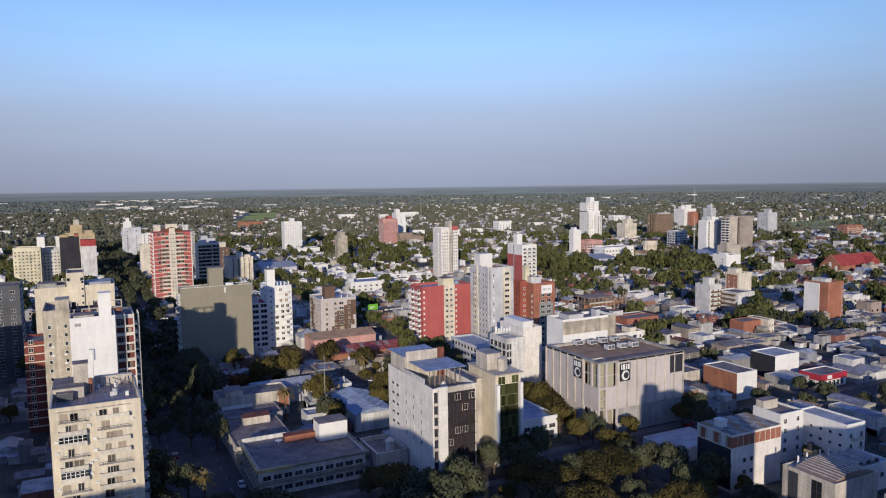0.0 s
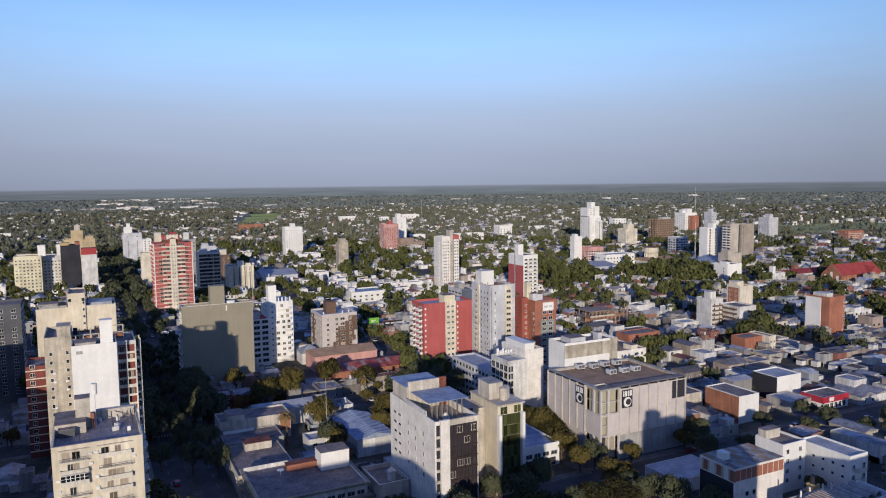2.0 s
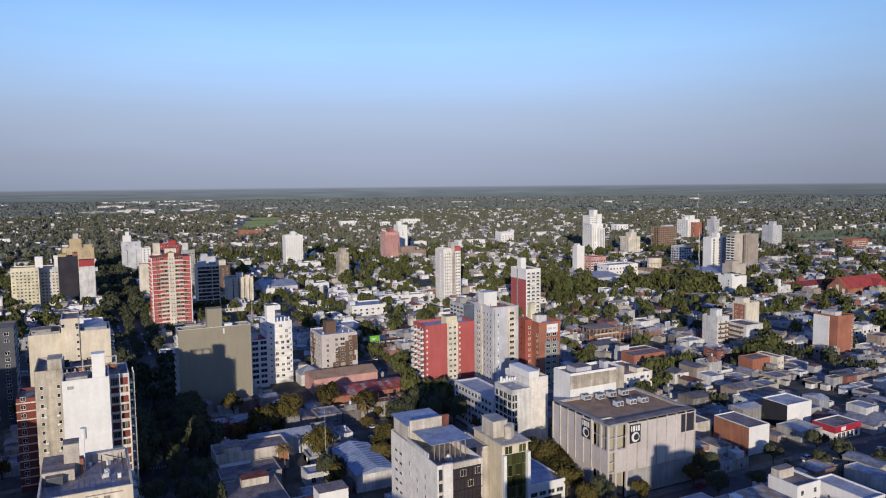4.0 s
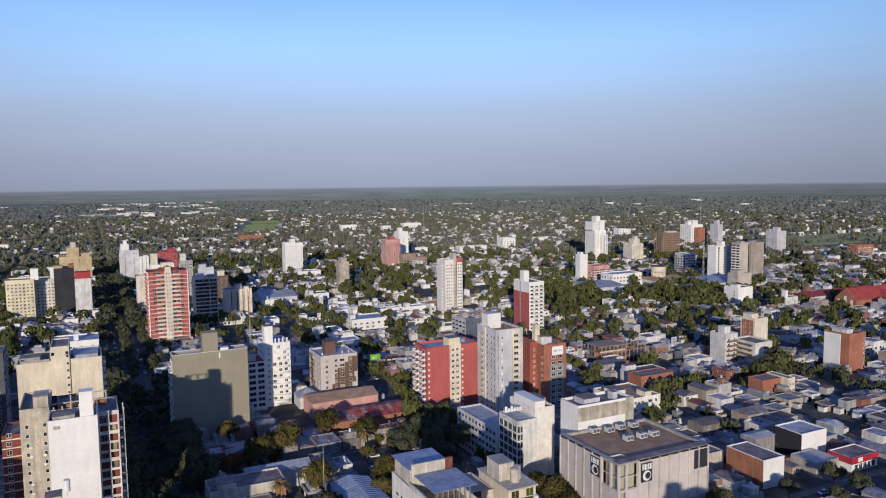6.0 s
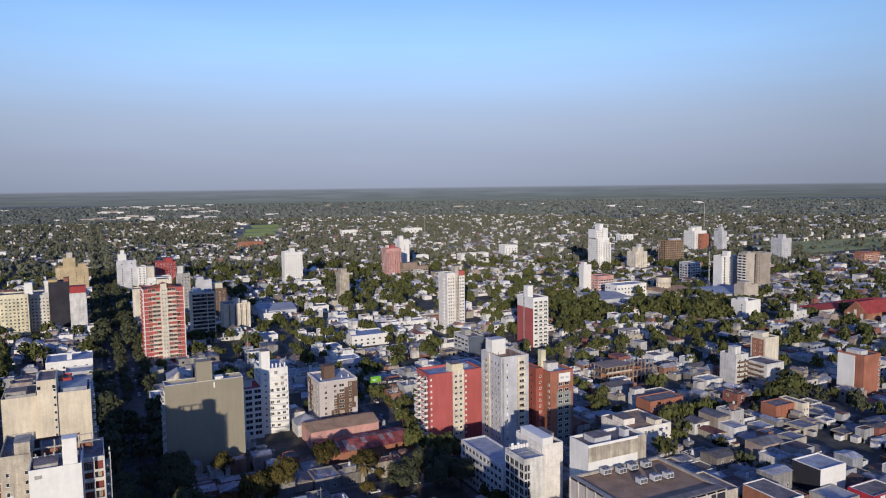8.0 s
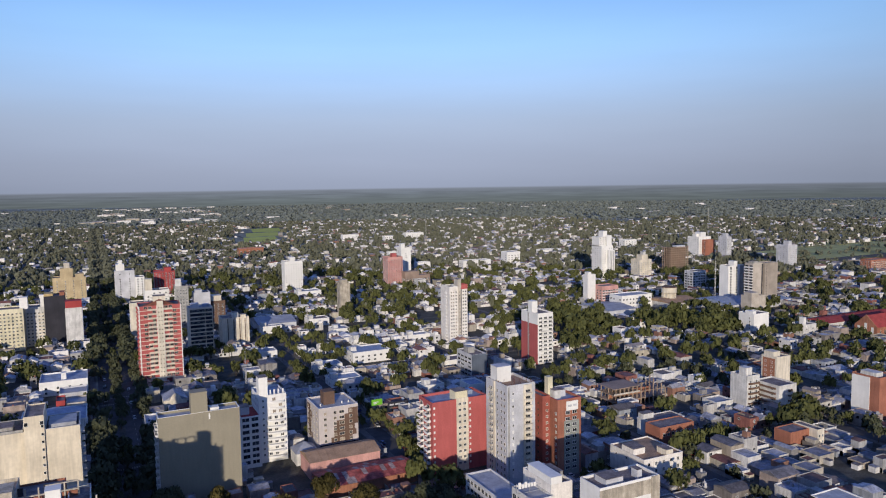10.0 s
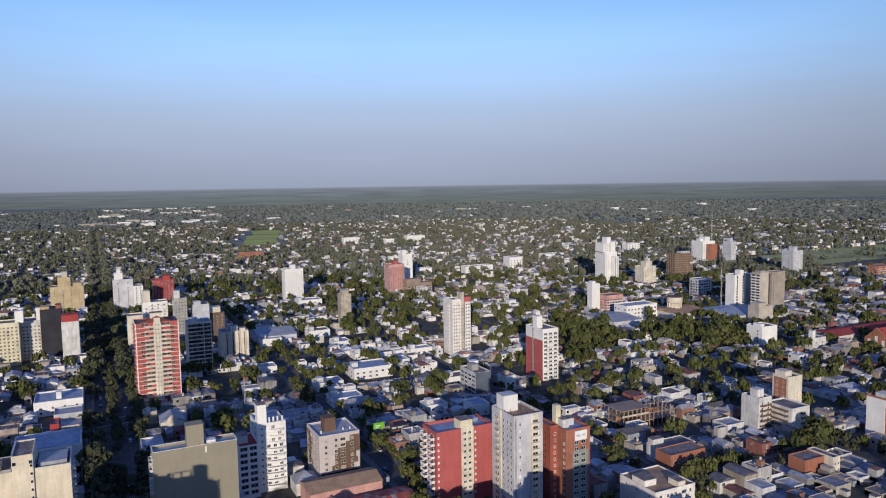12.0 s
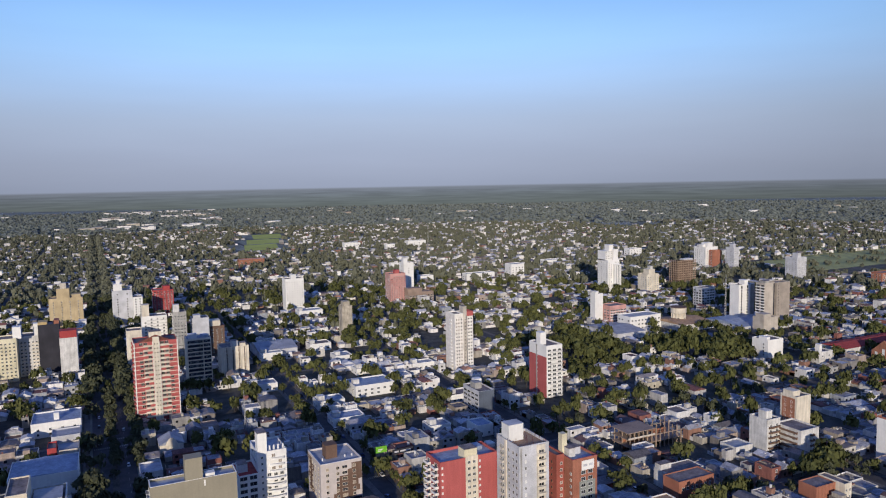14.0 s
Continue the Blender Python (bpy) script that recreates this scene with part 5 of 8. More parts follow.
    tk = thing("water_tank", 177.0, 129.2, "black water tank on a yellow base block", "water tank")
    part("base", Shape().box(-1.2, -1.2, 0, 1.2, 1.2, 11.6), tk, mats=[OCHRE])
    part("tank", Shape().tube(0, 0, 11.6, 13.4, 0.9, n=14).tube(0, 0, 13.4, 13.8, 0.9, 0.4, n=14), tk, mats=[PAINTANDSHADE])
    b6 = take((181.0, 120.0, 198.0, 130.0, 8.0))
    t6 = building("low_block", "low white block with a faded pale roof", "building", b6, WHITE, SILVER, 0.4)
    windows(t6, b6, "S", [-5, 0, 5], [4.5], 1.4, 1.3)
    for x in (-3.5, 0.0, 3.6):
        part("roof_vault", stock("lb_vault", lambda: Shape().limb((0, -4.2, 7.9), (0, 4.2, 7.9), 1.3, 1.3, 12).data("roof_vault", [GREY])), t6, (x, 0, 0))


for build in (near_tower, second_tower, third_tower, grey_blank_tower, narrow_tower, brown_check, red_block, tank_tower, brick_corner_block,
              sign_block, cube_building, half_built_block, glass_tower, flat_corner_building, right_brick_block):
    build()


# ---- towers farther off ----
def slab_tower(name, label, box_, wall, n_s, n_w, dz=2.9, w=1.3, h=1.4, roof=SLAB, rooms=(), pane=GLASS, frame_mat=FRAMEW, balcony=None, group="", band=None):
    """A tower with even rows of windows on the two sides that show."""
    b = take(box_, 2.0)
    t = building(name, label, "building", b, wall, roof, 0.9, None, group)
    wx, wy = b[2] - b[0], b[3] - b[1]
    zs = floors(2.2, dz, int((b[4] - 2.0) / dz))
    side = "W" if b[0] > 20 else "E"
    if n_s:
        windows(t, b, "S", spread(-wx / 2 + 0.4, wx / 2 - 0.4, n_s), zs, w, h, pane, frame_mat, 1, 0.06, n_s)
    if n_w:
        windows(t, b, side, spread(-wy / 2 + 0.4, wy / 2 - 0.4, n_w), zs, w, h, pane, frame_mat, 1, 0.06, n_w + 5)
    if balcony:
        bw, bd, bm, us = balcony
        balconies(t, b, "S", us, [z - 1.2 for z in zs], bw, bd, 0.9, bm)
    if band:
        d = stock(("band", wx, band.name), lambda: Shape().box(-wx / 2, -0.2, -0.25, wx / 2, 0.05, 0.25).data("floor_band", [band]))
        for z in zs:
            part("floor_band", d, t, on_face(b, "S", 0, z - 1.2))
    for x0, y0, x1, y1, z1, m in rooms:
        room(t, x0, y0, x1, y1, b[4] - 1.0, z1, m, m)
    return t, b


def red_tower():
    b = take((43.0, 562.8, 69.8, 582.0, 53.5))
    t = building("apartment_tower", "red apartment tower with white balcony bands and a cream stair core", "building", b, RED, DARKGREY, 0.6)
    zs = floors(3.2, 2.95, 17)
    left = stock("rt_l", lambda: Shape().box(-5.6, -1.0, 0.2, -0.6, 0, 1.0, 0).box(-0.6, -1.0, 0.2, 5.6, 0, 0.85, 1).box(-5.7, -1.12, -0.2, 5.7, 0, 0.2, 1).data("balcony", [RED, CREAM]))
    right = stock("rt_r", lambda: Shape().box(0.6, -1.0, 0.2, 5.6, 0, 1.0, 0).box(-5.6, -1.0, 0.2, 0.6, 0, 0.85, 1).box(-5.7, -1.12, -0.2, 5.7, 0, 0.2, 1).data("balcony", [RED, CREAM]))
    for k, z in enumerate(zs):
        for u in (-7.3, 7.3):
            part("balcony", left if u < 0 else right, t, on_face(b, "S", u, z))
            for q in (-2.6, 0.2, 2.8):
                if (k * 3 + int(q * 10 + u)) % 7 < 5:
                    part("window", window_data(2.1, 1.6, GLASS, CREAM, 1), t, on_face(b, "S", u + q + (0.8 if u < 0 else -0.8), z + 1.85))
        for u in (-0.8, 0.9):
            part("window", window_data(0.6, 0.7, GLASS, CREAM, 0), t, on_face(b, "S", u, z + 1.5, 1.3))
        windows(t, b, "W", spread(-8, 8, 4), [z + 1.6], 1.4, 1.4)
        balconies(t, b, "W", [-5, 5], [z], 4.0, 1.0, 0.85, RED)
    part("stair_core", Shape().box(-1.9, -1.3, 0, 2.0, 0.1, 56.5), t, on_face(b, "S", 0, 0), mats=[CREAM])
    for u in (-13.2, -1.9, 2.0, 13.2):
        part("edge_fin", stock("rt_fin", lambda: Shape().box(-0.25, -1.1, 0, 0.25, 0.1, 53.5).data("edge_fin", [WHITE])), t, on_face(b, "S", u, 0))
    part("sloped_roof", Shape().gable(-10.5, -9.0, 10.5, -2.0, 52.9, 57.6, "y"), t, mats=[RUST])
    room(t, -3.8, -8.0, 3.8, -1.5, 53.0, 59.5, CREAM, SLAB, "tank_room")


red_tower()
slab_tower("apartment_block", "plain cream block beside a red tower", (44.0, 714.9, 56.0, 730.0, 34.1), CREAM, 0, 3)

def banded_tower(label, box_, side_wall, rows, dz, rooms=()):
    """A tower with near-black sheets painted as shaded recesses between pale balcony slabs, with plain side walls."""
    b = take(box_, 2.0)
    t = building("apartment_tower", label, "building", b, side_wall, SILVER, 0.8)
    wx = b[2] - b[0]
    rail = stock(("bt_rail", wx), lambda: Shape().box(-wx / 2 + 0.5, -1.2, -0.18, wx / 2 - 0.5, 0, 0.12).box(-wx / 2 + 0.5, -1.2, 0.12, wx / 2 - 0.5, -1.08, 0.85).data("balcony", [CREAM]))
    bay = stock(("bt_bay", wx, dz), lambda: Shape().box(-wx / 2 + 0.6, -0.05, 0.2, wx / 2 - 0.6, 0.05, dz - 0.3).data("recess", [PAINTANDSHADE]))
    for k in range(rows):
        z = b[4] - 1.2 - dz * (k + 1)
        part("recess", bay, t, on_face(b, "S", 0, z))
        part("balcony", rail, t, on_face(b, "S", 0, z))
        for u in spread(-wx / 2 + 1, wx / 2 - 1, 4):
            if (k * 5 + int(u * 3)) % 3:
                part("window", window_data(1.8, 1.5, GLASS, FRAMEW, 1), t, on_face(b, "S", u, z + 1.3, 0.06))
    for u in (-wx / 2 + 0.3, wx / 6, wx / 2 - 0.3):
        part("pier", Shape().box(-0.25, -1.3, 0, 0.25, 0.05, b[4] - 0.4), t, on_face(b, "S", u, 0), mats=[CREAM])
    for x0, y0, x1, y1, z1, m in rooms:
        room(t, x0, y0, x1, y1, b[4] - 0.9, z1, m, m)
    return t, b


def finned_block():
    b = take((111.4, 657.0, 133.6, 675.0, 23.5), 2)
    t = building("apartment_block", "cream six-storey block with dark upright slots between blank panels", "building", b, CREAM, SLAB, 0.8)
    for u in (-6.5, -1.6, 3.2, 7.6):
        part("slot", stock("fb_slot", lambda: Shape().box(-0.45, -0.06, 2.5, 0.45, 0.05, 22.6).data("slot", [BROWN])), t, on_face(b, "S", u, 0))
        for z in floors(4.0, 2.9, 7):
            part("window", window_data(0.7, 1.2, GLASS, FRAMEW, 0), t, on_face(b, "S", u, z, 0.08))
        part("fin", stock("fb_fin", lambda: Shape().box(-0.2, -0.8, 0, 0.2, 0.05, 24.2).data("fin", [CREAM])), t, on_face(b, "S", u + 0.9, 0))
    windows(t, b, "W", spread(-8, 8, 4), floors(4.0, 2.9, 7), 1.3, 1.3, GLASS, CREAM)
    room(t, -2.0, -5.0, 3.0, 1.0, 22.6, 27.2, OFFWHITE, SLAB)
    room(t, 5.0, -6.0, 9.0, 0.0, 22.6, 25.0, CREAM, SLAB)


banded_tower("dark grey apartment tower with rows of pale balcony slabs", (82.5, 629.1, 100.3, 645.0, 39.0), CREAM, 11, 3.1, [(-7, -4, -1, 2, 41.5, LIGHTGREY), (2, -5, 7, 1, 40.4, BLUEROOF)])
finned_block()
slab_tower("apartment_block", "pale blue-grey block with a blank front", (99.4, 735.0, 113.7, 750.0, 36.0), LIGHTGREY, 0, 3, rooms=[(-6, -6, 0, 2, 38.4, LIGHTGREY)])
slab_tower("apartment_block", "brown block with a cream roof storey", (115.0, 742.0, 128.0, 757.0, 26.0), BROWN, 3, 3, rooms=[(-6.4, -7.4, 3, 4, 30.8, CREAM)])

slab_tower("white_tower", "white block with a tall lift room", (58.0, 745.0, 79.0, 760.0, 40.0), WHITE, 4, 2, rooms=[(-10, -6, -4, 2, 50.0, CREAM)], balcony=(16, 1.2, OFFWHITE, [2]))
slab_tower("apartment_tower", "slim grey tower with dark windows", (83.0, 730.0, 94.0, 744.0, 44.0), GREY, 4, 3, rooms=[(-5, -4, 0, 2, 50.0, OFFWHITE)])
slab_tower("apartment_tower", "pale yellow apartment tower with even window rows", (-58.0, 724.0, -36.8, 742.0, 35.5), YELLOW, 7, 0, rooms=[(8, -7, 14, 0, 44.0, WHITE)], balcony=(4.5, 1.0, YELLOW, [-7, 0, 7]), group="twin yellow towers")
slab_tower("apartment_tower", "pale yellow-grey apartment tower with even window rows", (-36.5, 738.0, -18.8, 758.0, 33.6), OFFWHITE, 6, 4, rooms=[(2, -7, 8, 0, 43.0, WHITE)], balcony=(4.5, 1.0, CREAM, [-5, 3]), group="twin yellow towers")
slab_tower("apartment_tower", "pale pink-white blank-walled tower with a red sloping top", (-5.3, 699.6, 7.3, 716.0, 36.2), OFFWHITE, 0, 4, rooms=[(-6, -7, 6, 4, 41.5, DEEPRED)], balcony=None)
slab_tower("dark_tower", "dark navy walled tower with an ochre edge", (-22.0, 735.0, -6.2, 752.0, 42.5), PAINTANDSHADE, 0, 0, rooms=[(-7.8, -8.4, -1, 3, 44.5, OCHRE), (4, -8.4, 7.8, 3, 45.2, BRICK)])
slab_tower("apartment_tower", "tan apartment tower with a stepped top", (-25.0, 963.0, 8.9, 982.0, 33.0), TAN, 4, 3, w=0.9, rooms=[(-9, -8, 4, 5, 43.0, TAN), (-5, -6, 1, 2, 49.0, BEIGE), (6, -8, 15, 4, 36.0, TAN)])
# white tower given bluish light grey walls to hold its part shade
slab_tower("apartment_tower", "white stepped apartment tower with a blank front, greyed for shade", (39.0, 948.6, 60.0, 966.0, 38.5), LIGHTGREY, 2, 3, rooms=[(-9, -7, 0, 4, 45.5, WHITE), (-6, -5, -2, 0, 50.0, WHITE)])
slab_tower("white_block", "white lower block joined to a stepped tower", (60.2, 940.0, 70.0, 958.0, 31.0), WHITE, 2, 3)
slab_tower("apartment_block", "deep red six-storey block", (84.0, 985.1, 107.5, 1003.0, 31.0), DEEPRED, 6, 4, rooms=[(0, -8, 8, 3, 35.0, DEEPRED)], w=1.8, band=RED)
slab_tower("apartment_tower", "white apartment tower with a dense grid of square windows", deep((227.9, 934.4, 255.1, 952.4, 39.2), 17), WHITE, 7, 4, 2.7, 1.2, 1.2, rooms=[(-3, -4, 3, 3, 43.5, WHITE)], pane=PALEPANE)
slab_tower("concrete_tower", "raw concrete windowless tower with a stepped top", deep((241.0, 751.3, 255.5, 769.3, 31.5), 12), CONCRETE, 0, 0, rooms=[(-3.5, -5, 3, 4, 35.6, CONCRETE)])
slab_tower("apartment_tower", "pink apartment tower with banded windows", deep((350.6, 901.9, 378.4, 919.9, 40.1), 18), PINK, 6, 4, 2.8, 1.6, 1.3, band=RED, rooms=[(-2, -4, 4, 3, 44.0, RED)])
slab_tower("white_tower", "tall plain white tower beside a pink one", deep((397.3, 967.9, 418.9, 985.9, 45.2), 16), WHITE, 1, 3, rooms=[(-6, -4, 0, 3, 50.5, WHITE)], pane=PALEPANE)
slab_tower("apartment_block", "grey-brown block with dark bays below a pink tower", deep((371.0, 890.0, 412.0, 905.0, 16.0), 14), GREYBROWN, 8, 4, w=2.2, h=1.8, band=BEIGE, rooms=[(-18, -6, 2, 5, 21.0, GREYBROWN)])
slab_tower("white_block", "small white house block before a brown one", (385.0, 868.0, 396.0, 880.0, 13.0), OFFWHITE, 2, 2)

def recessed_white_tower():
    b = take(deep((274.9, 575.9, 300.2, 593.9, 46.6), 17), 2)
    t = building("apartment_tower", "white apartment tower of two wings round a taller beige core", "building", b, STAINED, SLAB, 0.9)
    wx, zs = b[2] - b[0], floors(2.4, 2.85, 15)
    L = -wx / 2
    part("core", Shape().box(L + wx * 0.47, -0.7, 0, L + wx * 0.62, 0.1, 46.0), t, on_face(b, "S", 0, 0), mats=[BEIGE])
    # dark grey sheet on a flat front, coloured for the shade between wings
    part("recess", Shape().box(L + wx * 0.62, -0.05, 1, L + wx * 0.68, 0.05, 45.8), t, on_face(b, "S", 0, 0), mats=[DARKGREY])
    for z in zs:
        for f in (0.10, 0.22, 0.36):
            part("window", window_data(1.1, 1.2, SHUTTER if (int(z) + int(f * 50)) % 3 else GLASS, WHITE, 0), t, on_face(b, "S", L + wx * f, z))
        for f in (0.76, 0.9):
            part("window", window_data(1.3, 1.3, GLASS, WHITE, 1), t, on_face(b, "S", L + wx * f, z))
        part("balcony", balcony_data(3.2, 0.9, 0.9, WHITE), t, on_face(b, "S", L + wx * 0.83, z - 1.2))
        part("window", window_data(0.7, 0.9, GLASS, BEIGE, 0), t, on_face(b, "S", L + wx * 0.545, z, 0.7))
        part("balcony", balcony_data(3.0, 1.0, 0.9, WHITE), t, on_face(b, "W", 2.0, z - 1.2), TURN["W"])
    part("red_parapet", Shape().ring(L + wx * 0.64, -8.7, wx / 2 + 0.1, 4.0, 44.6, 48.4, 0.3), t, mats=[RED])
    room(t, L + wx * 0.45, -8.8, L + wx * 0.64, -2.0, 45.7, 53.0, BEIGE, SLAB, "lift_room")
    part("parapet", Shape().ring(L - 0.1, -8.7, L + wx * 0.44, 5.0, 46.6, 47.4, 0.3), t, mats=[WHITE])


recessed_white_tower()
t_rw, b_rw = slab_tower("apartment_tower", "white and red apartment tower with a tall white lift room", (306.0, 478.0, 319.5, 500.0, 37.9), WHITE, 3, 0, 2.9, 2.6, 1.4, rooms=[(-6.4, -3, -1.6, 2.5, 45.6, WHITE)], balcony=(10.0, 1.2, OFFWHITE, [1.2]))
part("red_wall", Shape().box(-11.05, -0.1, 0, 11.05, 0.05, 29.5), t_rw, on_face(b_rw, "W", 0, 0), TURN["W"], mats=[RED])
part("wall_groove", Shape().box(-1.2, -0.14, 0, 0.2, 0.02, 37.0), t_rw, on_face(b_rw, "W", -1.0, 0), TURN["W"], mats=[GREY])
windows(t_rw, b_rw, "W", [-0.6], floors(3, 2.9, 11), 0.8, 1.0)
wt, wb_ = slab_tower("apartment_tower", "tall white apartment tower stepped in three", deep((636.6, 842.8, 673.7, 860.8, 44.0), 22), WHITE, 5, 4, 2.9, 1.4, 1.3, frame_mat=WHITE, pane=PALEPANE)
hx_, hy_ = (wb_[2] - wb_[0]) / 2, 11.0
part("front_bay", Shape().box(-1.0, -4.5, 0, hx_ - 0.5, 0.1, 38.0), wt, (0, -11.0, 0), mats=[WHITE])
for u in spread(0, hx_ - 1.5, 3):
    part("window_strip", stock("wt_strip", lambda: Shape().box(-0.5, -0.05, 3, 0.5, 0.05, 36.5).data("window_strip", [PALEPANE])), wt, (u, -15.5, 0))
for x0, y0, x1, y1, z1 in ((-hx_, -6, hx_ - 5, 10.9, 56.0), (hx_ - 9, -9, hx_ - 1.0, 8, 58.0), (-3, -5, 4, 5, 64.0)):
    room(wt, x0, y0, x1, y1, 43.0, z1, WHITE, WHITE, "upper_tower")
for z in floors(46, 2.9, 4):
    for x in spread(-hx_, hx_ - 5, 5):
        part("window", window_data(1.4, 1.3, PALEPANE, WHITE, 1), wt, (x, -6.0, z))
slab_tower("apartment_block", "cream nine-storey block with a stepped roof", deep((666.9, 797.3, 702.8, 815.3, 27.0), 18), CREAM, 5, 4, rooms=[(-4, -6, 6, 5, 33.0, CREAM), (0, -4, 4, 2, 37.0, OFFWHITE)], balcony=(4, 1.1, CREAM, [-4, 5]), pane=PALEPANE)

def frame_tower():
    b = take(deep((752.7, 831.6, 804.7, 849.6, 36.1), 18), 2)
    x0, y0, x1, y1, z = b
    t = thing("unfinished_tower", (x0 + x1) / 2, (y0 + y1) / 2, "unfinished tower of bare tan concrete floors and columns", "building")
    hx, hy = (x1 - x0) / 2, (y1 - y0) / 2
    part("core", Shape().box(-hx + 3, -hy + 3, 0, hx - 3, hy - 2, z - 0.4), t, mats=[BROWN])
    slab = stock("ft_slab", lambda: Shape().box(-hx, -hy, -0.45, hx, hy, 0).box(-hx, -hy, 0, hx, -hy + 0.2, 0.7).data("floor_slab", [TANBARE]))
    for k in range(11):
        part("floor_slab", slab, t, (0, 0, 3.2 + k * 3.25))
    col = stock("ft_col", lambda: Shape().box(-0.4, -0.3, 0, 0.4, 0.3, z + 1.2).data("column", [TANBARE]))
    for x in spread(-hx, hx, 8):
        part("column", col, t, (x, -hy + 0.1, 0))
    for y in spread(-hy, hy, 5):
        part("column", col, t, (-hx + 0.2, y, 0))
    part("roof_shed", Shape().box(-2, -4, z, hx - 2, 4, z + 2.2), t, mats=[LIGHTGREY])


frame_tower()
slab_tower("apartment_tower", "white and brick apartment tower", deep((932.3, 962.6, 986.2, 980.6, 36.0), 26), WHITE, 4, 5, rooms=[(-6, -9, 6, 4, 43.0, WHITE), (-12, -4, -5, 4, 40, WHITE)], pane=PALEPANE)
slab_tower("brick_wing", "orange brick wing in front of a white tower", (965.0, 954.0, 986.0, 962.0, 31.0), BRICK, 0, 2)
slab_tower("apartment_tower", "grey narrow tower with pale rows", deep((950.7, 912.3, 980.6, 930.3, 38.5), 18), LIGHTGREY, 4, 4, rooms=[(-3, -4, 3, 3, 43.5, LIGHTGREY)], pane=PALEPANE)
slab_tower("apartment_tower", "pale grey apartment slab with a central lift room", deep((919.3, 773.9, 963.7, 791.9, 35.5), 20), LIGHTGREY, 6, 4, rooms=[(-4, -6, 3, 3, 41.0, LIGHTGREY)], pane=PALEPANE)

def taupe_pair():
    b = take((634.0, 570.0, 648.3, 581.0, 46.0), 2)
    t = building("apartment_tower", "tan-grey tower with white balcony ends on its side", "building", b, TANGREY, SLAB, 0.8)
    for z in floors(4.0, 2.95, 14):
        for u in (-2.8, 2.8):
            part("balcony", balcony_data(4.6, 1.3, 1.0, WHITE), t, on_face(b, "W", u, z - 1.0), TURN["W"])
            part("window", window_data(3.6, 1.6, GLASS, DARKGREY, 1), t, on_face(b, "W", u, z + 0.6), TURN["W"])
    # black strip paints the shade of the gap between the two towers
    part("slot", Shape().box(-0.9, -0.06, 2, 0.9, 0.05, 45.0), t, on_face(b, "S", 6.0, 0), mats=[PAINTANDSHADE])
    room(t, -6, -5, 0, 2, 44.7, 48.0, GREY, SLAB)
    b2 = take((648.8, 568.0, 668.2, 580.0, 45.6), 2)
    t2 = building("apartment_tower", "taupe tower with wide blank walls", "building", b2, TAUPEGREY, SLAB, 0.8)
    part("roof_edge", Shape().ring(-9.8, -6.1, 9.8, 6.1, 45.6, 46.0, 0.4), t2, mats=[GREY])
    windows(t2, b2, "S", [-7.0], floors(4.0, 2.95, 14), 0.8, 1.3, PAINTANDSHADE, TAUPEGREY, 0)


taupe_pair()

slab_tower("cream_block", "blank tan block under twin towers", (601.0, 543.0, 621.0, 556.0, 18.0), TANGREY, 0, 0, rooms=[(-9, -6, 1, 4, 21.0, TANGREY)])

def slotted_white_tower():
    b = take((631.0, 600.0, 654.0, 612.0, 41.0), 2)
    t = building("apartment_block", "white tower with dark balcony slots", "building", b, WHITE, SLAB, 0.8)
    wx = b[2] - b[0]
    for u in (-wx * 0.32, wx * 0.05):
        # balcony slots drawn as black sheets, shade in place of depth
        part("slot", stock("sw_slot", lambda: Shape().box(-1.0, -0.06, 2, 1.0, 0.05, 39.5).data("slot", [PAINTANDSHADE])), t, on_face(b, "S", u, 0))
        for z in floors(3.4, 2.95, 12):
            part("balcony", balcony_data(2.4, 0.9, 0.8, WHITE), t, on_face(b, "S", u, z))
    # right part of the white front painted grey for the shadow on it
    part("grey_front", Shape().box(wx * 0.24, -0.1, 0, wx * 0.5, 0.05, 40.4), t, on_face(b, "S", 0, 0), mats=[GREY])
    room(t, -1.5, -4, 4.0, 3, 40.0, 45.0, WHITE, WHITE, "lift_room")


slotted_white_tower()
slab_tower("office_block", "blue glass office block with white floor bands", deep((664.0, 696.8, 699.0, 714.8, 22.0), 14), LIGHTGREY, 5, 3, 3.2, 3.0, 1.9, band=WHITE)
ot, ob_ = slab_tower("apartment_tower", "orange brick apartment tower with a white edge panel", (399.7, 284.0, 414.4, 300.0, 24.0), BRICK, 0, 0, rooms=[(-6, -5, 0, 4, 25.6, OFFWHITE)])
part("white_panel", Shape().box(-7.8, -0.35, 0, 2.6, 0.05, 23.0), ot, on_face(ob_, "W", 0, 0), TURN["W"], mats=[WHITE])
windows(ot, ob_, "S", [6.3], floors(3, 2.9, 7), 1.1, 1.3)
balconies(ot, ob_, "E", [-3], floors(2.2, 2.9, 7), 6, 1.4, 0.9, BRICK)
BRICKSIDE, side_box = slab_tower("apartment_block", "cream block with a brick side and roof rooms", (391.0, 343.0, 403.4, 354.0, 24.0), CREAM, 0, 0, rooms=[(-6, -3, 0, 4, 26.6, CREAM)])
part("brick_side", Shape().box(-4.4, -0.12, 2.0, 4.4, 0.05, 22.6), BRICKSIDE, on_face(side_box, "W", 0, 0), TURN["W"], mats=[OLDBRICK])
windows(BRICKSIDE, (390.86, 343.0, 403.4, 354.0, 24.0), "W", [-2.2, 2.2], floors(3.0, 2.9, 7), 1.2, 1.3)
TOP, _ = slab_tower("office_block", "white block with dark red balcony bands", (361.5, 317.0, 376.0, 334.0, 16.5), OFFWHITE, 0, 2, rooms=[], balcony=(2.6, 1.2, BROWN, [1.5]))
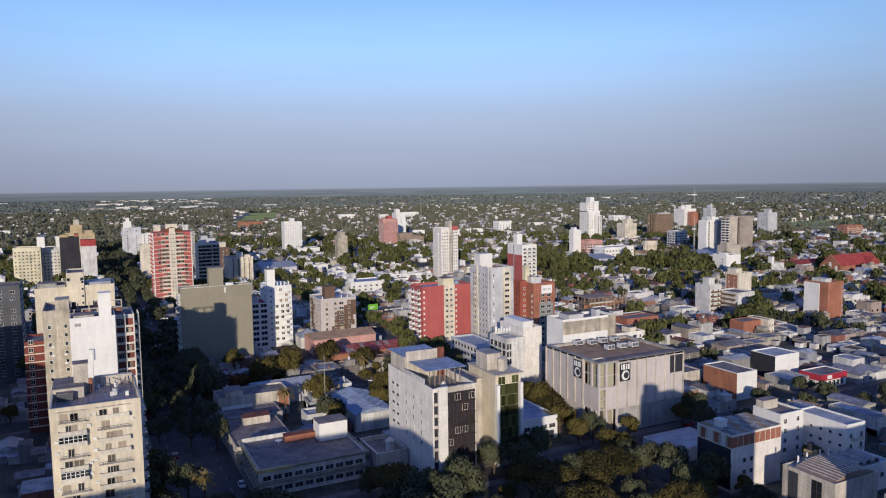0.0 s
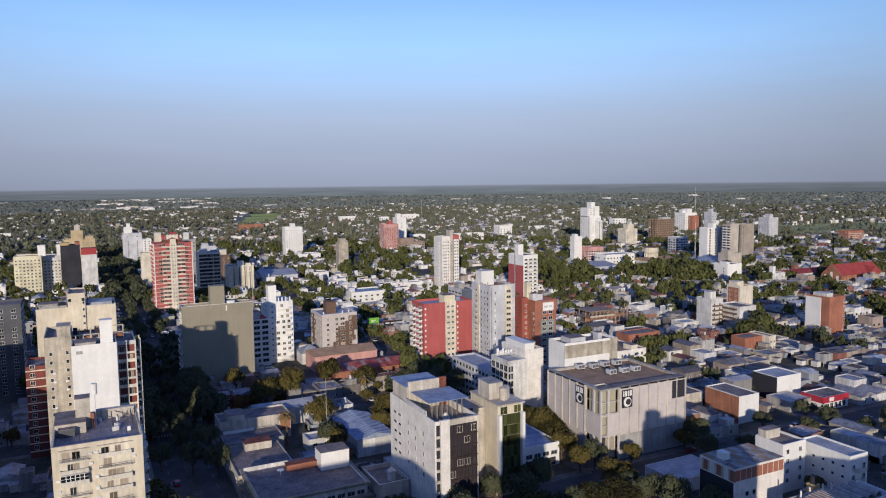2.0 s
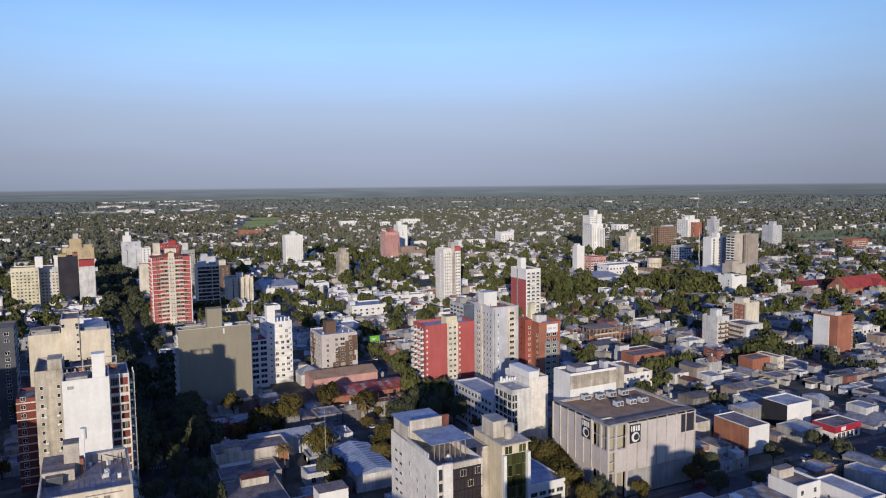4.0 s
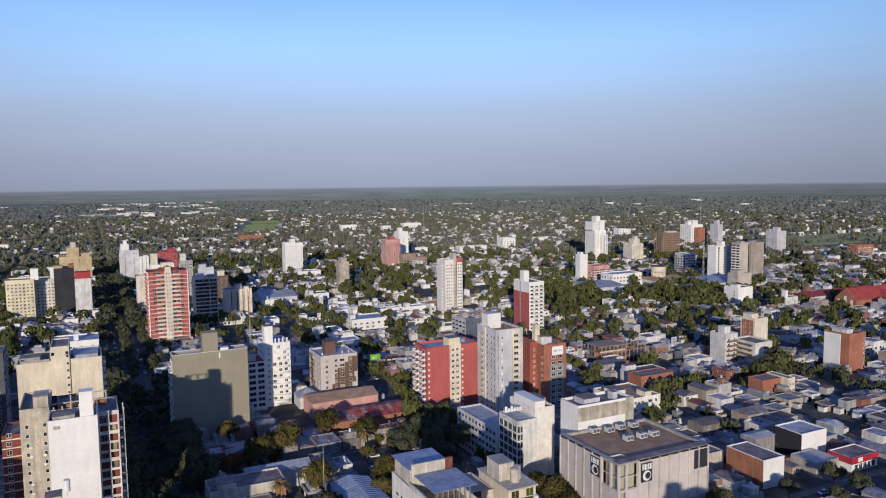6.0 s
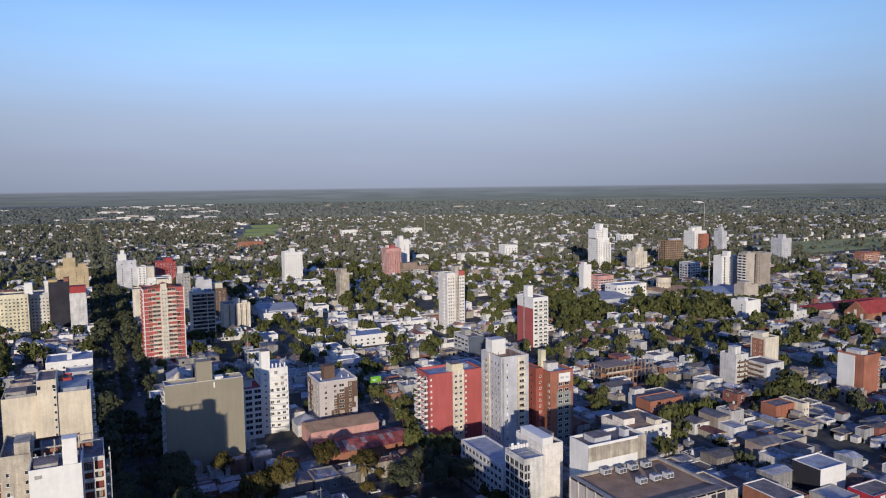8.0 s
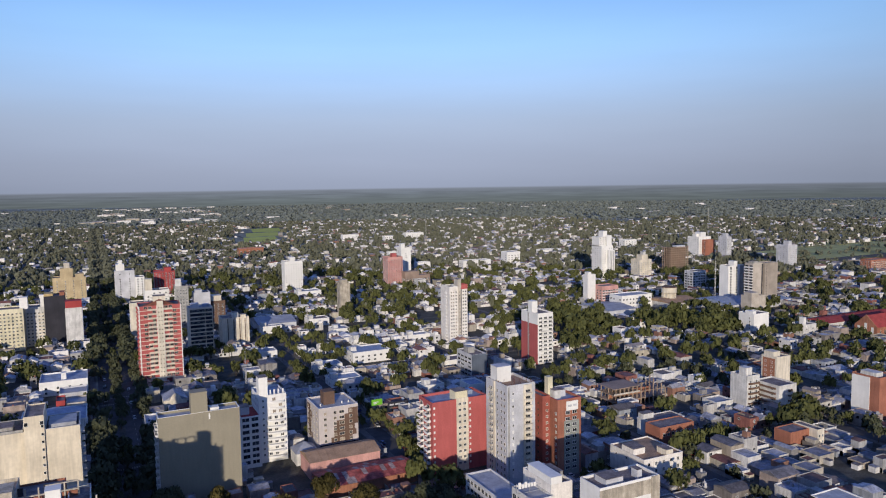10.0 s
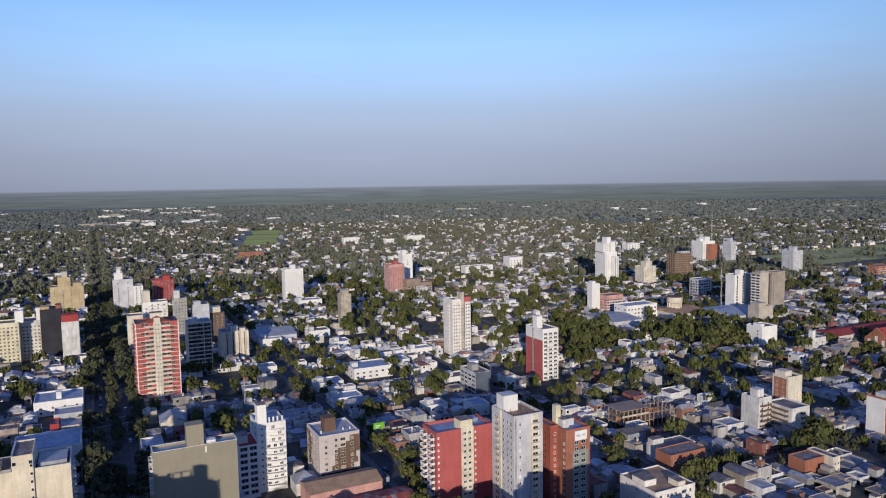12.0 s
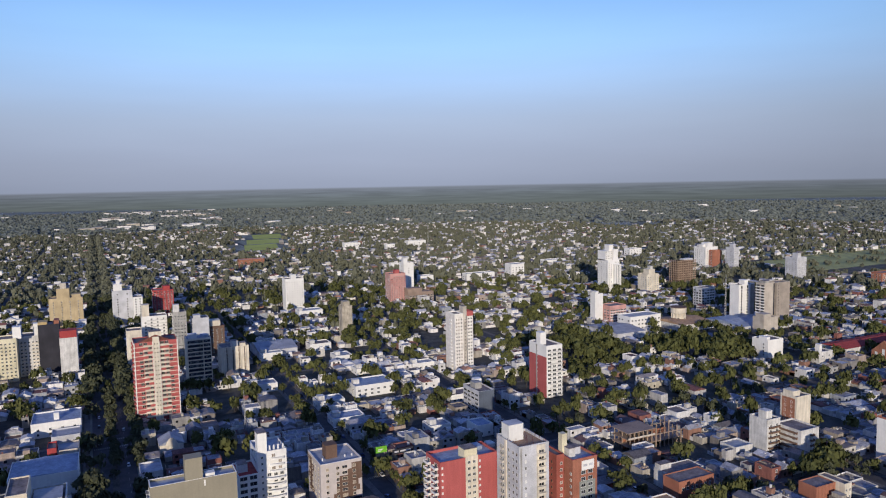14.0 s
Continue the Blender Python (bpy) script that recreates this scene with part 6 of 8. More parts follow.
balconies(TOP, (361.5, 317.0, 376.0, 334.0, 16.5), "W", [1.0], floors(2.5, 2.9, 5), 11.0, 1.0, 1.1, BROWN)
slab_tower("office_block", "white wing with brown slatted balconies", (351.0, 330.0, 361.3, 342.0, 20.5), OFFWHITE, 2, 0, rooms=[(-4, -4, 1, 1, 24.5, OFFWHITE)], balcony=(8.0, 1.2, BROWN, [0]))
slab_tower("white_shed", "low white workshop with a grey sheet roof", (334.0, 336.0, 347.0, 347.0, 6.0), OFFWHITE, 3, 1, roof=ZINC, w=1.6)
BLUE_BLOCK, _ = slab_tower("office_block", "grey-blue office block with a dark blank front", (244.8, 466.0, 256.4, 488.0, 17.0), LIGHTGREY, 0, 4, rooms=[(-3.6, -2, 1.2, 5, 20.0, GREY), (0.2, 5.2, 5.2, 10, 20.4, WHITE)], w=4.2)
part("dark_front", Shape().box(-5.8, -0.1, 0, 5.8, 0.05, 16.9), BLUE_BLOCK, (0, -11.0, 0), mats=[SLATE])
slab_tower("white_block", "white house block with a grey roof", (225.0, 432.0, 236.0, 446.0, 7.5), WHITE, 2, 2, roof=BLUEROOF)
slab_tower("office_block", "white and cyan block with a tall blank wall", deep((498.0, 678.2, 514.8, 696.2, 31.4), 8), WHITE, 0, 0, rooms=[(-4, -3, 0, 3, 34.0, WHITE)])
slab_tower("office_block", "pink and white striped office block", (516.0, 668.0, 538.0, 684.0, 19.0), PINK, 6, 3, w=2.6, band=WHITE)
slab_tower("white_hall", "wide white hall with rows of windows", (508.0, 626.0, 548.0, 646.0, 14.5), WHITE, 9, 4, 4.0, 2.0, 1.5, roof=SILVER)
slab_tower("white_block", "plain white block with a low side wing", (524.0, 473.9, 542.3, 490.0, 18.0), WHITE, 0, 2, rooms=[(-7, -5, -3, 3, 19.5, WHITE)])
slab_tower("cream_block", "pale cream low block", (545.0, 442.0, 561.1, 455.1, 12.0), OFFWHITE, 2, 2, rooms=[(-6, -5, -3, -1, 17.5, WHITE)])
# dark grey walls: the shade this tower stands in is in the colour
slab_tower("grey_block", "apartment tower with tall windows, walls darkened grey for shade", (-50.0, 378.0, -28.5, 396.0, 42.8), DARKGREY, 4, 5, w=1.8, pane=GLASS)
LOWB, _ = slab_tower("white_block", "white low hall with a pale blue sheet roof beside the avenue", (-21.5, 461.0, 9.8, 489.0, 12.0), WHITE, 0, 4, roof=BLUEROOF)
part("roof_vault", Shape().gable(-15.2, -13.4, 15.2, 13.4, 11.3, 12.6, "y"), LOWB, mats=[BLUEROOF])
slab_tower("house", "pale brown house with a grey roof beside the avenue", (-1.0, 502.0, 9.6, 517.0, 10.0), BEIGE, 0, 2, roof=ZINC)
slab_tower("white_block", "white house with a silver roof in the shade of the avenue", (38.5, 456.0, 49.5, 472.0, 6.0), OFFWHITE, 3, 1, roof=SILVER)
slab_tower("white_block", "white flat-roofed block with blue-grey roof by the avenue", (-18.0, 562.0, 10.0, 588.0, 9.5), WHITE, 4, 0, roof=BLUEROOF, rooms=[(-1.5, -6, 1.5, -2, 12.8, WHITE)])
slab_tower("house", "small white house with a flat grey roof by the avenue", (-6.0, 540.0, 9.6, 556.0, 6.5), LIGHTGREY, 2, 1, roof=ZINC)
slab_tower("red_house", "deep red low house", (-6.0, 500.0, -1.4, 512.0, 12.6), DEEPRED, 0, 1)
slab_tower("school", "orange brick school building with a grey roof", (268.0, 1440.0, 315.0, 1458.0, 16.0), OLDBRICK, 6, 2, roof=ZINC, w=2.5)
slab_tower("brick_block", "orange brick apartment block", (1010.0, 690.0, 1046.0, 706.0, 17.0), BRICK, 7, 3, w=2.0, band=CREAM)
for x, y, w, d, z in ((690, 1620, 46, 20, 18), (560, 1700, 40, 18, 14), (620, 1580, 20, 14, 16), (498, 1250, 16, 12, 12), (545, 1050, 50, 16, 11), (470, 1060, 22, 14, 12), (980, 1180, 30, 18, 16), (760, 1150, 44, 18, 10), (620, 1040, 24, 20, 22), (1100, 1040, 26, 18, 14)):
    slab_tower("white_block", "white low block among trees", (x, y, x + w, y + d, z), WHITE, 4, 2, 3.4, 2.0, 1.3, roof=SILVER, group="far white blocks")

for x, y, w, d, z, roof_ in ((231, 868, 28, 18, 9.7, SILVER), (187, 545, 30, 22, 8.8, BLUEROOF), (208, 603, 18, 14, 5.5, SILVER), (198, 704, 20, 16, 7.0, SLAB), (226, 566, 14, 12, 6.0, SILVER), (206, 652, 15, 16, 6.0, ZINC),
                             (253, 594, 20, 12, 6.0, SILVER), (241, 499, 20, 14, 6.4, SLAB), (150, 690, 19, 14, 7.0, SILVER), (122, 593, 20, 14, 6.5, ZINC), (154, 492, 21, 14, 5.6, BLUEROOF), (155, 530, 19, 14, 6.2, SILVER), (202, 450, 14, 12, 5.6, ZINC)):
    slab_tower("town_block", "low white town building with a flat pale roof", (x, y, x + w, y + d, z), WHITE, max(2, w // 5), 2, 3.0, 1.8, 1.3, roof=roof_, rooms=[(-w / 2 + 1.5, -2, -w / 2 + 6, 3, z + 2.2, OFFWHITE)], group="white town buildings")


# ---- low special buildings ----
def shed(name, label, box_, wall, roofm, rise=2.2, along="x", ribs=0):
    b = take(box_)
    x0, y0, x1, y1, z = b
    t = thing(name, (x0 + x1) / 2, (y0 + y1) / 2, label, "building")
    hx, hy = (x1 - x0) / 2, (y1 - y0) / 2
    part("wall", Shape().box(-hx, -hy, 0, hx, hy, z, floor=False), t, mats=[wall])
    part("roof", Shape().gable(-hx - 0.4, -hy - 0.4, hx + 0.4, hy + 0.4, z + 0.01, z + rise, along), t, mats=[roofm])
    if ribs:
        L = hx if along == "x" else hy
        for i in range(ribs):
            u = -L + 2 * L * (i + 0.5) / ribs
            d = stock(("shedrib", hx, hy, rise, along), lambda: (Shape().limb((0, -hy - 0.4, 0.05), (0, 0, rise + 0.05), 0.12, 0.12, 4).limb((0, hy + 0.4, 0.05), (0, 0, rise + 0.05), 0.12, 0.12, 4) if along == "x"
                                                                 else Shape().limb((-hx - 0.4, 0, 0.05), (0, 0, rise + 0.05), 0.12, 0.12, 4).limb((hx + 0.4, 0, 0.05), (0, 0, rise + 0.05), 0.12, 0.12, 4)).data("roof_rib", [roofm]))
            part("roof_rib", d, t, (u, 0, z) if along == "x" else (0, u, z))
    return t, b


VILLA, villa_box = shed("villa", "old cream house with a gabled front and dark windows", (51.0, 494.0, 64.0, 508.0, 6.0), CREAM, ZINC, 3.4, "y")
part("gable_front", Shape().face([(-3.6, -7.55, 5.4), (3.6, -7.55, 5.4), (2.4, -7.55, 8.2), (0.8, -7.55, 9.8), (-0.8, -7.55, 9.8), (-2.4, -7.55, 8.2)]).face([(-2.4, -7.2, 8.2), (-0.8, -7.2, 9.8), (0.8, -7.2, 9.8), (2.4, -7.2, 8.2), (3.6, -7.2, 5.4), (-3.6, -7.2, 5.4)]), VILLA, mats=[CREAM])
windows(VILLA, villa_box, "S", [-4.4, -1.5, 1.5, 4.4], [1.0], 1.2, 2.6, GLASS, OFFWHITE, 1)
shed("warehouse", "brown-walled warehouse with a curved grey sheet roof", (100.4, 352.0, 134.0, 369.0, 8.2), PINK, GRAVEL, 2.4, "x", 9)
HALL, _ = shed("market_hall", "long hall with a patched rusty red sheet roof", (100.0, 329.0, 143.0, 348.0, 5.2), OLDBRICK, RUST, 1.8, "x")
for i in range(20):
    for j, (ya, za, yb, zb) in enumerate(((-9.9, 5.27, -4.95, 6.17), (-4.95, 6.17, 0.0, 7.07), (4.95, 6.17, 0.0, 7.07), (9.9, 5.27, 4.95, 6.17))):
        sheet = stock(("hall_sheet", j), lambda: Shape().face([(0, ya, za), (2.12, ya, za), (2.12, yb, zb), (0, yb, zb)]).data("roof_sheet", [REDSHEET]))
        part("roof_sheet", sheet, HALL, (-21.9 + i * 2.19, 0, 0.03 + 0.015 * ((i * 3 + j) % 3)))
for i in range(7):
    part("skylight", stock("hall_sky", lambda: Shape().box(-0.7, -3.6, 5.9, 0.7, -2.4, 6.25).data("skylight", [ZINC])), HALL, (-17 + i * 5.6, 0, 0.1))
HIP = thing("pavilion", 104.5, 377.0, "low pavilion with a hipped grey-blue sheet roof", "building")
take((99.0, 371.0, 110.5, 383.0, 6))
part("wall", Shape().box(-5.4, -5.6, 0, 5.4, 5.6, 6.0, floor=False), HIP, mats=[OFFWHITE])
part("roof", Shape().tube(0, 0, 6.0, 9.6, 8.2, 0.4, n=4), HIP, (0, 0, 0), math.pi / 4, mats=[ZINC])
shed("sheet_roofed_house", "house with a faded grey-blue sheet roof", (55.0, 280.0, 79.0, 289.0, 7.0), OFFWHITE, ZINC, 2.0, "x", 10)
shed("long_shed", "shed with a ribbed blue-grey sheet roof", (81.0, 234.0, 95.0, 262.0, 6.4), OFFWHITE, BLUEROOF, 2.0, "y", 14)
shed("rail_shed", "wide railway shed with a brown sheet roof", (548.0, 596.0, 590.0, 640.0, 7.0), OFFWHITE, GRAVEL, 3.0, "x", 8)
shed("rail_shed", "long blue-grey sheet shed", (592.0, 560.0, 680.0, 612.0, 7.0), LIGHTGREY, BLUEROOF, 3.0, "x", 14)
shed("rail_shed", "long low shed with a pale roof", (470.0, 600.0, 505.0, 650.0, 6.0), LIGHTGREY, ZINC, 2.5, "x", 8)
shed("school_hall", "long cream hall with a red sheet roof", (590.0, 450.0, 690.0, 474.0, 7.5), OFFWHITE, REDTILE, 2.5, "x", 18)
shed("arched_hall", "hall with a broad curved grey roof", (150.0, 700.0, 185.0, 740.0, 7.0), LIGHTGREY, ZINC, 4.0, "x", 8)


def church():
    b = take((597.0, 412.0, 655.0, 436.0, 9.0), 3)
    t = thing("church", 626.0, 424.0, "brick church with a steep red tiled roof and pale trim", "church")
    part("nave_wall", Shape().box(-26, -9, 0, 29, 9, 9, floor=False), t, mats=[OLDBRICK])
    part("roof", Shape().gable(-26.5, -10.5, 29.5, 10.5, 9.0, 18.0, "x"), t, mats=[REDTILE])
    part("transept_wall", Shape().box(8, -13, 0, 20, 13, 9, floor=False), t, mats=[OLDBRICK])
    part("transept_roof", Shape().gable(7.5, -13.5, 20.5, 13.5, 9.02, 15.5, "y"), t, mats=[REDTILE])
    gable_ = part("gable_wall", Shape().gable(-27.2, -10.0, -26.2, 10.0, 9.0, 18.6, "x").box(-27.2, -10.0, 0, -26.2, 10.0, 9.0), t, mats=[OLDBRICK])
    for y in (-6, 0, 6):
        part("window", window_data(2.2, 5.0, FRAMEW, CREAM, 0), gable_, (-27.2, y, 6.0 + (3 if y == 0 else 0)), TURN["W"])
    for x in spread(-24, 26, 9):
        part("window", window_data(1.2, 3.0, GLASS, CREAM, 0), t, (x, -9.0, 4.6))


def water_tower():
    x, y = 565.5, 619.0
    take((x - 8, y - 8, x + 8, y + 8, 22))
    t = thing("water_tower", x, y, "round cream water tower with a stained parapet", "tower")
    part("drum", Shape().tube(0, 0, 0, 14, 7.0, 6.6, n=24).tube(0, 0, 14, 15, 6.6, 8.0, n=24).tube(0, 0, 15, 20.5, 8.0, n=24), t, mats=[CREAM])
    part("rim", Shape().tube(0, 0, 20.5, 21.2, 8.3, n=24), t, mats=[BROWN])
    for k in range(12):
        a = 2 * math.pi * k / 12
        part("buttress", stock("butt", lambda: Shape().box(-0.5, -0.5, 0, 0.5, 0.5, 14.5).data("buttress", [CREAM])), t, (7.1 * math.cos(a), 7.1 * math.sin(a), 0), a)
        if k % 2:
            part("window", window_data(1.2, 2.2, GLASS, CREAM, 0), t, (7.0 * math.cos(a + 0.26), 7.0 * math.sin(a + 0.26), 9), a + 0.26 + math.pi / 2)


def open_frame():
    b = take((286.0, 368.0, 327.0, 382.0, 12.5))
    t = thing("building_frame", 306.5, 375.0, "unfinished building of bare tan concrete columns and floors", "building")
    hx, hy = 20.5, 7.0
    part("floor_slab", Shape().box(-hx, -hy, 3.9, hx, hy, 4.3), t, mats=[TANBARE])
    part("floor_slab", Shape().box(-hx, -hy, 7.9, -1, hy, 8.3).box(-1, -hy, 7.9, hx, -hy + 0.5, 8.3).box(-1, hy - 0.5, 7.9, hx, hy, 8.3), t, mats=[TANBARE])
    part("roof_slab", Shape().box(-hx - 0.5, -hy - 0.5, 11.9, -1, hy + 0.5, 12.3), t, mats=[GREYBROWN])
    for k, x in enumerate(spread(-hx, hx, 13)):
        for y in (-hy + 0.3, 0, hy - 0.3):
            h = 12.0 if x < 0 else 8.0 + 4.2 * ((k * 7 + int(y + 9) * 3) % 5) / 4
            part("column", stock(("frcol", round(h, 1)), lambda: Shape().box(-0.25, -0.25, 0, 0.25, 0.25, h).data("column", [TANBARE])), t, (x, y, 0))
    part("balustrade", Shape().box(-hx, -hy - 0.1, 8.3, -1, -hy + 0.05, 9.2), t, mats=[BEIGE])
    part("infill_wall", Shape().box(-hx + 2, 1.0, 0, hx - 6, 1.3, 7.8), t, mats=[OLDBRICK])


def green_billboard():
    t = thing("billboard", 156.3, 415.0, "bright green advertising board on steel posts over a shop roof", "sign")
    board = part("board", Shape().box(-3.4, -0.2, 9.4, 3.4, 0.2, 12.8), t, mats=[GREENSIGN])
    for x0, z0, x1 in ((-1.8, 11.0, 1.2), (-1.8, 10.2, 0.2)):
        part("lettering_bar", Shape().box(x0, -0.26, z0, x1, -0.19, z0 + 0.4), board, mats=[WHITE])
    for x in (-2.8, 0, 2.8):
        part("post", stock("bpost", lambda: Shape().box(-0.15, 0.2, 0, 0.15, 0.5, 12.4).data("post", [DARKMETAL])), t, (x, 0, 0))
    t2 = thing("billboard", 168.5, 413.5, "dark advertising board with pale bars on a shop roof", "sign")
    board = part("board", Shape().box(-6, -0.2, 7.4, 6, 0.2, 10.2), t2, mats=[PAINTANDSHADE])
    for x0, x1 in ((-5, -2.4), (-1.6, 4.6)):
        part("lettering_bar", Shape().box(x0, -0.26, 8.4, x1, -0.19, 9.3), board, mats=[LIGHTGREY])
    for x in (-5, 5):
        part("post", stock("bpost", lambda: None), t2, (x, 0, -2.4))


def special_houses():
    b = take((268.3, 192.1, 284.1, 202.0, 5.8))
    t = building("corner_shop", "corner shop with a bright red fascia and white ground floor", "shop", b, WHITE, SLAB, 0.4)
    part("fascia", Shape().ring(-8.2, -5.2, 8.2, 5.2, 3.2, 5.8, 0.3), t, mats=[REDSIGN])
    part("sign_panel", Shape().box(-1.4, -0.06, 3.7, 1.4, 0, 5.3), t, (-3, -5.2, 0), mats=[WHITE])
    windows(t, b, "S", spread(-6.5, 6.5, 5), [1.7], 1.8, 2.2)
    b = take((262.0, 209.4, 277.2, 222.0, 11.0))
    t = building("town_house", "white house with a black blank side wall", "house", b, WHITE, SILVER, 0.5)
    part("black_side", Shape().box(-6.3, -0.08, 0.3, 6.3, 0.05, 10.7), t, on_face(b, "W", 0, 0), TURN["W"], mats=[PAINTANDSHADE])
    b = take((254.5, 197.0, 267.5, 208.5, 4.6))
    t = building("town_house", "low grey town house with a pale roof", "house", b, GREY, SILVER, 0.4)
    windows(t, b, "S", [-3.5, 0.5, 4], [2.4], 1.4, 1.4)
    b = take((225.0, 196.8, 236.0, 214.0, 11.2))
    t = building("town_house", "house with a tall white end wall and an old brick side", "house", b, WHITE, SLAB, 0.4)
    part("brick_side", Shape().box(-8.5, -0.08, 0.3, 8.5, 0.05, 10.9), t, on_face(b, "W", 0, 0), TURN["W"], mats=[OLDBRICK])
    b = take((320.0, 276.5, 333.4, 286.0, 9.0))
    t = building("brick_house", "large old brick building with pale piers", "building", b, BRICK, SLAB, 0.5)
    for u in spread(-6.5, 6.5, 5):
        part("pier", stock("bbp", lambda: Shape().box(-0.2, -0.12, 0, 0.2, 0.05, 9.3).data("pier", [OLDBRICK])), t, on_face(b, "S", u, 0))
    b = take((266.0, 308.5, 288.5, 319.0, 10.5))
    t = building("brick_house", "low red brick corner building with a flat dark roof", "building", b, BRICK, SLAB, 0.5)
    windows(t, b, "S", spread(-10, 10, 7), [6.5], 1.3, 1.5)
    b = take((333.6, 272.0, 338.6, 286.0, 9.6))
    t = building("town_house", "pale cream house end beside old brickwork", "house", b, CREAM, SLAB, 0.5)
    windows(t, b, "S", [-1.2, 1.2], floors(3, 3.2, 2), 1.0, 1.2)
    b = take((271.0, 320.5, 294.0, 331.0, 9.0))
    t = building("corner_house", "long pale house with a stepped flat roof and shaded windows", "house", b, OFFWHITE, SLAB, 0.5)
    windows(t, b, "S", spread(-10.5, 10.5, 6), [6.0], 1.5, 1.4)
    room(t, -11.0, 1.0, -4.0, 5.0, 8.5, 11.4, OFFWHITE, SLAB)
    b = take((229.5, 279.0, 252.0, 302.0, 11.0))
    t = building("corner_house", "stained cream three-storey house with a brown roof terrace", "house", b, STAINED, GRAVEL, 0.6)
    windows(t, b, "S", spread(-10.5, 10.5, 5), [5.0, 8.4], 1.2, 1.4)
    windows(t, b, "W", [-7, 0, 8], [8.2], 0.9, 1.0, GLASS, STAINED, 0)
    room(t, -10.6, -4.0, -4.0, 4.0, 10.4, 13.2, STAINED, SLAB)
    room(t, 2.0, -11.0, 6.0, -5.0, 10.4, 13.0, CREAM, SLAB)
    b = take((157.0, 160.0, 177.0, 174.0, 4.6))
    t = building("low_shop", "low white-roofed shop on the corner", "shop", b, OFFWHITE, SILVER, 0.2)
    b = take((201.0, 218.0, 228.0, 236.0, 7.5))
    t = building("low_block", "pale round-fronted low block", "building", b, BEIGE, SLAB, 0.5)
    windows(t, b, "W", spread(-8, 8, 5), [4.0], 1.6, 1.5)


church()
water_tower()
open_frame()
green_billboard()
special_houses()


def lattice_mast(x, y, h, w):
    t = thing("lattice_mast", x, y, "red and white lattice radio mast", "mast")
    s = Shape()
    for i in range(3):
        a = 2 * math.pi * i / 3
        s.limb((w * math.cos(a), w * math.sin(a), 0), (0.3 * math.cos(a), 0.3 * math.sin(a), h), 0.12, 0.08, 4)
    n = 14
    for k in range(n):
        r0, r1 = w + (0.3 - w) * k / n, w + (0.3 - w) * (k + 1) / n
        for i in range(3):
            a, c = 2 * math.pi * i / 3, 2 * math.pi * (i + 1) / 3
            s.limb((r0 * math.cos(a), r0 * math.sin(a), h * k / n), (r1 * math.cos(c), r1 * math.sin(c), h * (k + 1) / n), 0.06, 0.06, 4)
    part("lattice", s, t, mats=[METAL])
    part("antenna", Shape().tube(0, 0, h, h + 5, 0.12, n=6), t, mats=[METAL])


lattice_mast(733, 1600, 55, 2.4)
lattice_mast(1113, 1091, 78, 1.0)
lattice_mast(625, 612, 46, 1.2)
lattice_mast(101, 503, 24, 0.7)


# ---- unseen blocks added behind the square and west of the avenue, to cast long shadows into view ----
for words, wall_, b_, rooms_ in (("cream", CREAM, (-50.0, 44.0, 10.5, 60.0, 44.5), []), ("grey", GREY, (98.0, 44.0, 113.0, 60.0, 42.5), [(-7, 1, -3, 7, 46.0, GREY)]), ("tall beige", BEIGE, (40.0, 44.0, 49.5, 60.0, 46.5), []), ("white", OFFWHITE, (114.0, 44.0, 138.0, 60.0, 18.0), []),
                                ("plain", BEIGE, (-115.0, 205.0, -54.0, 225.0, 40.0), []), ("plain grey", GREY, (-175.0, 262.0, -72.0, 290.0, 45.0), []), ("long", CREAM, (-160.0, 330.0, -78.0, 350.0, 44.0), []),
                                ("pale", BEIGE, (138.5, 44.0, 183.0, 60.0, 30.0), []), ("tall white", OFFWHITE, (-165.0, 44.0, -96.0, 60.0, 58.0), []), ("beige", BEIGE, (-92.0, 44.0, -62.0, 60.0, 43.0), [])):
    slab_tower("apartment_block", words + " unseen shadow-casting block beside the square and the avenue", b_, wall_, 0, 0, rooms=rooms_)

# ---- ordinary houses ----
rng = random.Random(21)
take((102, 262, 132, 288, 0))
take((36, 184, 76, 197, 0))
for b_ in ((325, 1740, 460, 1980, 0), (365, 1980, 510, 2155, 0), (420, 2155, 560, 2365, 0)):       # open ground of the sports fields and before the lake
    take(b_)
take((1560, 1880, 1780, 2150, 0))


def free(x0, y0, x1, y1):
    return not any(x0 < t[2] and x1 > t[0] and y0 < t[3] and y1 > t[1] for t in TAKEN)


def in_park(x, y):
    return any(p[0] < x < p[2] and p[1] < y < p[3] for p in PARKS)


def lots_of(block):
    x0, y0, x1, y1 = block
    d1, d2 = rng.uniform(26, 34), rng.uniform(26, 34)
    out = []
    for ya, yb, front in ((y0, y0 + d1, "S"), (y1 - d2, y1, "N")):
        x = x0
        while x < x1 - 6:
            w = min(rng.uniform(7, 11.5), x1 - x)
            out.append((x + 0.15, ya, x + w - 0.15, yb, front))
            x += w
    half = (x1 - x0) / 2
    for xa, xb, front in ((x0, x0 + half - rng.uniform(4, 14), "W"), (x1 - half + rng.uniform(4, 14), x1, "E")):
        y = y0 + d1
        while y < y1 - d2 - 6:
            w = min(rng.uniform(7, 11), y1 - d2 - y)
            out.append((xa, y + 0.15, xb, y + w - 0.15, front))
            y += w
    return out


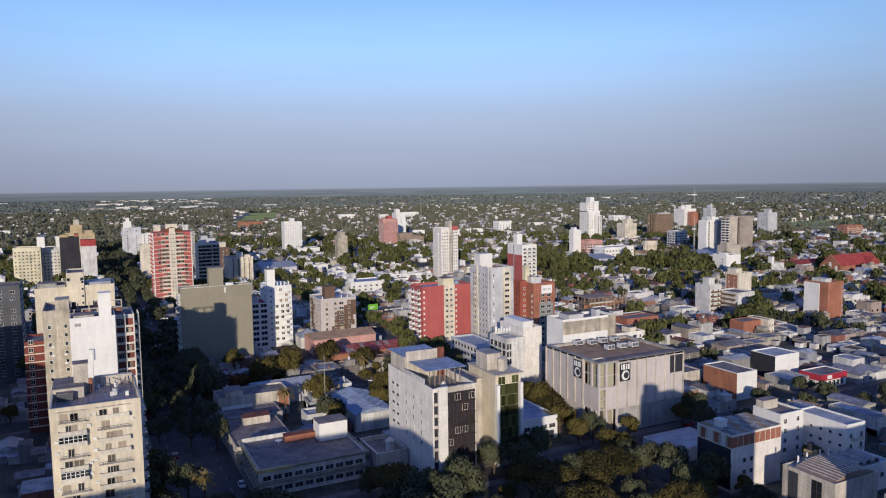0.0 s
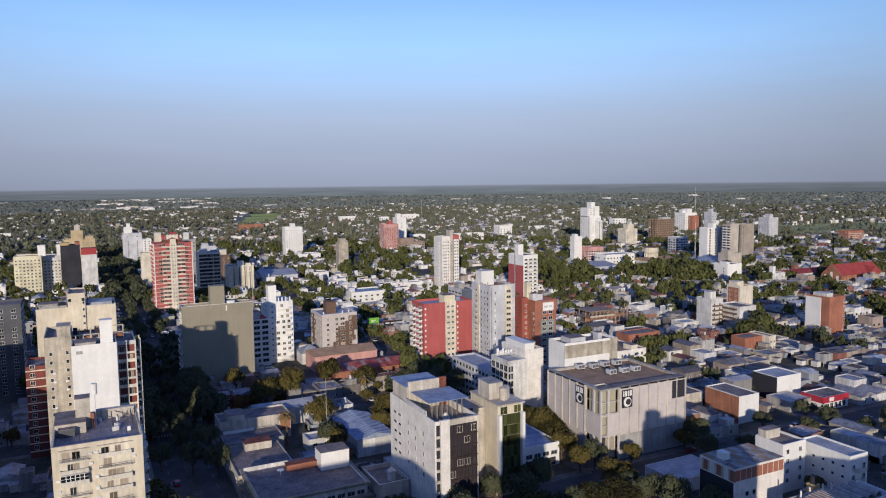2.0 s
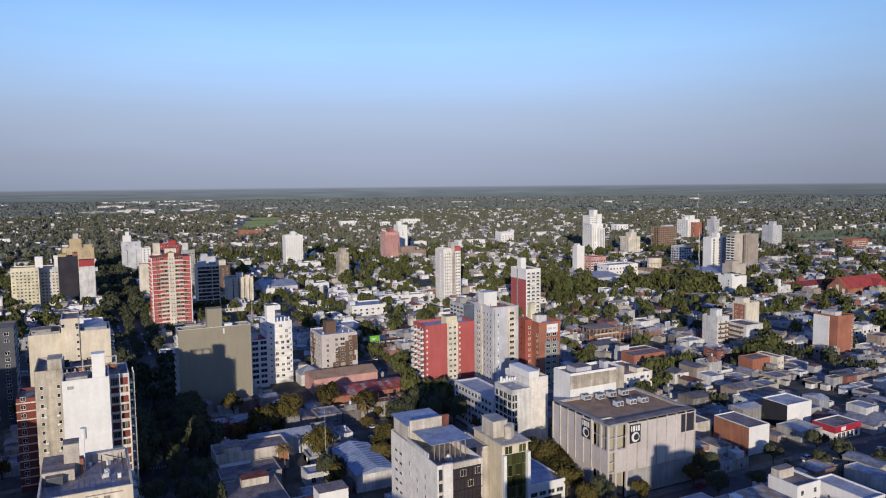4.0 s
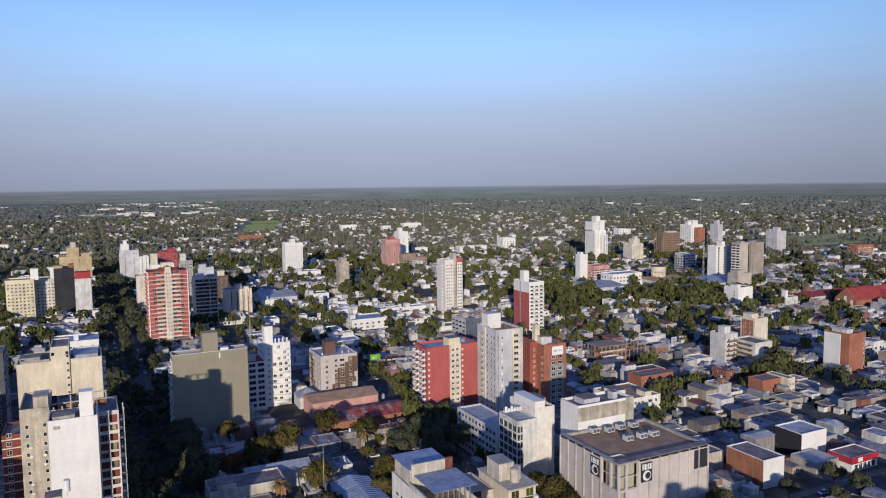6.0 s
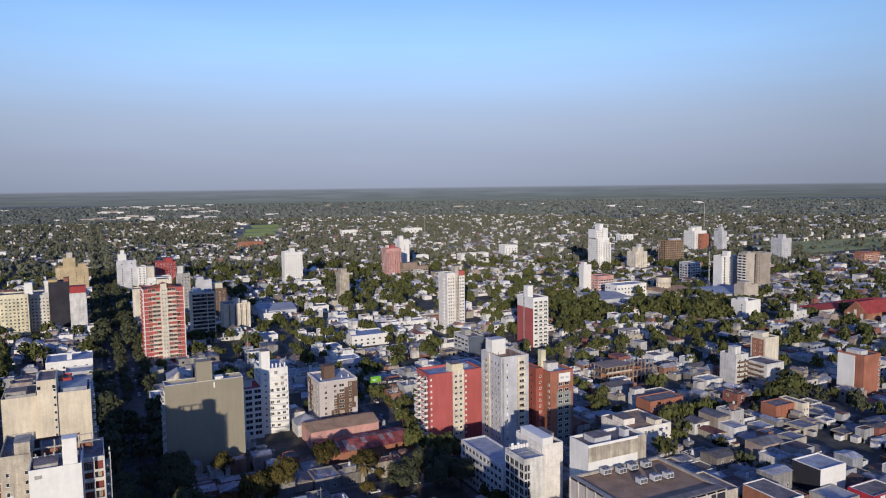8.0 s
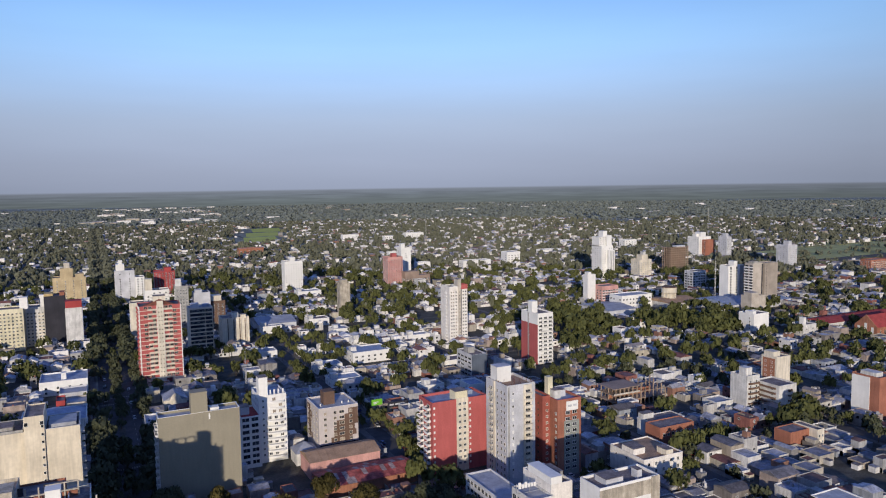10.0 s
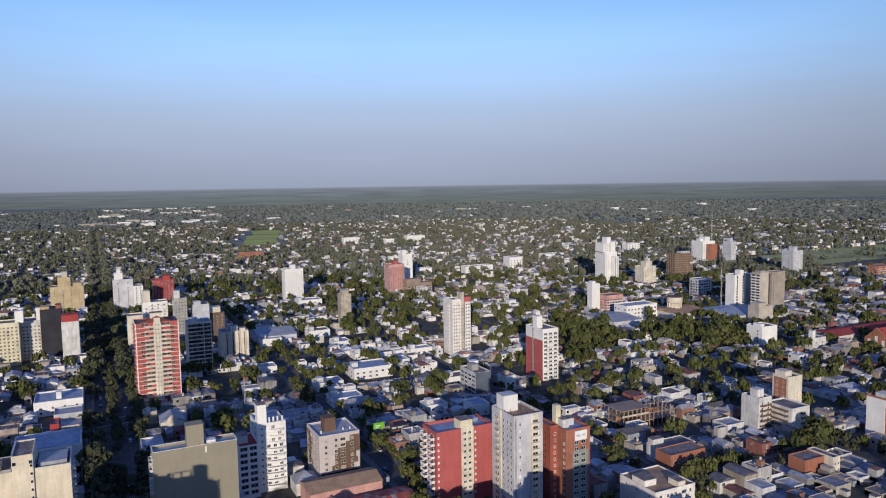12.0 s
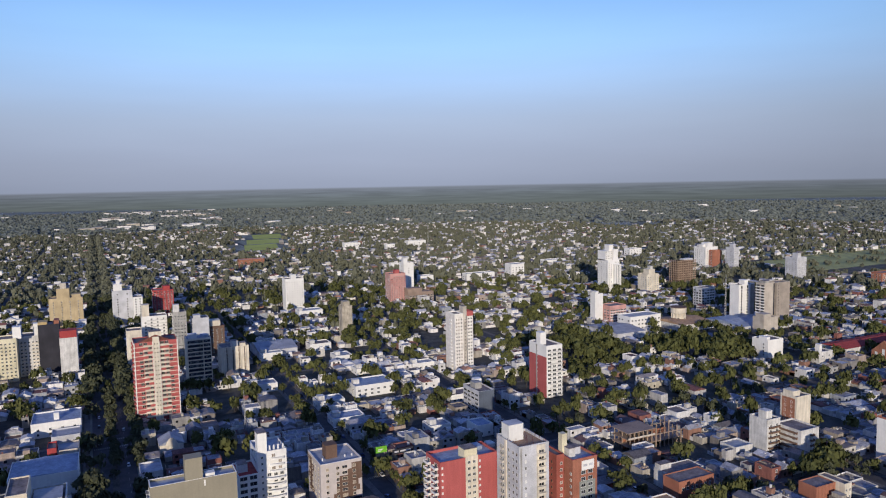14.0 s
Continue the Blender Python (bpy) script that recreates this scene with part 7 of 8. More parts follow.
def volumes_of(lot, dist):
    """The built parts of a plot: rooms of several heights behind one another, with small courts between."""
    x0, y0, x1, y1, f = lot
    d, wide = ((y1 - y0), (x1 - x0)) if f in "SN" else ((x1 - x0), (y1 - y0))

    def place(p, q, j, k):
        if f == "S":
            return [x0 + wide * j, y0 + p, x0 + wide * k, y0 + q]
        if f == "N":
            return [x0 + wide * j, y1 - q, x0 + wide * k, y1 - p]
        if f == "W":
            return [x0 + p, y0 + wide * j, x0 + q, y0 + wide * k]
        return [x1 - q, y0 + wide * j, x1 - p, y0 + wide * k]
    vols, p, r = [], rng.choice((0, 0, 0, 0, 3.0)), rng.random()
    top = rng.uniform(3.4, 4.6) if r < 0.52 else rng.uniform(6.0, 7.4) if r < 0.91 else rng.uniform(8.8, 10.2)
    while p < d - 3:
        q = min(d, p + rng.uniform(5, 11 if vols else 14))
        if not vols:
            vols.append(place(p, q, 0, 1) + [top])
        else:
            k = rng.uniform(0.6, 1.0)
            j = 0 if rng.random() < 0.5 else 1 - k
            vols.append(place(p + 0.02, q, j, j + k) + [rng.uniform(2.7, 3.9) if rng.random() < 0.75 else rng.uniform(5.6, 6.8)])
        p = q + (rng.uniform(1.5, 4) if rng.random() < 0.28 else 0)
        if len(vols) > 3 or (dist > 900 and len(vols) > 1) or (dist > 1600):
            break
    return vols


LOTS, YARDS = [], []
for blk in BLOCKS:
    cx, cy = (blk[0] + blk[2]) / 2, (blk[1] + blk[3]) / 2
    dist = math.hypot(cx, cy)
    if dist > 2750 or (cy < 175 and cx < 155) or (1060 < cx < 1500 and 820 < cy < 1000):
        continue
    fade = 0.03 if dist < 700 else 0.08 if dist < 1300 else 0.12 if dist < 2100 else 0.2
    if dist > 2000:
        fade += 0.3 * max(0.0, noise.noise((cx / 500, cy / 500, 3.0)))
    for lot in lots_of(blk):
        mx, my = (lot[0] + lot[2]) / 2, (lot[1] + lot[3]) / 2
        if in_park(mx, my):
            continue
        leafy = dist > 560 and noise.noise((mx / 130, my / 130, 2.0)) > (0.06 if dist < 1000 else 0.04) - (0.08 if mx > 0.9 * my and dist > 700 else 0.0)
        if not in_view(mx, my, 2) or rng.random() < (0.62 if leafy else fade):
            YARDS.append((mx, my))
            continue
        vols = [v for v in volumes_of(lot, dist) if free(*v[:4])]
        if vols:
            LOTS.append((math.hypot(mx - 10, my - 20), vols, lot[4]))
        else:
            YARDS.append((mx, my)) if free(mx - 2, my - 2, mx + 2, my + 2) else None
        if rng.random() < (0.4 if dist < 560 else 0.5):
            q = vols[0] if vols else lot
            bx, by = {"S": (mx, lot[3] - 3), "N": (mx, lot[1] + 3), "W": (lot[2] - 3, my), "E": (lot[0] + 3, my)}[lot[4]]
            YARDS.append((bx, by))
LOTS.sort(key=lambda q: q[0])
NEAR_LOTS, FAR_LOTS = LOTS[:190], LOTS[190:]

HOUSE_WORDS = ["plain low town house with a flat roof and parapet", "small rendered house with a sheet metal roof", "two-storey town house with a flat roof and street windows",
               "low patched house with a rooftop water tank", "old town house with weathered walls and a back wing"]


def house(vols, front, k):
    r = random.Random(k)
    v = vols[0]
    cx, cy = (v[0] + v[2]) / 2, (v[1] + v[3]) / 2
    gable = r.random() < 0.28
    tank = r.random() < 0.45
    t = thing("house", cx, cy, HOUSE_WORDS[1 if gable else 3 if tank else 2 if v[4] > 6 else 4 if len(vols) > 1 else 0], "house", "town houses")
    for i, q in enumerate(vols):
        x0, y0, x1, y1, z = q[0] - cx, q[1] - cy, q[2] - cx, q[3] - cy, q[4]
        nm = "wall" if i == 0 else "back_wing"
        if gable and i == 0:
            part(nm, Shape().box(x0, y0, 0.1, x1, y1, z, floor=False), t, mats=[HOUSE])
            part("roof", Shape().gable(x0 - 0.3, y0 - 0.3, x1 + 0.3, y1 + 0.3, z + 0.01, z + r.uniform(0.8, 2.0), "y" if front in "SN" else "x"), t, mats=[HOUSEROOF])
        elif i == 0:
            part(nm, Shape().ring(x0, y0, x1, y1, 0.1, z + r.uniform(0.2, 0.9), 0.22), t, mats=[HOUSE])
            part("roof", Shape().box(x0 + 0.22, y0 + 0.22, z - 0.25, x1 - 0.22, y1 - 0.22, z), t, mats=[HOUSEROOF])
        else:
            sh = Shape()
            if (k + i) % 3 == 0:
                sh.box(x0, y0, 0.1, x1, y1, z, 0, floor=False).gable(x0 - 0.2, y0 - 0.2, x1 + 0.2, y1 + 0.2, z + 0.01, z + 0.9, "y" if front in "SN" else "x", 1)
            else:
                sh.ring(x0, y0, x1, y1, 0.1, z + 0.35, 0.2).box(x0 + 0.2, y0 + 0.2, z - 0.2, x1 - 0.2, y1 - 0.2, z, 1)
            part(nm, sh, t, mats=[HOUSE, HOUSEROOF])
    hx, hy, z = (v[2] - v[0]) / 2, (v[3] - v[1]) / 2, v[4]
    if not gable and r.random() < 0.4:
        w, d = r.uniform(2.4, min(5, 1.6 * hx)), r.uniform(2.4, min(6, 1.6 * hy))
        x, y = r.uniform(-hx + 0.4, hx - w - 0.4), r.uniform(-hy + 0.4, hy - d - 0.4)
        part("upper_room", Shape().box(x, y, z, x + w, y + d, z + 2.6, 0, floor=False).box(x - 0.1, y - 0.1, z + 2.6, x + w + 0.1, y + d + 0.1, z + 2.75, 0), t, mats=[HOUSE])
        if tank:
            part("water_tank", stock("tk", lambda: Shape().tube(0, 0, 0, 1.3, 0.55, n=10).tube(0, 0, 1.3, 1.5, 0.55, 0.25, n=10).data("water_tank", [TANKS])), t, (x + w / 2, y + d / 2, z + 2.75))
    elif tank and not gable:
        part("water_tank", stock("tk2", lambda: Shape().box(-0.5, -0.5, 0, 0.5, 0.5, 0.8).tube(0, 0, 0.8, 2.1, 0.55, n=10).tube(0, 0, 2.1, 2.3, 0.55, 0.25, n=10).data("water_tank", [TANKS])), t, (r.uniform(-hx + 1, hx - 1), r.uniform(-hy + 1, hy - 1), z))
    if not gable:                                                   # ledges, low walls and boxes on the roof
        s = Shape()
        for q in range(r.choice((2, 3, 4, 5))):
            x, y, w = r.uniform(-hx + 0.4, hx - 1.8), r.uniform(-hy + 0.4, hy - 1.8), r.uniform(0.4, 1.3)
            if r.random() < 0.35:
                s.box(x, y, z, x + 0.16, min(hy - 0.3, y + r.uniform(2, 6)), z + r.uniform(0.4, 1.1))
            elif r.random() < 0.4:
                s.tube(x, y, z, z + r.uniform(1.5, 4.0), 0.05, n=5)
            else:
                s.box(x, y, z, x + w, y + w * r.uniform(0.6, 1.4), z + r.uniform(0.5, 1.4))
        tagged(part("roof_clutter", s, t, mats=[HOUSE]), kind="stuff")
    if r.random() < 0.75:
        s, last = Shape(), vols[-1]
        x0, y0, x1, y1 = last[0] - cx, last[1] - cy, last[2] - cx, last[3] - cy
        out = {"S": (0, 1), "N": (0, -1), "W": (1, 0), "E": (-1, 0)}[front]
        w, d, h = r.uniform(2.2, 4.0), r.uniform(2.0, 3.6), r.uniform(2.2, 2.9)
        ax, ay = (r.uniform(x0, x1 - w), y1 + 0.1 if out[1] > 0 else y0 - d - 0.1) if out[1] else (x1 + 0.1 if out[0] > 0 else x0 - d - 0.1, r.uniform(y0, max(y0 + 0.1, y1 - w)))
        bx, by = (ax + w, ay + d) if out[1] else (ax + d, ay + w)
        s.box(ax, ay, 0.1, bx, by, h, 0, floor=False)
        s.box(ax - 0.2, ay - 0.2, h, bx + 0.2, by + 0.2, h + 0.12, 1)
        s.box(x0, y0 - 0.1, 0.1, x0 + 0.18, y1 + (5 if out[1] > 0 else 0), 2.3, 0, floor=False)
        part("lean_to", s, t, mats=[HOUSE, HOUSEROOF])
    b = (v[0], v[1], v[2], v[3], z)
    n = max(1, int(hx * 2 / 4.2))
    storeys = [1.7] if z < 5.5 else [1.7, 4.8]
    for zz in storeys:
        for u in spread(-hx, hx, n):
            if r.random() < 0.5:
                part("window", window_data(*r.choice(((1.4, 1.3), (1.8, 1.4), (1.0, 1.5))), r.choice((GLASS, GLASS, SHUTTER))), t, on_face(b, "S", u, zz))
        if r.random() < 0.4:
            part("window", window_data(1.2, 1.2), t, on_face(b, "W", r.uniform(-hy + 1.5, hy - 1.5), zz), TURN["W"])


for k, (_, vols, front) in enumerate(NEAR_LOTS):
    house(vols, front, k)

near_walls, outer_walls, near_roofs, outer_roofs, panes = Shape(), Shape(), Shape(), Shape(), Shape()
for dist, vols, front in FAR_LOTS:
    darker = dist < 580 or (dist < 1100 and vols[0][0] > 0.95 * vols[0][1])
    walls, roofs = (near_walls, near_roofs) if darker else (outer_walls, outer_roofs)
    for i, (x0, y0, x1, y1, z) in enumerate(vols):
        r = rng.random()
        if r < 0.32:
            walls.box(x0, y0, 0, x1, y1, z, floor=False)
            roofs.gable(x0 - 0.3, y0 - 0.3, x1 + 0.3, y1 + 0.3, z + 0.02, z + rng.uniform(0.9, 2.4), "y" if front in "SN" else "x")
        elif dist < 800:
            walls.ring(x0, y0, x1, y1, 0, z + rng.uniform(0.2, 0.8), 0.25)
            roofs.face([(x0 + 0.2, y0 + 0.2, z), (x1 - 0.2, y0 + 0.2, z), (x1 - 0.2, y1 - 0.2, z), (x0 + 0.2, y1 - 0.2, z)])
        else:
            walls.box(x0, y0, 0, x1, y1, z, floor=False)
            roofs.box(x0 - 0.1, y0 - 0.1, z + 0.02, x1 + 0.1, y1 + 0.1, z + 0.15, floor=False)
        if rng.random() < 0.3 and dist < 1300:
            a, c = x0 + (x1 - x0) * rng.uniform(0.1, 0.5), y0 + (y1 - y0) * rng.uniform(0.1, 0.5)
            walls.box(a, c, z, a + rng.uniform(2, 4), c + rng.uniform(2, 4), z + 2.6, floor=True)
        if dist < 900 and rng.random() < 0.75:                      # party walls and lean-tos in the yards
            yy = y1 + rng.uniform(0.3, 3.5)
            walls.box(x0, y1, 0, x0 + 0.2, yy + 4, rng.uniform(1.9, 2.8), floor=False)
            if rng.random() < 0.5 and free(x0, y1, x0 + 5, yy + 3):
                a, c = x0 + rng.uniform(0.3, 2), yy
                w_, d_, h_ = rng.uniform(2, 4.5), rng.uniform(2, 3.5), rng.uniform(2.1, 2.9)
                walls.box(a, c, 0, a + w_, c + d_, h_, floor=False)
                roofs.face([(a - 0.2, c - 0.3, h_ + 0.05), (a + w_ + 0.2, c - 0.3, h_ + 0.05), (a + w_ + 0.2, c + d_ + 0.2, h_ + 0.5), (a - 0.2, c + d_ + 0.2, h_ + 0.5)])
        if dist < 1000 and rng.random() < 0.6:                      # tanks, flues and roof ledges
            for q in range(rng.choice((1, 2, 3))):
                a, c, w_ = rng.uniform(x0 + 0.3, x1 - 1.3), rng.uniform(y0 + 0.3, y1 - 1.3), rng.uniform(0.5, 1.2)
                walls.box(a, c, z, a + w_, c + rng.choice((w_, 2.2 * w_)), z + rng.uniform(0.6, 1.7))
        if dist < 1000 and i == 0:
            for zz in ([1.2] if z < 5.5 else [1.2, 4.2]):
                for q in range(max(1, int((x1 - x0) / 4))):
                    xx = x0 + 1 + q * 4 + rng.uniform(0, 1)
                    if xx + 1.6 < x1 and rng.random() < 0.7:
                        panes.box(xx, y0 - 0.06, zz, xx + 1.5, y0 + 0.02, zz + 1.4)
                if rng.random() < 0.6:
                    yy = rng.uniform(y0 + 0.5, y1 - 2)
                    panes.box(x0 - 0.06, yy, zz, x0 + 0.02, yy + 1.4, zz + 1.3)
r = random.Random(77)
walls, roofs = outer_walls, outer_roofs
for q in range(420):       # pale sheds and flats in the far suburbs
    a, d = radians(r.choice((r.uniform(-6, 9), r.uniform(-6, 9), r.uniform(-6, 60)))), r.uniform(2900, 4900)
    x, y = d * math.sin(a), d * math.cos(a)
    if noise.noise((x / 350, y / 350, 9.0)) < 0.12:
        continue
    w, h = r.uniform(14, 55), r.uniform(6, 13)
    walls.box(x, y, 0, x + w, y + 20, h, floor=False)
    roofs.box(x - 0.2, y - 0.2, h, x + w + 0.2, y + 20.2, h + 0.5, floor=False)
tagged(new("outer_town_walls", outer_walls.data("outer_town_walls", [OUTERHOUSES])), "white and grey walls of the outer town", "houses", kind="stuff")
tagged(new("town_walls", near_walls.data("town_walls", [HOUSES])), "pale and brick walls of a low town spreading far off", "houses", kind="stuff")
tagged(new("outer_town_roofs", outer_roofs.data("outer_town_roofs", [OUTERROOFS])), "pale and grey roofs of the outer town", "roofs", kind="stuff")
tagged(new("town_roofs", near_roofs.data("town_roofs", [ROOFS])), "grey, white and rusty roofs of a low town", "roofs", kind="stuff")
tagged(new("town_windows", panes.data("town_windows", [GLASS])), "small dark windows of low town houses", "windows", kind="stuff")


# ---- trees ----
def leaf_quads(seed, lobes, n, size, flat=0.75):
    """Leaf clumps on the shells of the lobes: corners of n small tilted quads of a crown of radius 1, base of the crown at z = 0."""
    g = np.random.RandomState(seed)
    ang, rad = g.uniform(0, 2 * np.pi, lobes), np.sqrt(g.uniform(0.05, 1, lobes)) * 0.66
    cz = g.uniform(0.25, 0.95, lobes) * (1.15 - rad * 0.8)
    cen = np.stack([rad * np.cos(ang), rad * np.sin(ang), cz * flat + 0.12], 1)
    lr = g.uniform(0.26, 0.46, lobes)
    which = g.choice(lobes, n, p=lr ** 2 / (lr ** 2).sum())
    nor = g.normal(size=(n, 3))
    nor[:, 2] = np.abs(nor[:, 2]) * 0.9 - 0.25
    nor /= np.linalg.norm(nor, axis=1)[:, None]
    pos = cen[which] + nor * (lr[which] * g.uniform(0.72, 1.06, n))[:, None] * np.array([1, 1, 0.8])
    tilt = nor + g.normal(size=(n, 3)) * 0.32
    tilt /= np.linalg.norm(tilt, axis=1)[:, None]
    a = np.cross(tilt, g.normal(size=(n, 3)))
    a /= np.linalg.norm(a, axis=1)[:, None]
    b = np.cross(tilt, a)
    s = (size * g.uniform(0.6, 1.3, n))[:, None]
    return np.stack([pos - a * s - b * s * 0.7, pos + a * s - b * s * 0.5, pos + a * s * 0.8 + b * s * 0.7, pos - a * s * 0.9 + b * s * 0.6], 1), cen


def quads_mesh(name, q, m):
    v = q.reshape(-1, 3)
    me = bpy.data.meshes.new(name)
    n = len(v) // 4
    me.vertices.add(len(v))
    me.vertices.foreach_set("co", v.astype(np.float32).ravel())
    me.loops.add(len(v))
    me.loops.foreach_set("vertex_index", np.arange(len(v), dtype=np.int32))
    me.polygons.add(n)
    me.polygons.foreach_set("loop_start", np.arange(0, len(v), 4, dtype=np.int32))
    me.update(calc_edges=True)
    me.validate()
    me.materials.append(m)
    return me


def tree_kind(seed, radius, height, trunk_h, n, leaf_m, mat_, label, category="tree"):
    q, cen = leaf_quads(seed, 15, n, leaf_m / radius)
    q = q * np.array([radius, radius, (height - trunk_h) / 0.95]) + np.array([0, 0, trunk_h])
    cen = cen * np.array([radius, radius, (height - trunk_h) / 0.95]) + np.array([0, 0, trunk_h])
    s = Shape().tube(0, 0, 0, trunk_h + 0.8, 0.32, 0.2, n=8)
    for c in cen[:9]:
        s.limb((0, 0, trunk_h * 0.75 + 0.4), tuple(c), 0.17, 0.05, 5)
    t = thing("tree", 0, 0, label, category, "city trees")
    part("trunk", s, t, mats=[TRUNK])
    part("crown", quads_mesh("crown", q, mat_), t)
    return t


def palm(x, y, h, k):
    g = random.Random(k)
    t = thing("palm_tree", x, y, "tall palm with a ragged crown of drooping fronds", "palm")
    s = Shape()
    for i in range(6):
        s.tube(0.15 * math.sin(i), 0, h * i / 6, h * (i + 1) / 6, 0.34 - 0.02 * i, 0.32 - 0.02 * i, n=8)
    part("trunk", s, t, mats=[TRUNK])
    f = Shape()
    for i in range(64):
        a, up = g.uniform(0, 2 * math.pi), g.uniform(-0.7, 1.2)
        L = g.uniform(2.8, 4.0)
        prev = Vector((0, 0, h))
        side = Vector((-math.sin(a), math.cos(a), 0)) * 0.32
        for j in range(4):
            q = (j + 1) / 4
            p = Vector((math.cos(a) * L * q, math.sin(a) * L * q, h + L * (up * q - 1.0 * q * q * (0.5 + 0.4 * up))))
            f.face([prev - side, prev + side, p + side * (1 - q * 0.7), p - side * (1 - q * 0.7)])
            prev = p
    part("fronds", f, t, mats=[PALMLEAF])


KINDS = [tree_kind(1, 5.6, 10.5, 2.8, 2600, 0.26, LEAF, "broad green street tree with a spreading uneven crown"),
         tree_kind(2, 4.4, 9.0, 2.4, 2000, 0.25, LEAF, "rounded green tree with dense dark leaves"),
         tree_kind(3, 6.6, 11.5, 3.0, 3200, 0.27, LEAF, "wide olive green tree with a flat open crown"),
         tree_kind(4, 3.4, 10.0, 2.2, 1700, 0.23, LEAF, "tall narrow green tree with a ragged crown"),
         tree_kind(5, 5.0, 9.0, 2.6, 2000, 0.25, REDLEAF, "tree with sparse reddish brown leaves"),
         tree_kind(6, 5.8, 11.5, 3.4, 2600, 0.27, SHADELEAF, "avenue tree with a dense crown, leaves toned for shade"),
         tree_kind(7, 10.5, 12.5, 3.6, 6500, 0.27, LEAF, "huge spreading olive tree of the square")]
FIRST_USED = set()

spots = []          # x, y, scale, kind
PLACED = {(71.9, 178.5), (34.7, 198), (31, 194), (37, 215), (66, 181)}


def spot(x, y, s, k=None):
    if free(x - 2, y - 2, x + 2, y + 2):
        spots.append((x, y, s, rng.choice((0, 0, 1, 1, 2, 3)) if k is None else k))


for y in np.arange(150, 2600, 8.0):            # both sides of the avenue and its middle strip
    for dx in (-12.8, -8.6, 8.6, 12.8):
        gap = 465 < y < 625                     # here the two roadways lie open
        if rng.random() < (0.85 if abs(dx) > 10 else 0.2 if gap else 0.5) * (1.0 if y < 900 or dx > 0 else 0.45):
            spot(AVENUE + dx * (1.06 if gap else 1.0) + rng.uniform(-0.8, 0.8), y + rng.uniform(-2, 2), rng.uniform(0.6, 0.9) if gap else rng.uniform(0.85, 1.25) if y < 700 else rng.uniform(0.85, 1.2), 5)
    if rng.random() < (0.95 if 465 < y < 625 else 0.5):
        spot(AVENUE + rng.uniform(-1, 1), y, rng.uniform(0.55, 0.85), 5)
for x in XS:                                    # street trees
    if x == AVENUE:
        continue
    for y in np.arange(100, 2700, 11.0):
        d = math.hypot(x, y)
        if in_view(x, y, 1) and d < 2700:
            for dx in (-6.4, 6.4):
                if rng.random() < (0.58 if x > 0.7 * y and d < 620 else 0.42 if d < 600 else 0.5 if d < 1300 else 0.34):
                    spot(x + dx, y + rng.uniform(-3, 3), rng.uniform(0.55, 1.0), 5 if x > 0.7 * y and d < 620 and rng.random() < 0.6 else None)
for y in YS:
    for x in np.arange(-180, 3000, 11.0):
        d = math.hypot(x, y)
        if in_view(x, y, 1) and d < 2700 and y > 100:
            for dy in (-6.4, 6.4):
                if rng.random() < (0.58 if x > 0.7 * y and d < 620 else 0.42 if d < 600 else 0.5 if d < 1300 else 0.34):
                    spot(x + rng.uniform(-3, 3), y + dy, rng.uniform(0.55, 1.0), 5 if x > 0.7 * y and d < 620 and rng.random() < 0.6 else None)
for x, y in YARDS:
    far = math.hypot(x, y)
    for q in range(1):
        if rng.random() < (0.5 if far < 520 else 0.9 if far < 1000 else 0.8):
            spot(x + rng.uniform(-3, 3), y + rng.uniform(-3, 3), rng.uniform(0.85, 1.4) if 380 < far < 1200 else rng.uniform(0.75, 1.3))
for p in PARKS:
    for q in range(48):
        x, y = rng.uniform(p[0], p[2]), rng.uniform(p[1], p[3])
        spot(x, y, rng.uniform(0.9, 1.7), rng.choice((0, 2, 2, 1)))
for q in range(64):                             # the shaded square in front
    x, y = rng.uniform(66, 150), rng.uniform(92, 166)
    spot(x, y, rng.uniform(0.95, 1.25) if x < 86 and y > 138 else rng.uniform(0.5, 0.8), 5)
for x, y, s, k in ((127.3, 157, 1.05, 6), (106, 156, 1.0, 6), (96.5, 158.5, 0.75, 1), (110.9, 141, 0.9, 6), (133.5, 133, 0.8, 6), (71.9, 178.5, 0.85, 6), (66, 181, 0.55, 5), (37, 215, 0.5, 5), (98, 183, 0.8, 0), (90, 176, 0.9, 5), (104, 178, 0.9, 5),
                   (112, 176, 1.0, 5), (119, 180, 1.0, 5), (14.6, 200, 0.9, 1), (21.7, 205, 0.9, 5), (146, 150, 1.0, 5), (150, 140, 1.0, 5)):
    spots.append((x, y, s, k))
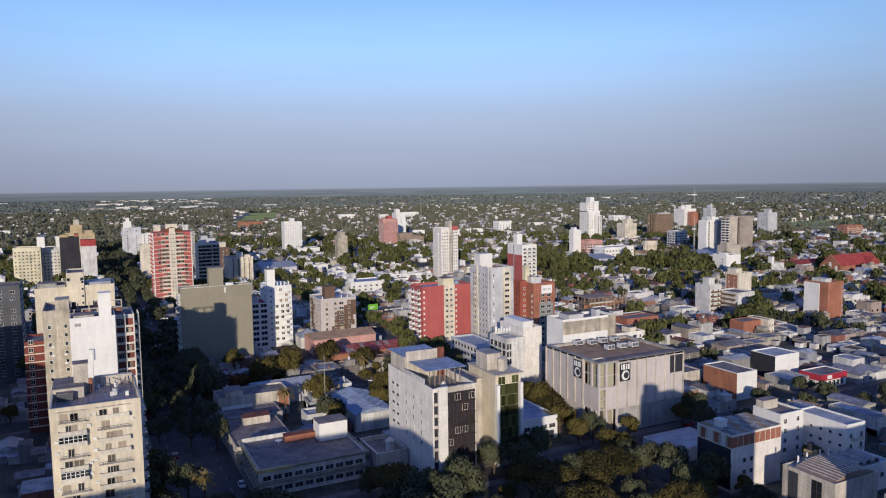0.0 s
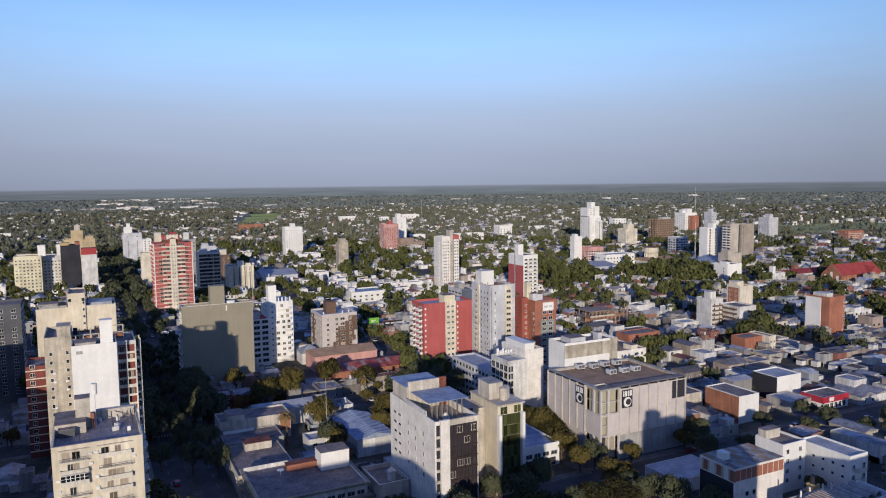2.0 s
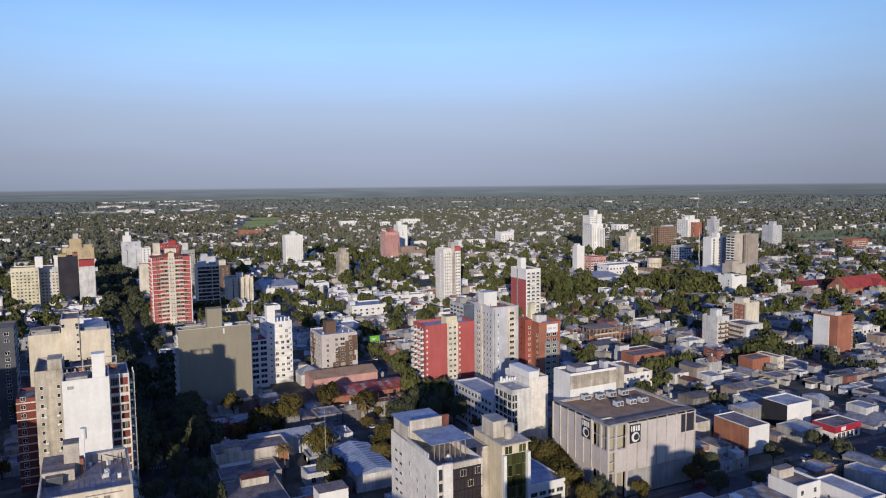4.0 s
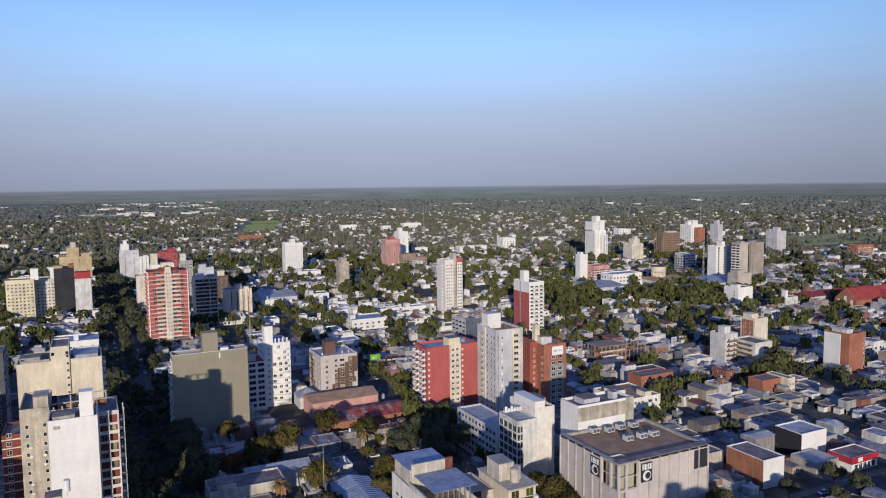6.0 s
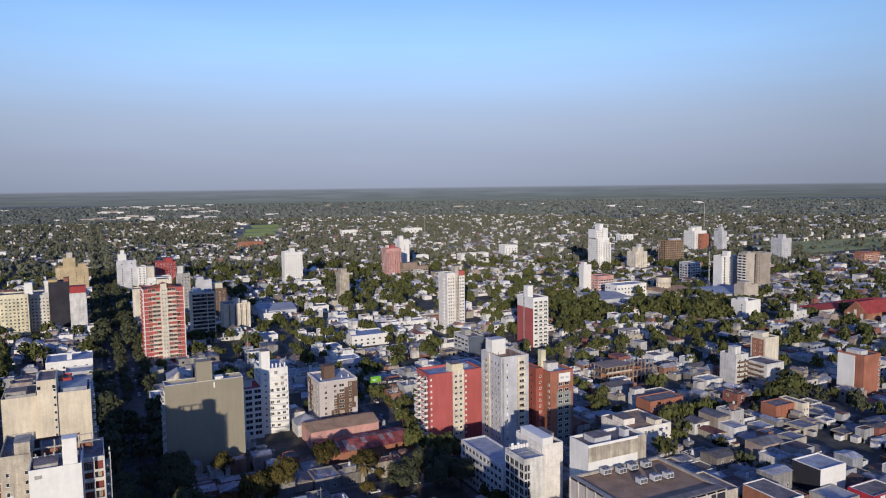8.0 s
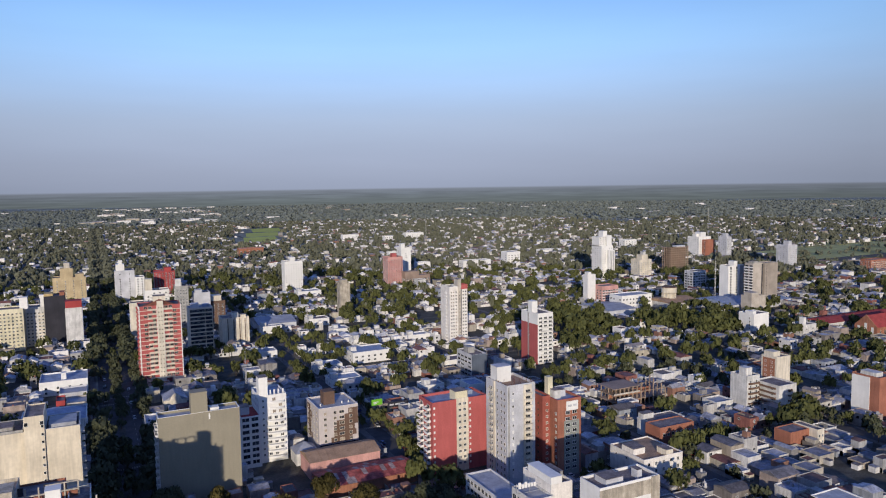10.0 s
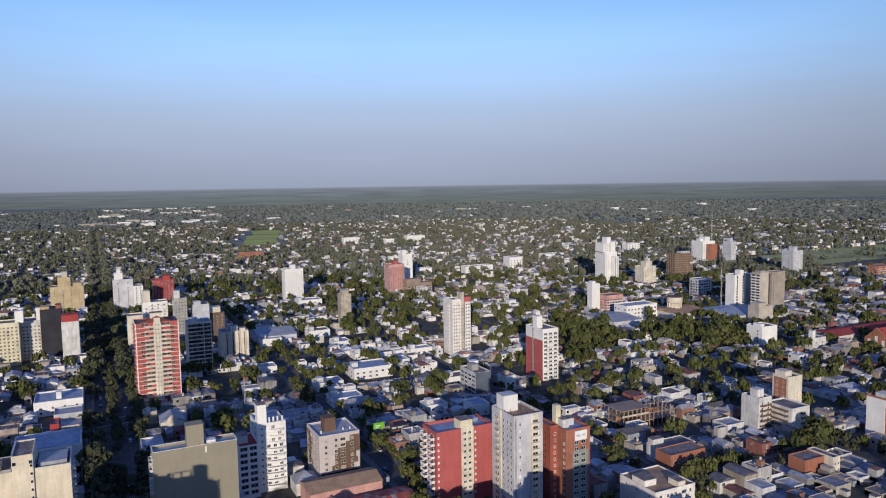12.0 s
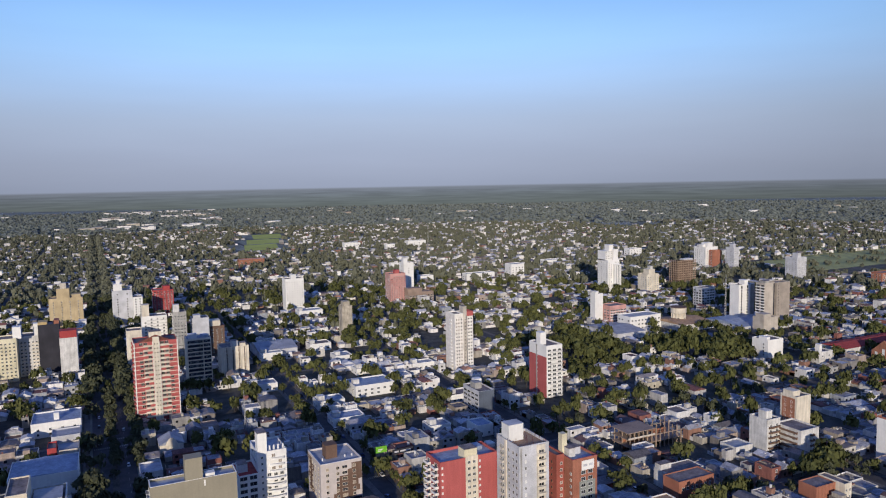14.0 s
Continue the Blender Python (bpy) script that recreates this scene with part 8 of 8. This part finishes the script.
for x, y, s, k in ((143, 200, 1.1, 0), (145.5, 208, 1.1, 0), (146, 216, 1.15, 2), (145, 226, 1.1, 0), (160, 184, 0.9, 1), (186, 186, 1.0, 1), (193, 189, 1.05, 1),
                   (34.7, 198, 0.75, 4), (31, 194, 0.6, 0), (14, 222, 1.1, 1), (15, 212, 1.1, 1), (64, 300, 1.4, 0), (74, 306, 1.3, 2), (54, 302, 1.0, 4), (99, 323, 1.2, 0), (112, 310, 1.2, 0), (140, 322, 1.4, 1), (147, 312, 1.3, 0),
                   (361, 300, 1.5, 2), (352, 299, 1.4, 2), (343, 297, 1.3, 0), (150, 345, 1.1, 4), (150, 360, 1.0, 0), (74, 238, 1.1, 1), (76, 247, 1.0, 5), (73, 229, 0.9, 5), (118, 284, 1.2, 5), (127, 290, 1.25, 5), (136, 287, 1.2, 5), (141, 279, 1.1, 5), (131, 280, 1.1, 5), (140, 296, 1.0, 5), (121, 294, 1.0, 5), (96, 250, 1.2, 1), (100, 238, 1.2, 1), (103, 262, 1.1, 0), (268, 296, 1.1, 0), (276, 297, 1.2, 4), (290, 296, 1.2, 1), (300, 300, 1.0, 1)):
    spots.append((x, y, s, k))
spots = [s for s in spots if in_view(s[0], s[1], 6) and not (28 < s[0] < 74 and 176 < s[1] < 236 and s[:2] not in PLACED) and not (252 < s[0] < 292 and 170 < s[1] < 200) and not (14 < s[0] < 40 and 180 < s[1] < 270 and rng.random() < 0.5) and not (-15 < s[0] - 22 < 15 and s[1] < 120)]
spots.sort(key=lambda s: math.hypot(s[0] - 10, s[1] - 20))
near_spots, far_spots = spots[:235], spots[235:]
for x, y, s, k in near_spots:
    src = KINDS[k]
    m = pose(x, y, 0.1, 0, 0, rng.uniform(0, 360)) @ Matrix.Diagonal((s, s, s * rng.uniform(0.85, 1.12), 1))
    if k not in FIRST_USED:
        FIRST_USED.add(k)
        src.matrix_basis = m
    else:
        c = copy_thing(src, pose(x, y, 0.1, 0, 0, rng.uniform(0, 360)))
        c.scale = (s, s, s * rng.uniform(0.85, 1.12))
for k, t in enumerate(KINDS):
    if k not in FIRST_USED:
        t.location = (60 + 12 * k, 120, 0.1)
palm(25.0, 198.0, 8.5, 1)
palm(62.5, 259.0, 11.0, 2)
palm(108.0, 300.0, 9.0, 3)

MID = [leaf_quads(50 + k, 13, 210, 0.13, 0.85)[0] for k in range(6)]
LOW = [leaf_quads(80 + k, 8, 34, 0.32, 0.85)[0] for k in range(6)]
FARWOOD = [leaf_quads(90 + k, 6, 16, 0.46, 0.85)[0] for k in range(6)]


def merged(name, items, variants, m, label, category):
    out = []
    for x, y, rr, h, z0 in items:
        q = variants[rng.randrange(len(variants))]
        a = rng.uniform(0, 6.283)
        c, s = math.cos(a), math.sin(a)
        o = np.empty_like(q)
        o[..., 0] = (q[..., 0] * c - q[..., 1] * s) * rr + x
        o[..., 1] = (q[..., 0] * s + q[..., 1] * c) * rr + y
        o[..., 2] = q[..., 2] * h + z0
        out.append(o)
    tagged(new(name, quads_mesh(name, np.concatenate(out).reshape(-1, 4, 3), m)), label, category, kind="stuff")


mid, low, woods, shaded, stems = [], [], [], [], Shape()
for x, y, s, k in far_spots:
    rr = (5.6, 4.4, 6.6, 3.6, 5.0, 5.8, 10.5)[k] * s
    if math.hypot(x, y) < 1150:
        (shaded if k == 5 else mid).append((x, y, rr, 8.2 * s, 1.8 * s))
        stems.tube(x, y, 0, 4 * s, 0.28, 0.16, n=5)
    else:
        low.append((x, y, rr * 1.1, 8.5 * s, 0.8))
gr = random.Random(5)
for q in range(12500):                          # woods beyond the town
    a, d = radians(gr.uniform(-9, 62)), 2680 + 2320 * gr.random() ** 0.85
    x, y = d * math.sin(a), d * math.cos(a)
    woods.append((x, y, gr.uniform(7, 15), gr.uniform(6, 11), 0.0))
for q in range(2600):                           # green belts inside the outer town
    a, d = radians(gr.uniform(-9, 62)), gr.uniform(1100, 2600)
    x, y = d * math.sin(a), d * math.cos(a)
    if noise.noise((x / 260, y / 260, 1.0)) > 0.08 and free(x, y, x + 1, y + 1) and not (1060 < x < 1900 and 830 < y < 1100) and abs(x - AVENUE) > 13 and free(x - 3, y - 3, x + 3, y + 3):
        low.append((x, y, gr.uniform(5, 9), gr.uniform(8, 13), 0.5))
for q in range(1800):                           # single trees between the outer houses
    a, d = radians(gr.uniform(-9, 62)), 760 + 1850 * gr.random() ** 0.8
    x, y = d * math.sin(a), d * math.cos(a)
    if abs(x - AVENUE) > 12 and free(x - 3, y - 3, x + 3, y + 3) and not (1020 < x < 1900 and 800 < y < 1100):
        low.append((x, y, gr.uniform(2.6, 5.2), gr.uniform(5.5, 9.5), 0.8))
merged("avenue_trees", shaded, MID, SHADELEAF, "trees along the avenue, leaves toned for shade", "trees")
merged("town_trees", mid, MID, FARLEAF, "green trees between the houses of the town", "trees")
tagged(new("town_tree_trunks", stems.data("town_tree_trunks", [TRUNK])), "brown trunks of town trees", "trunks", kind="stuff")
merged("garden_trees", low, LOW, HAZEOUTLEAF, "garden trees in the outer town, paled for haze", "trees")
merged("far_woods", woods, FARWOOD, HAZEWOODLEAF, "woods far beyond the town, greyed for haze", "woods")


# ---- cars ----
def car_kind():
    t = thing("car", 0, 0, "parked small car with dark windows", "car", "parked cars")
    b = Shape()
    b.box(-2.1, -0.85, 0.32, 2.1, 0.85, 0.85)
    k = len(b.v)
    b.v += [(-1.7, -0.8, 0.85), (1.0, -0.8, 0.85), (1.0, 0.8, 0.85), (-1.7, 0.8, 0.85), (-1.3, -0.65, 1.45), (0.4, -0.65, 1.45), (0.4, 0.65, 1.45), (-1.3, 0.65, 1.45)]
    b.f.append((k + 4, k + 5, k + 6, k + 7))
    b.s.append(0)
    part("body", b, t, mats=[CARPAINT])
    c = Shape()
    c.v = [(-1.7, -0.8, 0.85), (1.0, -0.8, 0.85), (1.0, 0.8, 0.85), (-1.7, 0.8, 0.85), (-1.3, -0.65, 1.44), (0.4, -0.65, 1.44), (0.4, 0.65, 1.44), (-1.3, 0.65, 1.44)]
    c.f, c.s = [(0, 1, 5, 4), (1, 2, 6, 5), (2, 3, 7, 6), (3, 0, 4, 7)], [0] * 4
    part("cabin_glass", c, t, mats=[GLASS])
    wd = stock("wheel", lambda: Shape().limb((0, -0.11, 0), (0, 0.11, 0), 0.32, 0.32, 10).data("wheel", [TYRE]))
    for x in (-1.3, 1.3):
        for y in (-0.78, 0.78):
            part("wheel", wd, t, (x, y, 0.34))
    return t


car = car_kind()
car_spots = []
cr = random.Random(8)
for x, y0, y1, side in ((AVENUE, 190, 420, 9.5), (AVENUE, 450, 610, 7.0), (150, 186, 420, 3.6), (262, 186, 330, 3.6), (150, 420, 560, 3.6)):
    y = y0
    while y < y1:
        y += cr.uniform(10, 40)
        car_spots.append((x + side * cr.choice((-1, 1)), y, 90))
for y, x0, x1 in ((181, 120, 300), (297.5, 60, 330), (414, 60, 240)):
    x = x0
    while x < x1:
        x += cr.uniform(12, 42)
        car_spots.append((x, y + 3.6 * cr.choice((-1, 1)), 0))
for q in range(26):                             # the open car park behind the half-built block
    car_spots.append((104 + (q % 9) * 2.9, 266 + (q // 9) * 7.5, 90)) if cr.random() < 0.5 else None
car.matrix_basis = pose(27 - 5, 240, 0.03, 0, 0, 90)
for x, y, a in car_spots:
    copy_thing(car, pose(x, y, 0.05, 0, 0, a + cr.choice((0, 180)) + cr.uniform(-3, 3)))
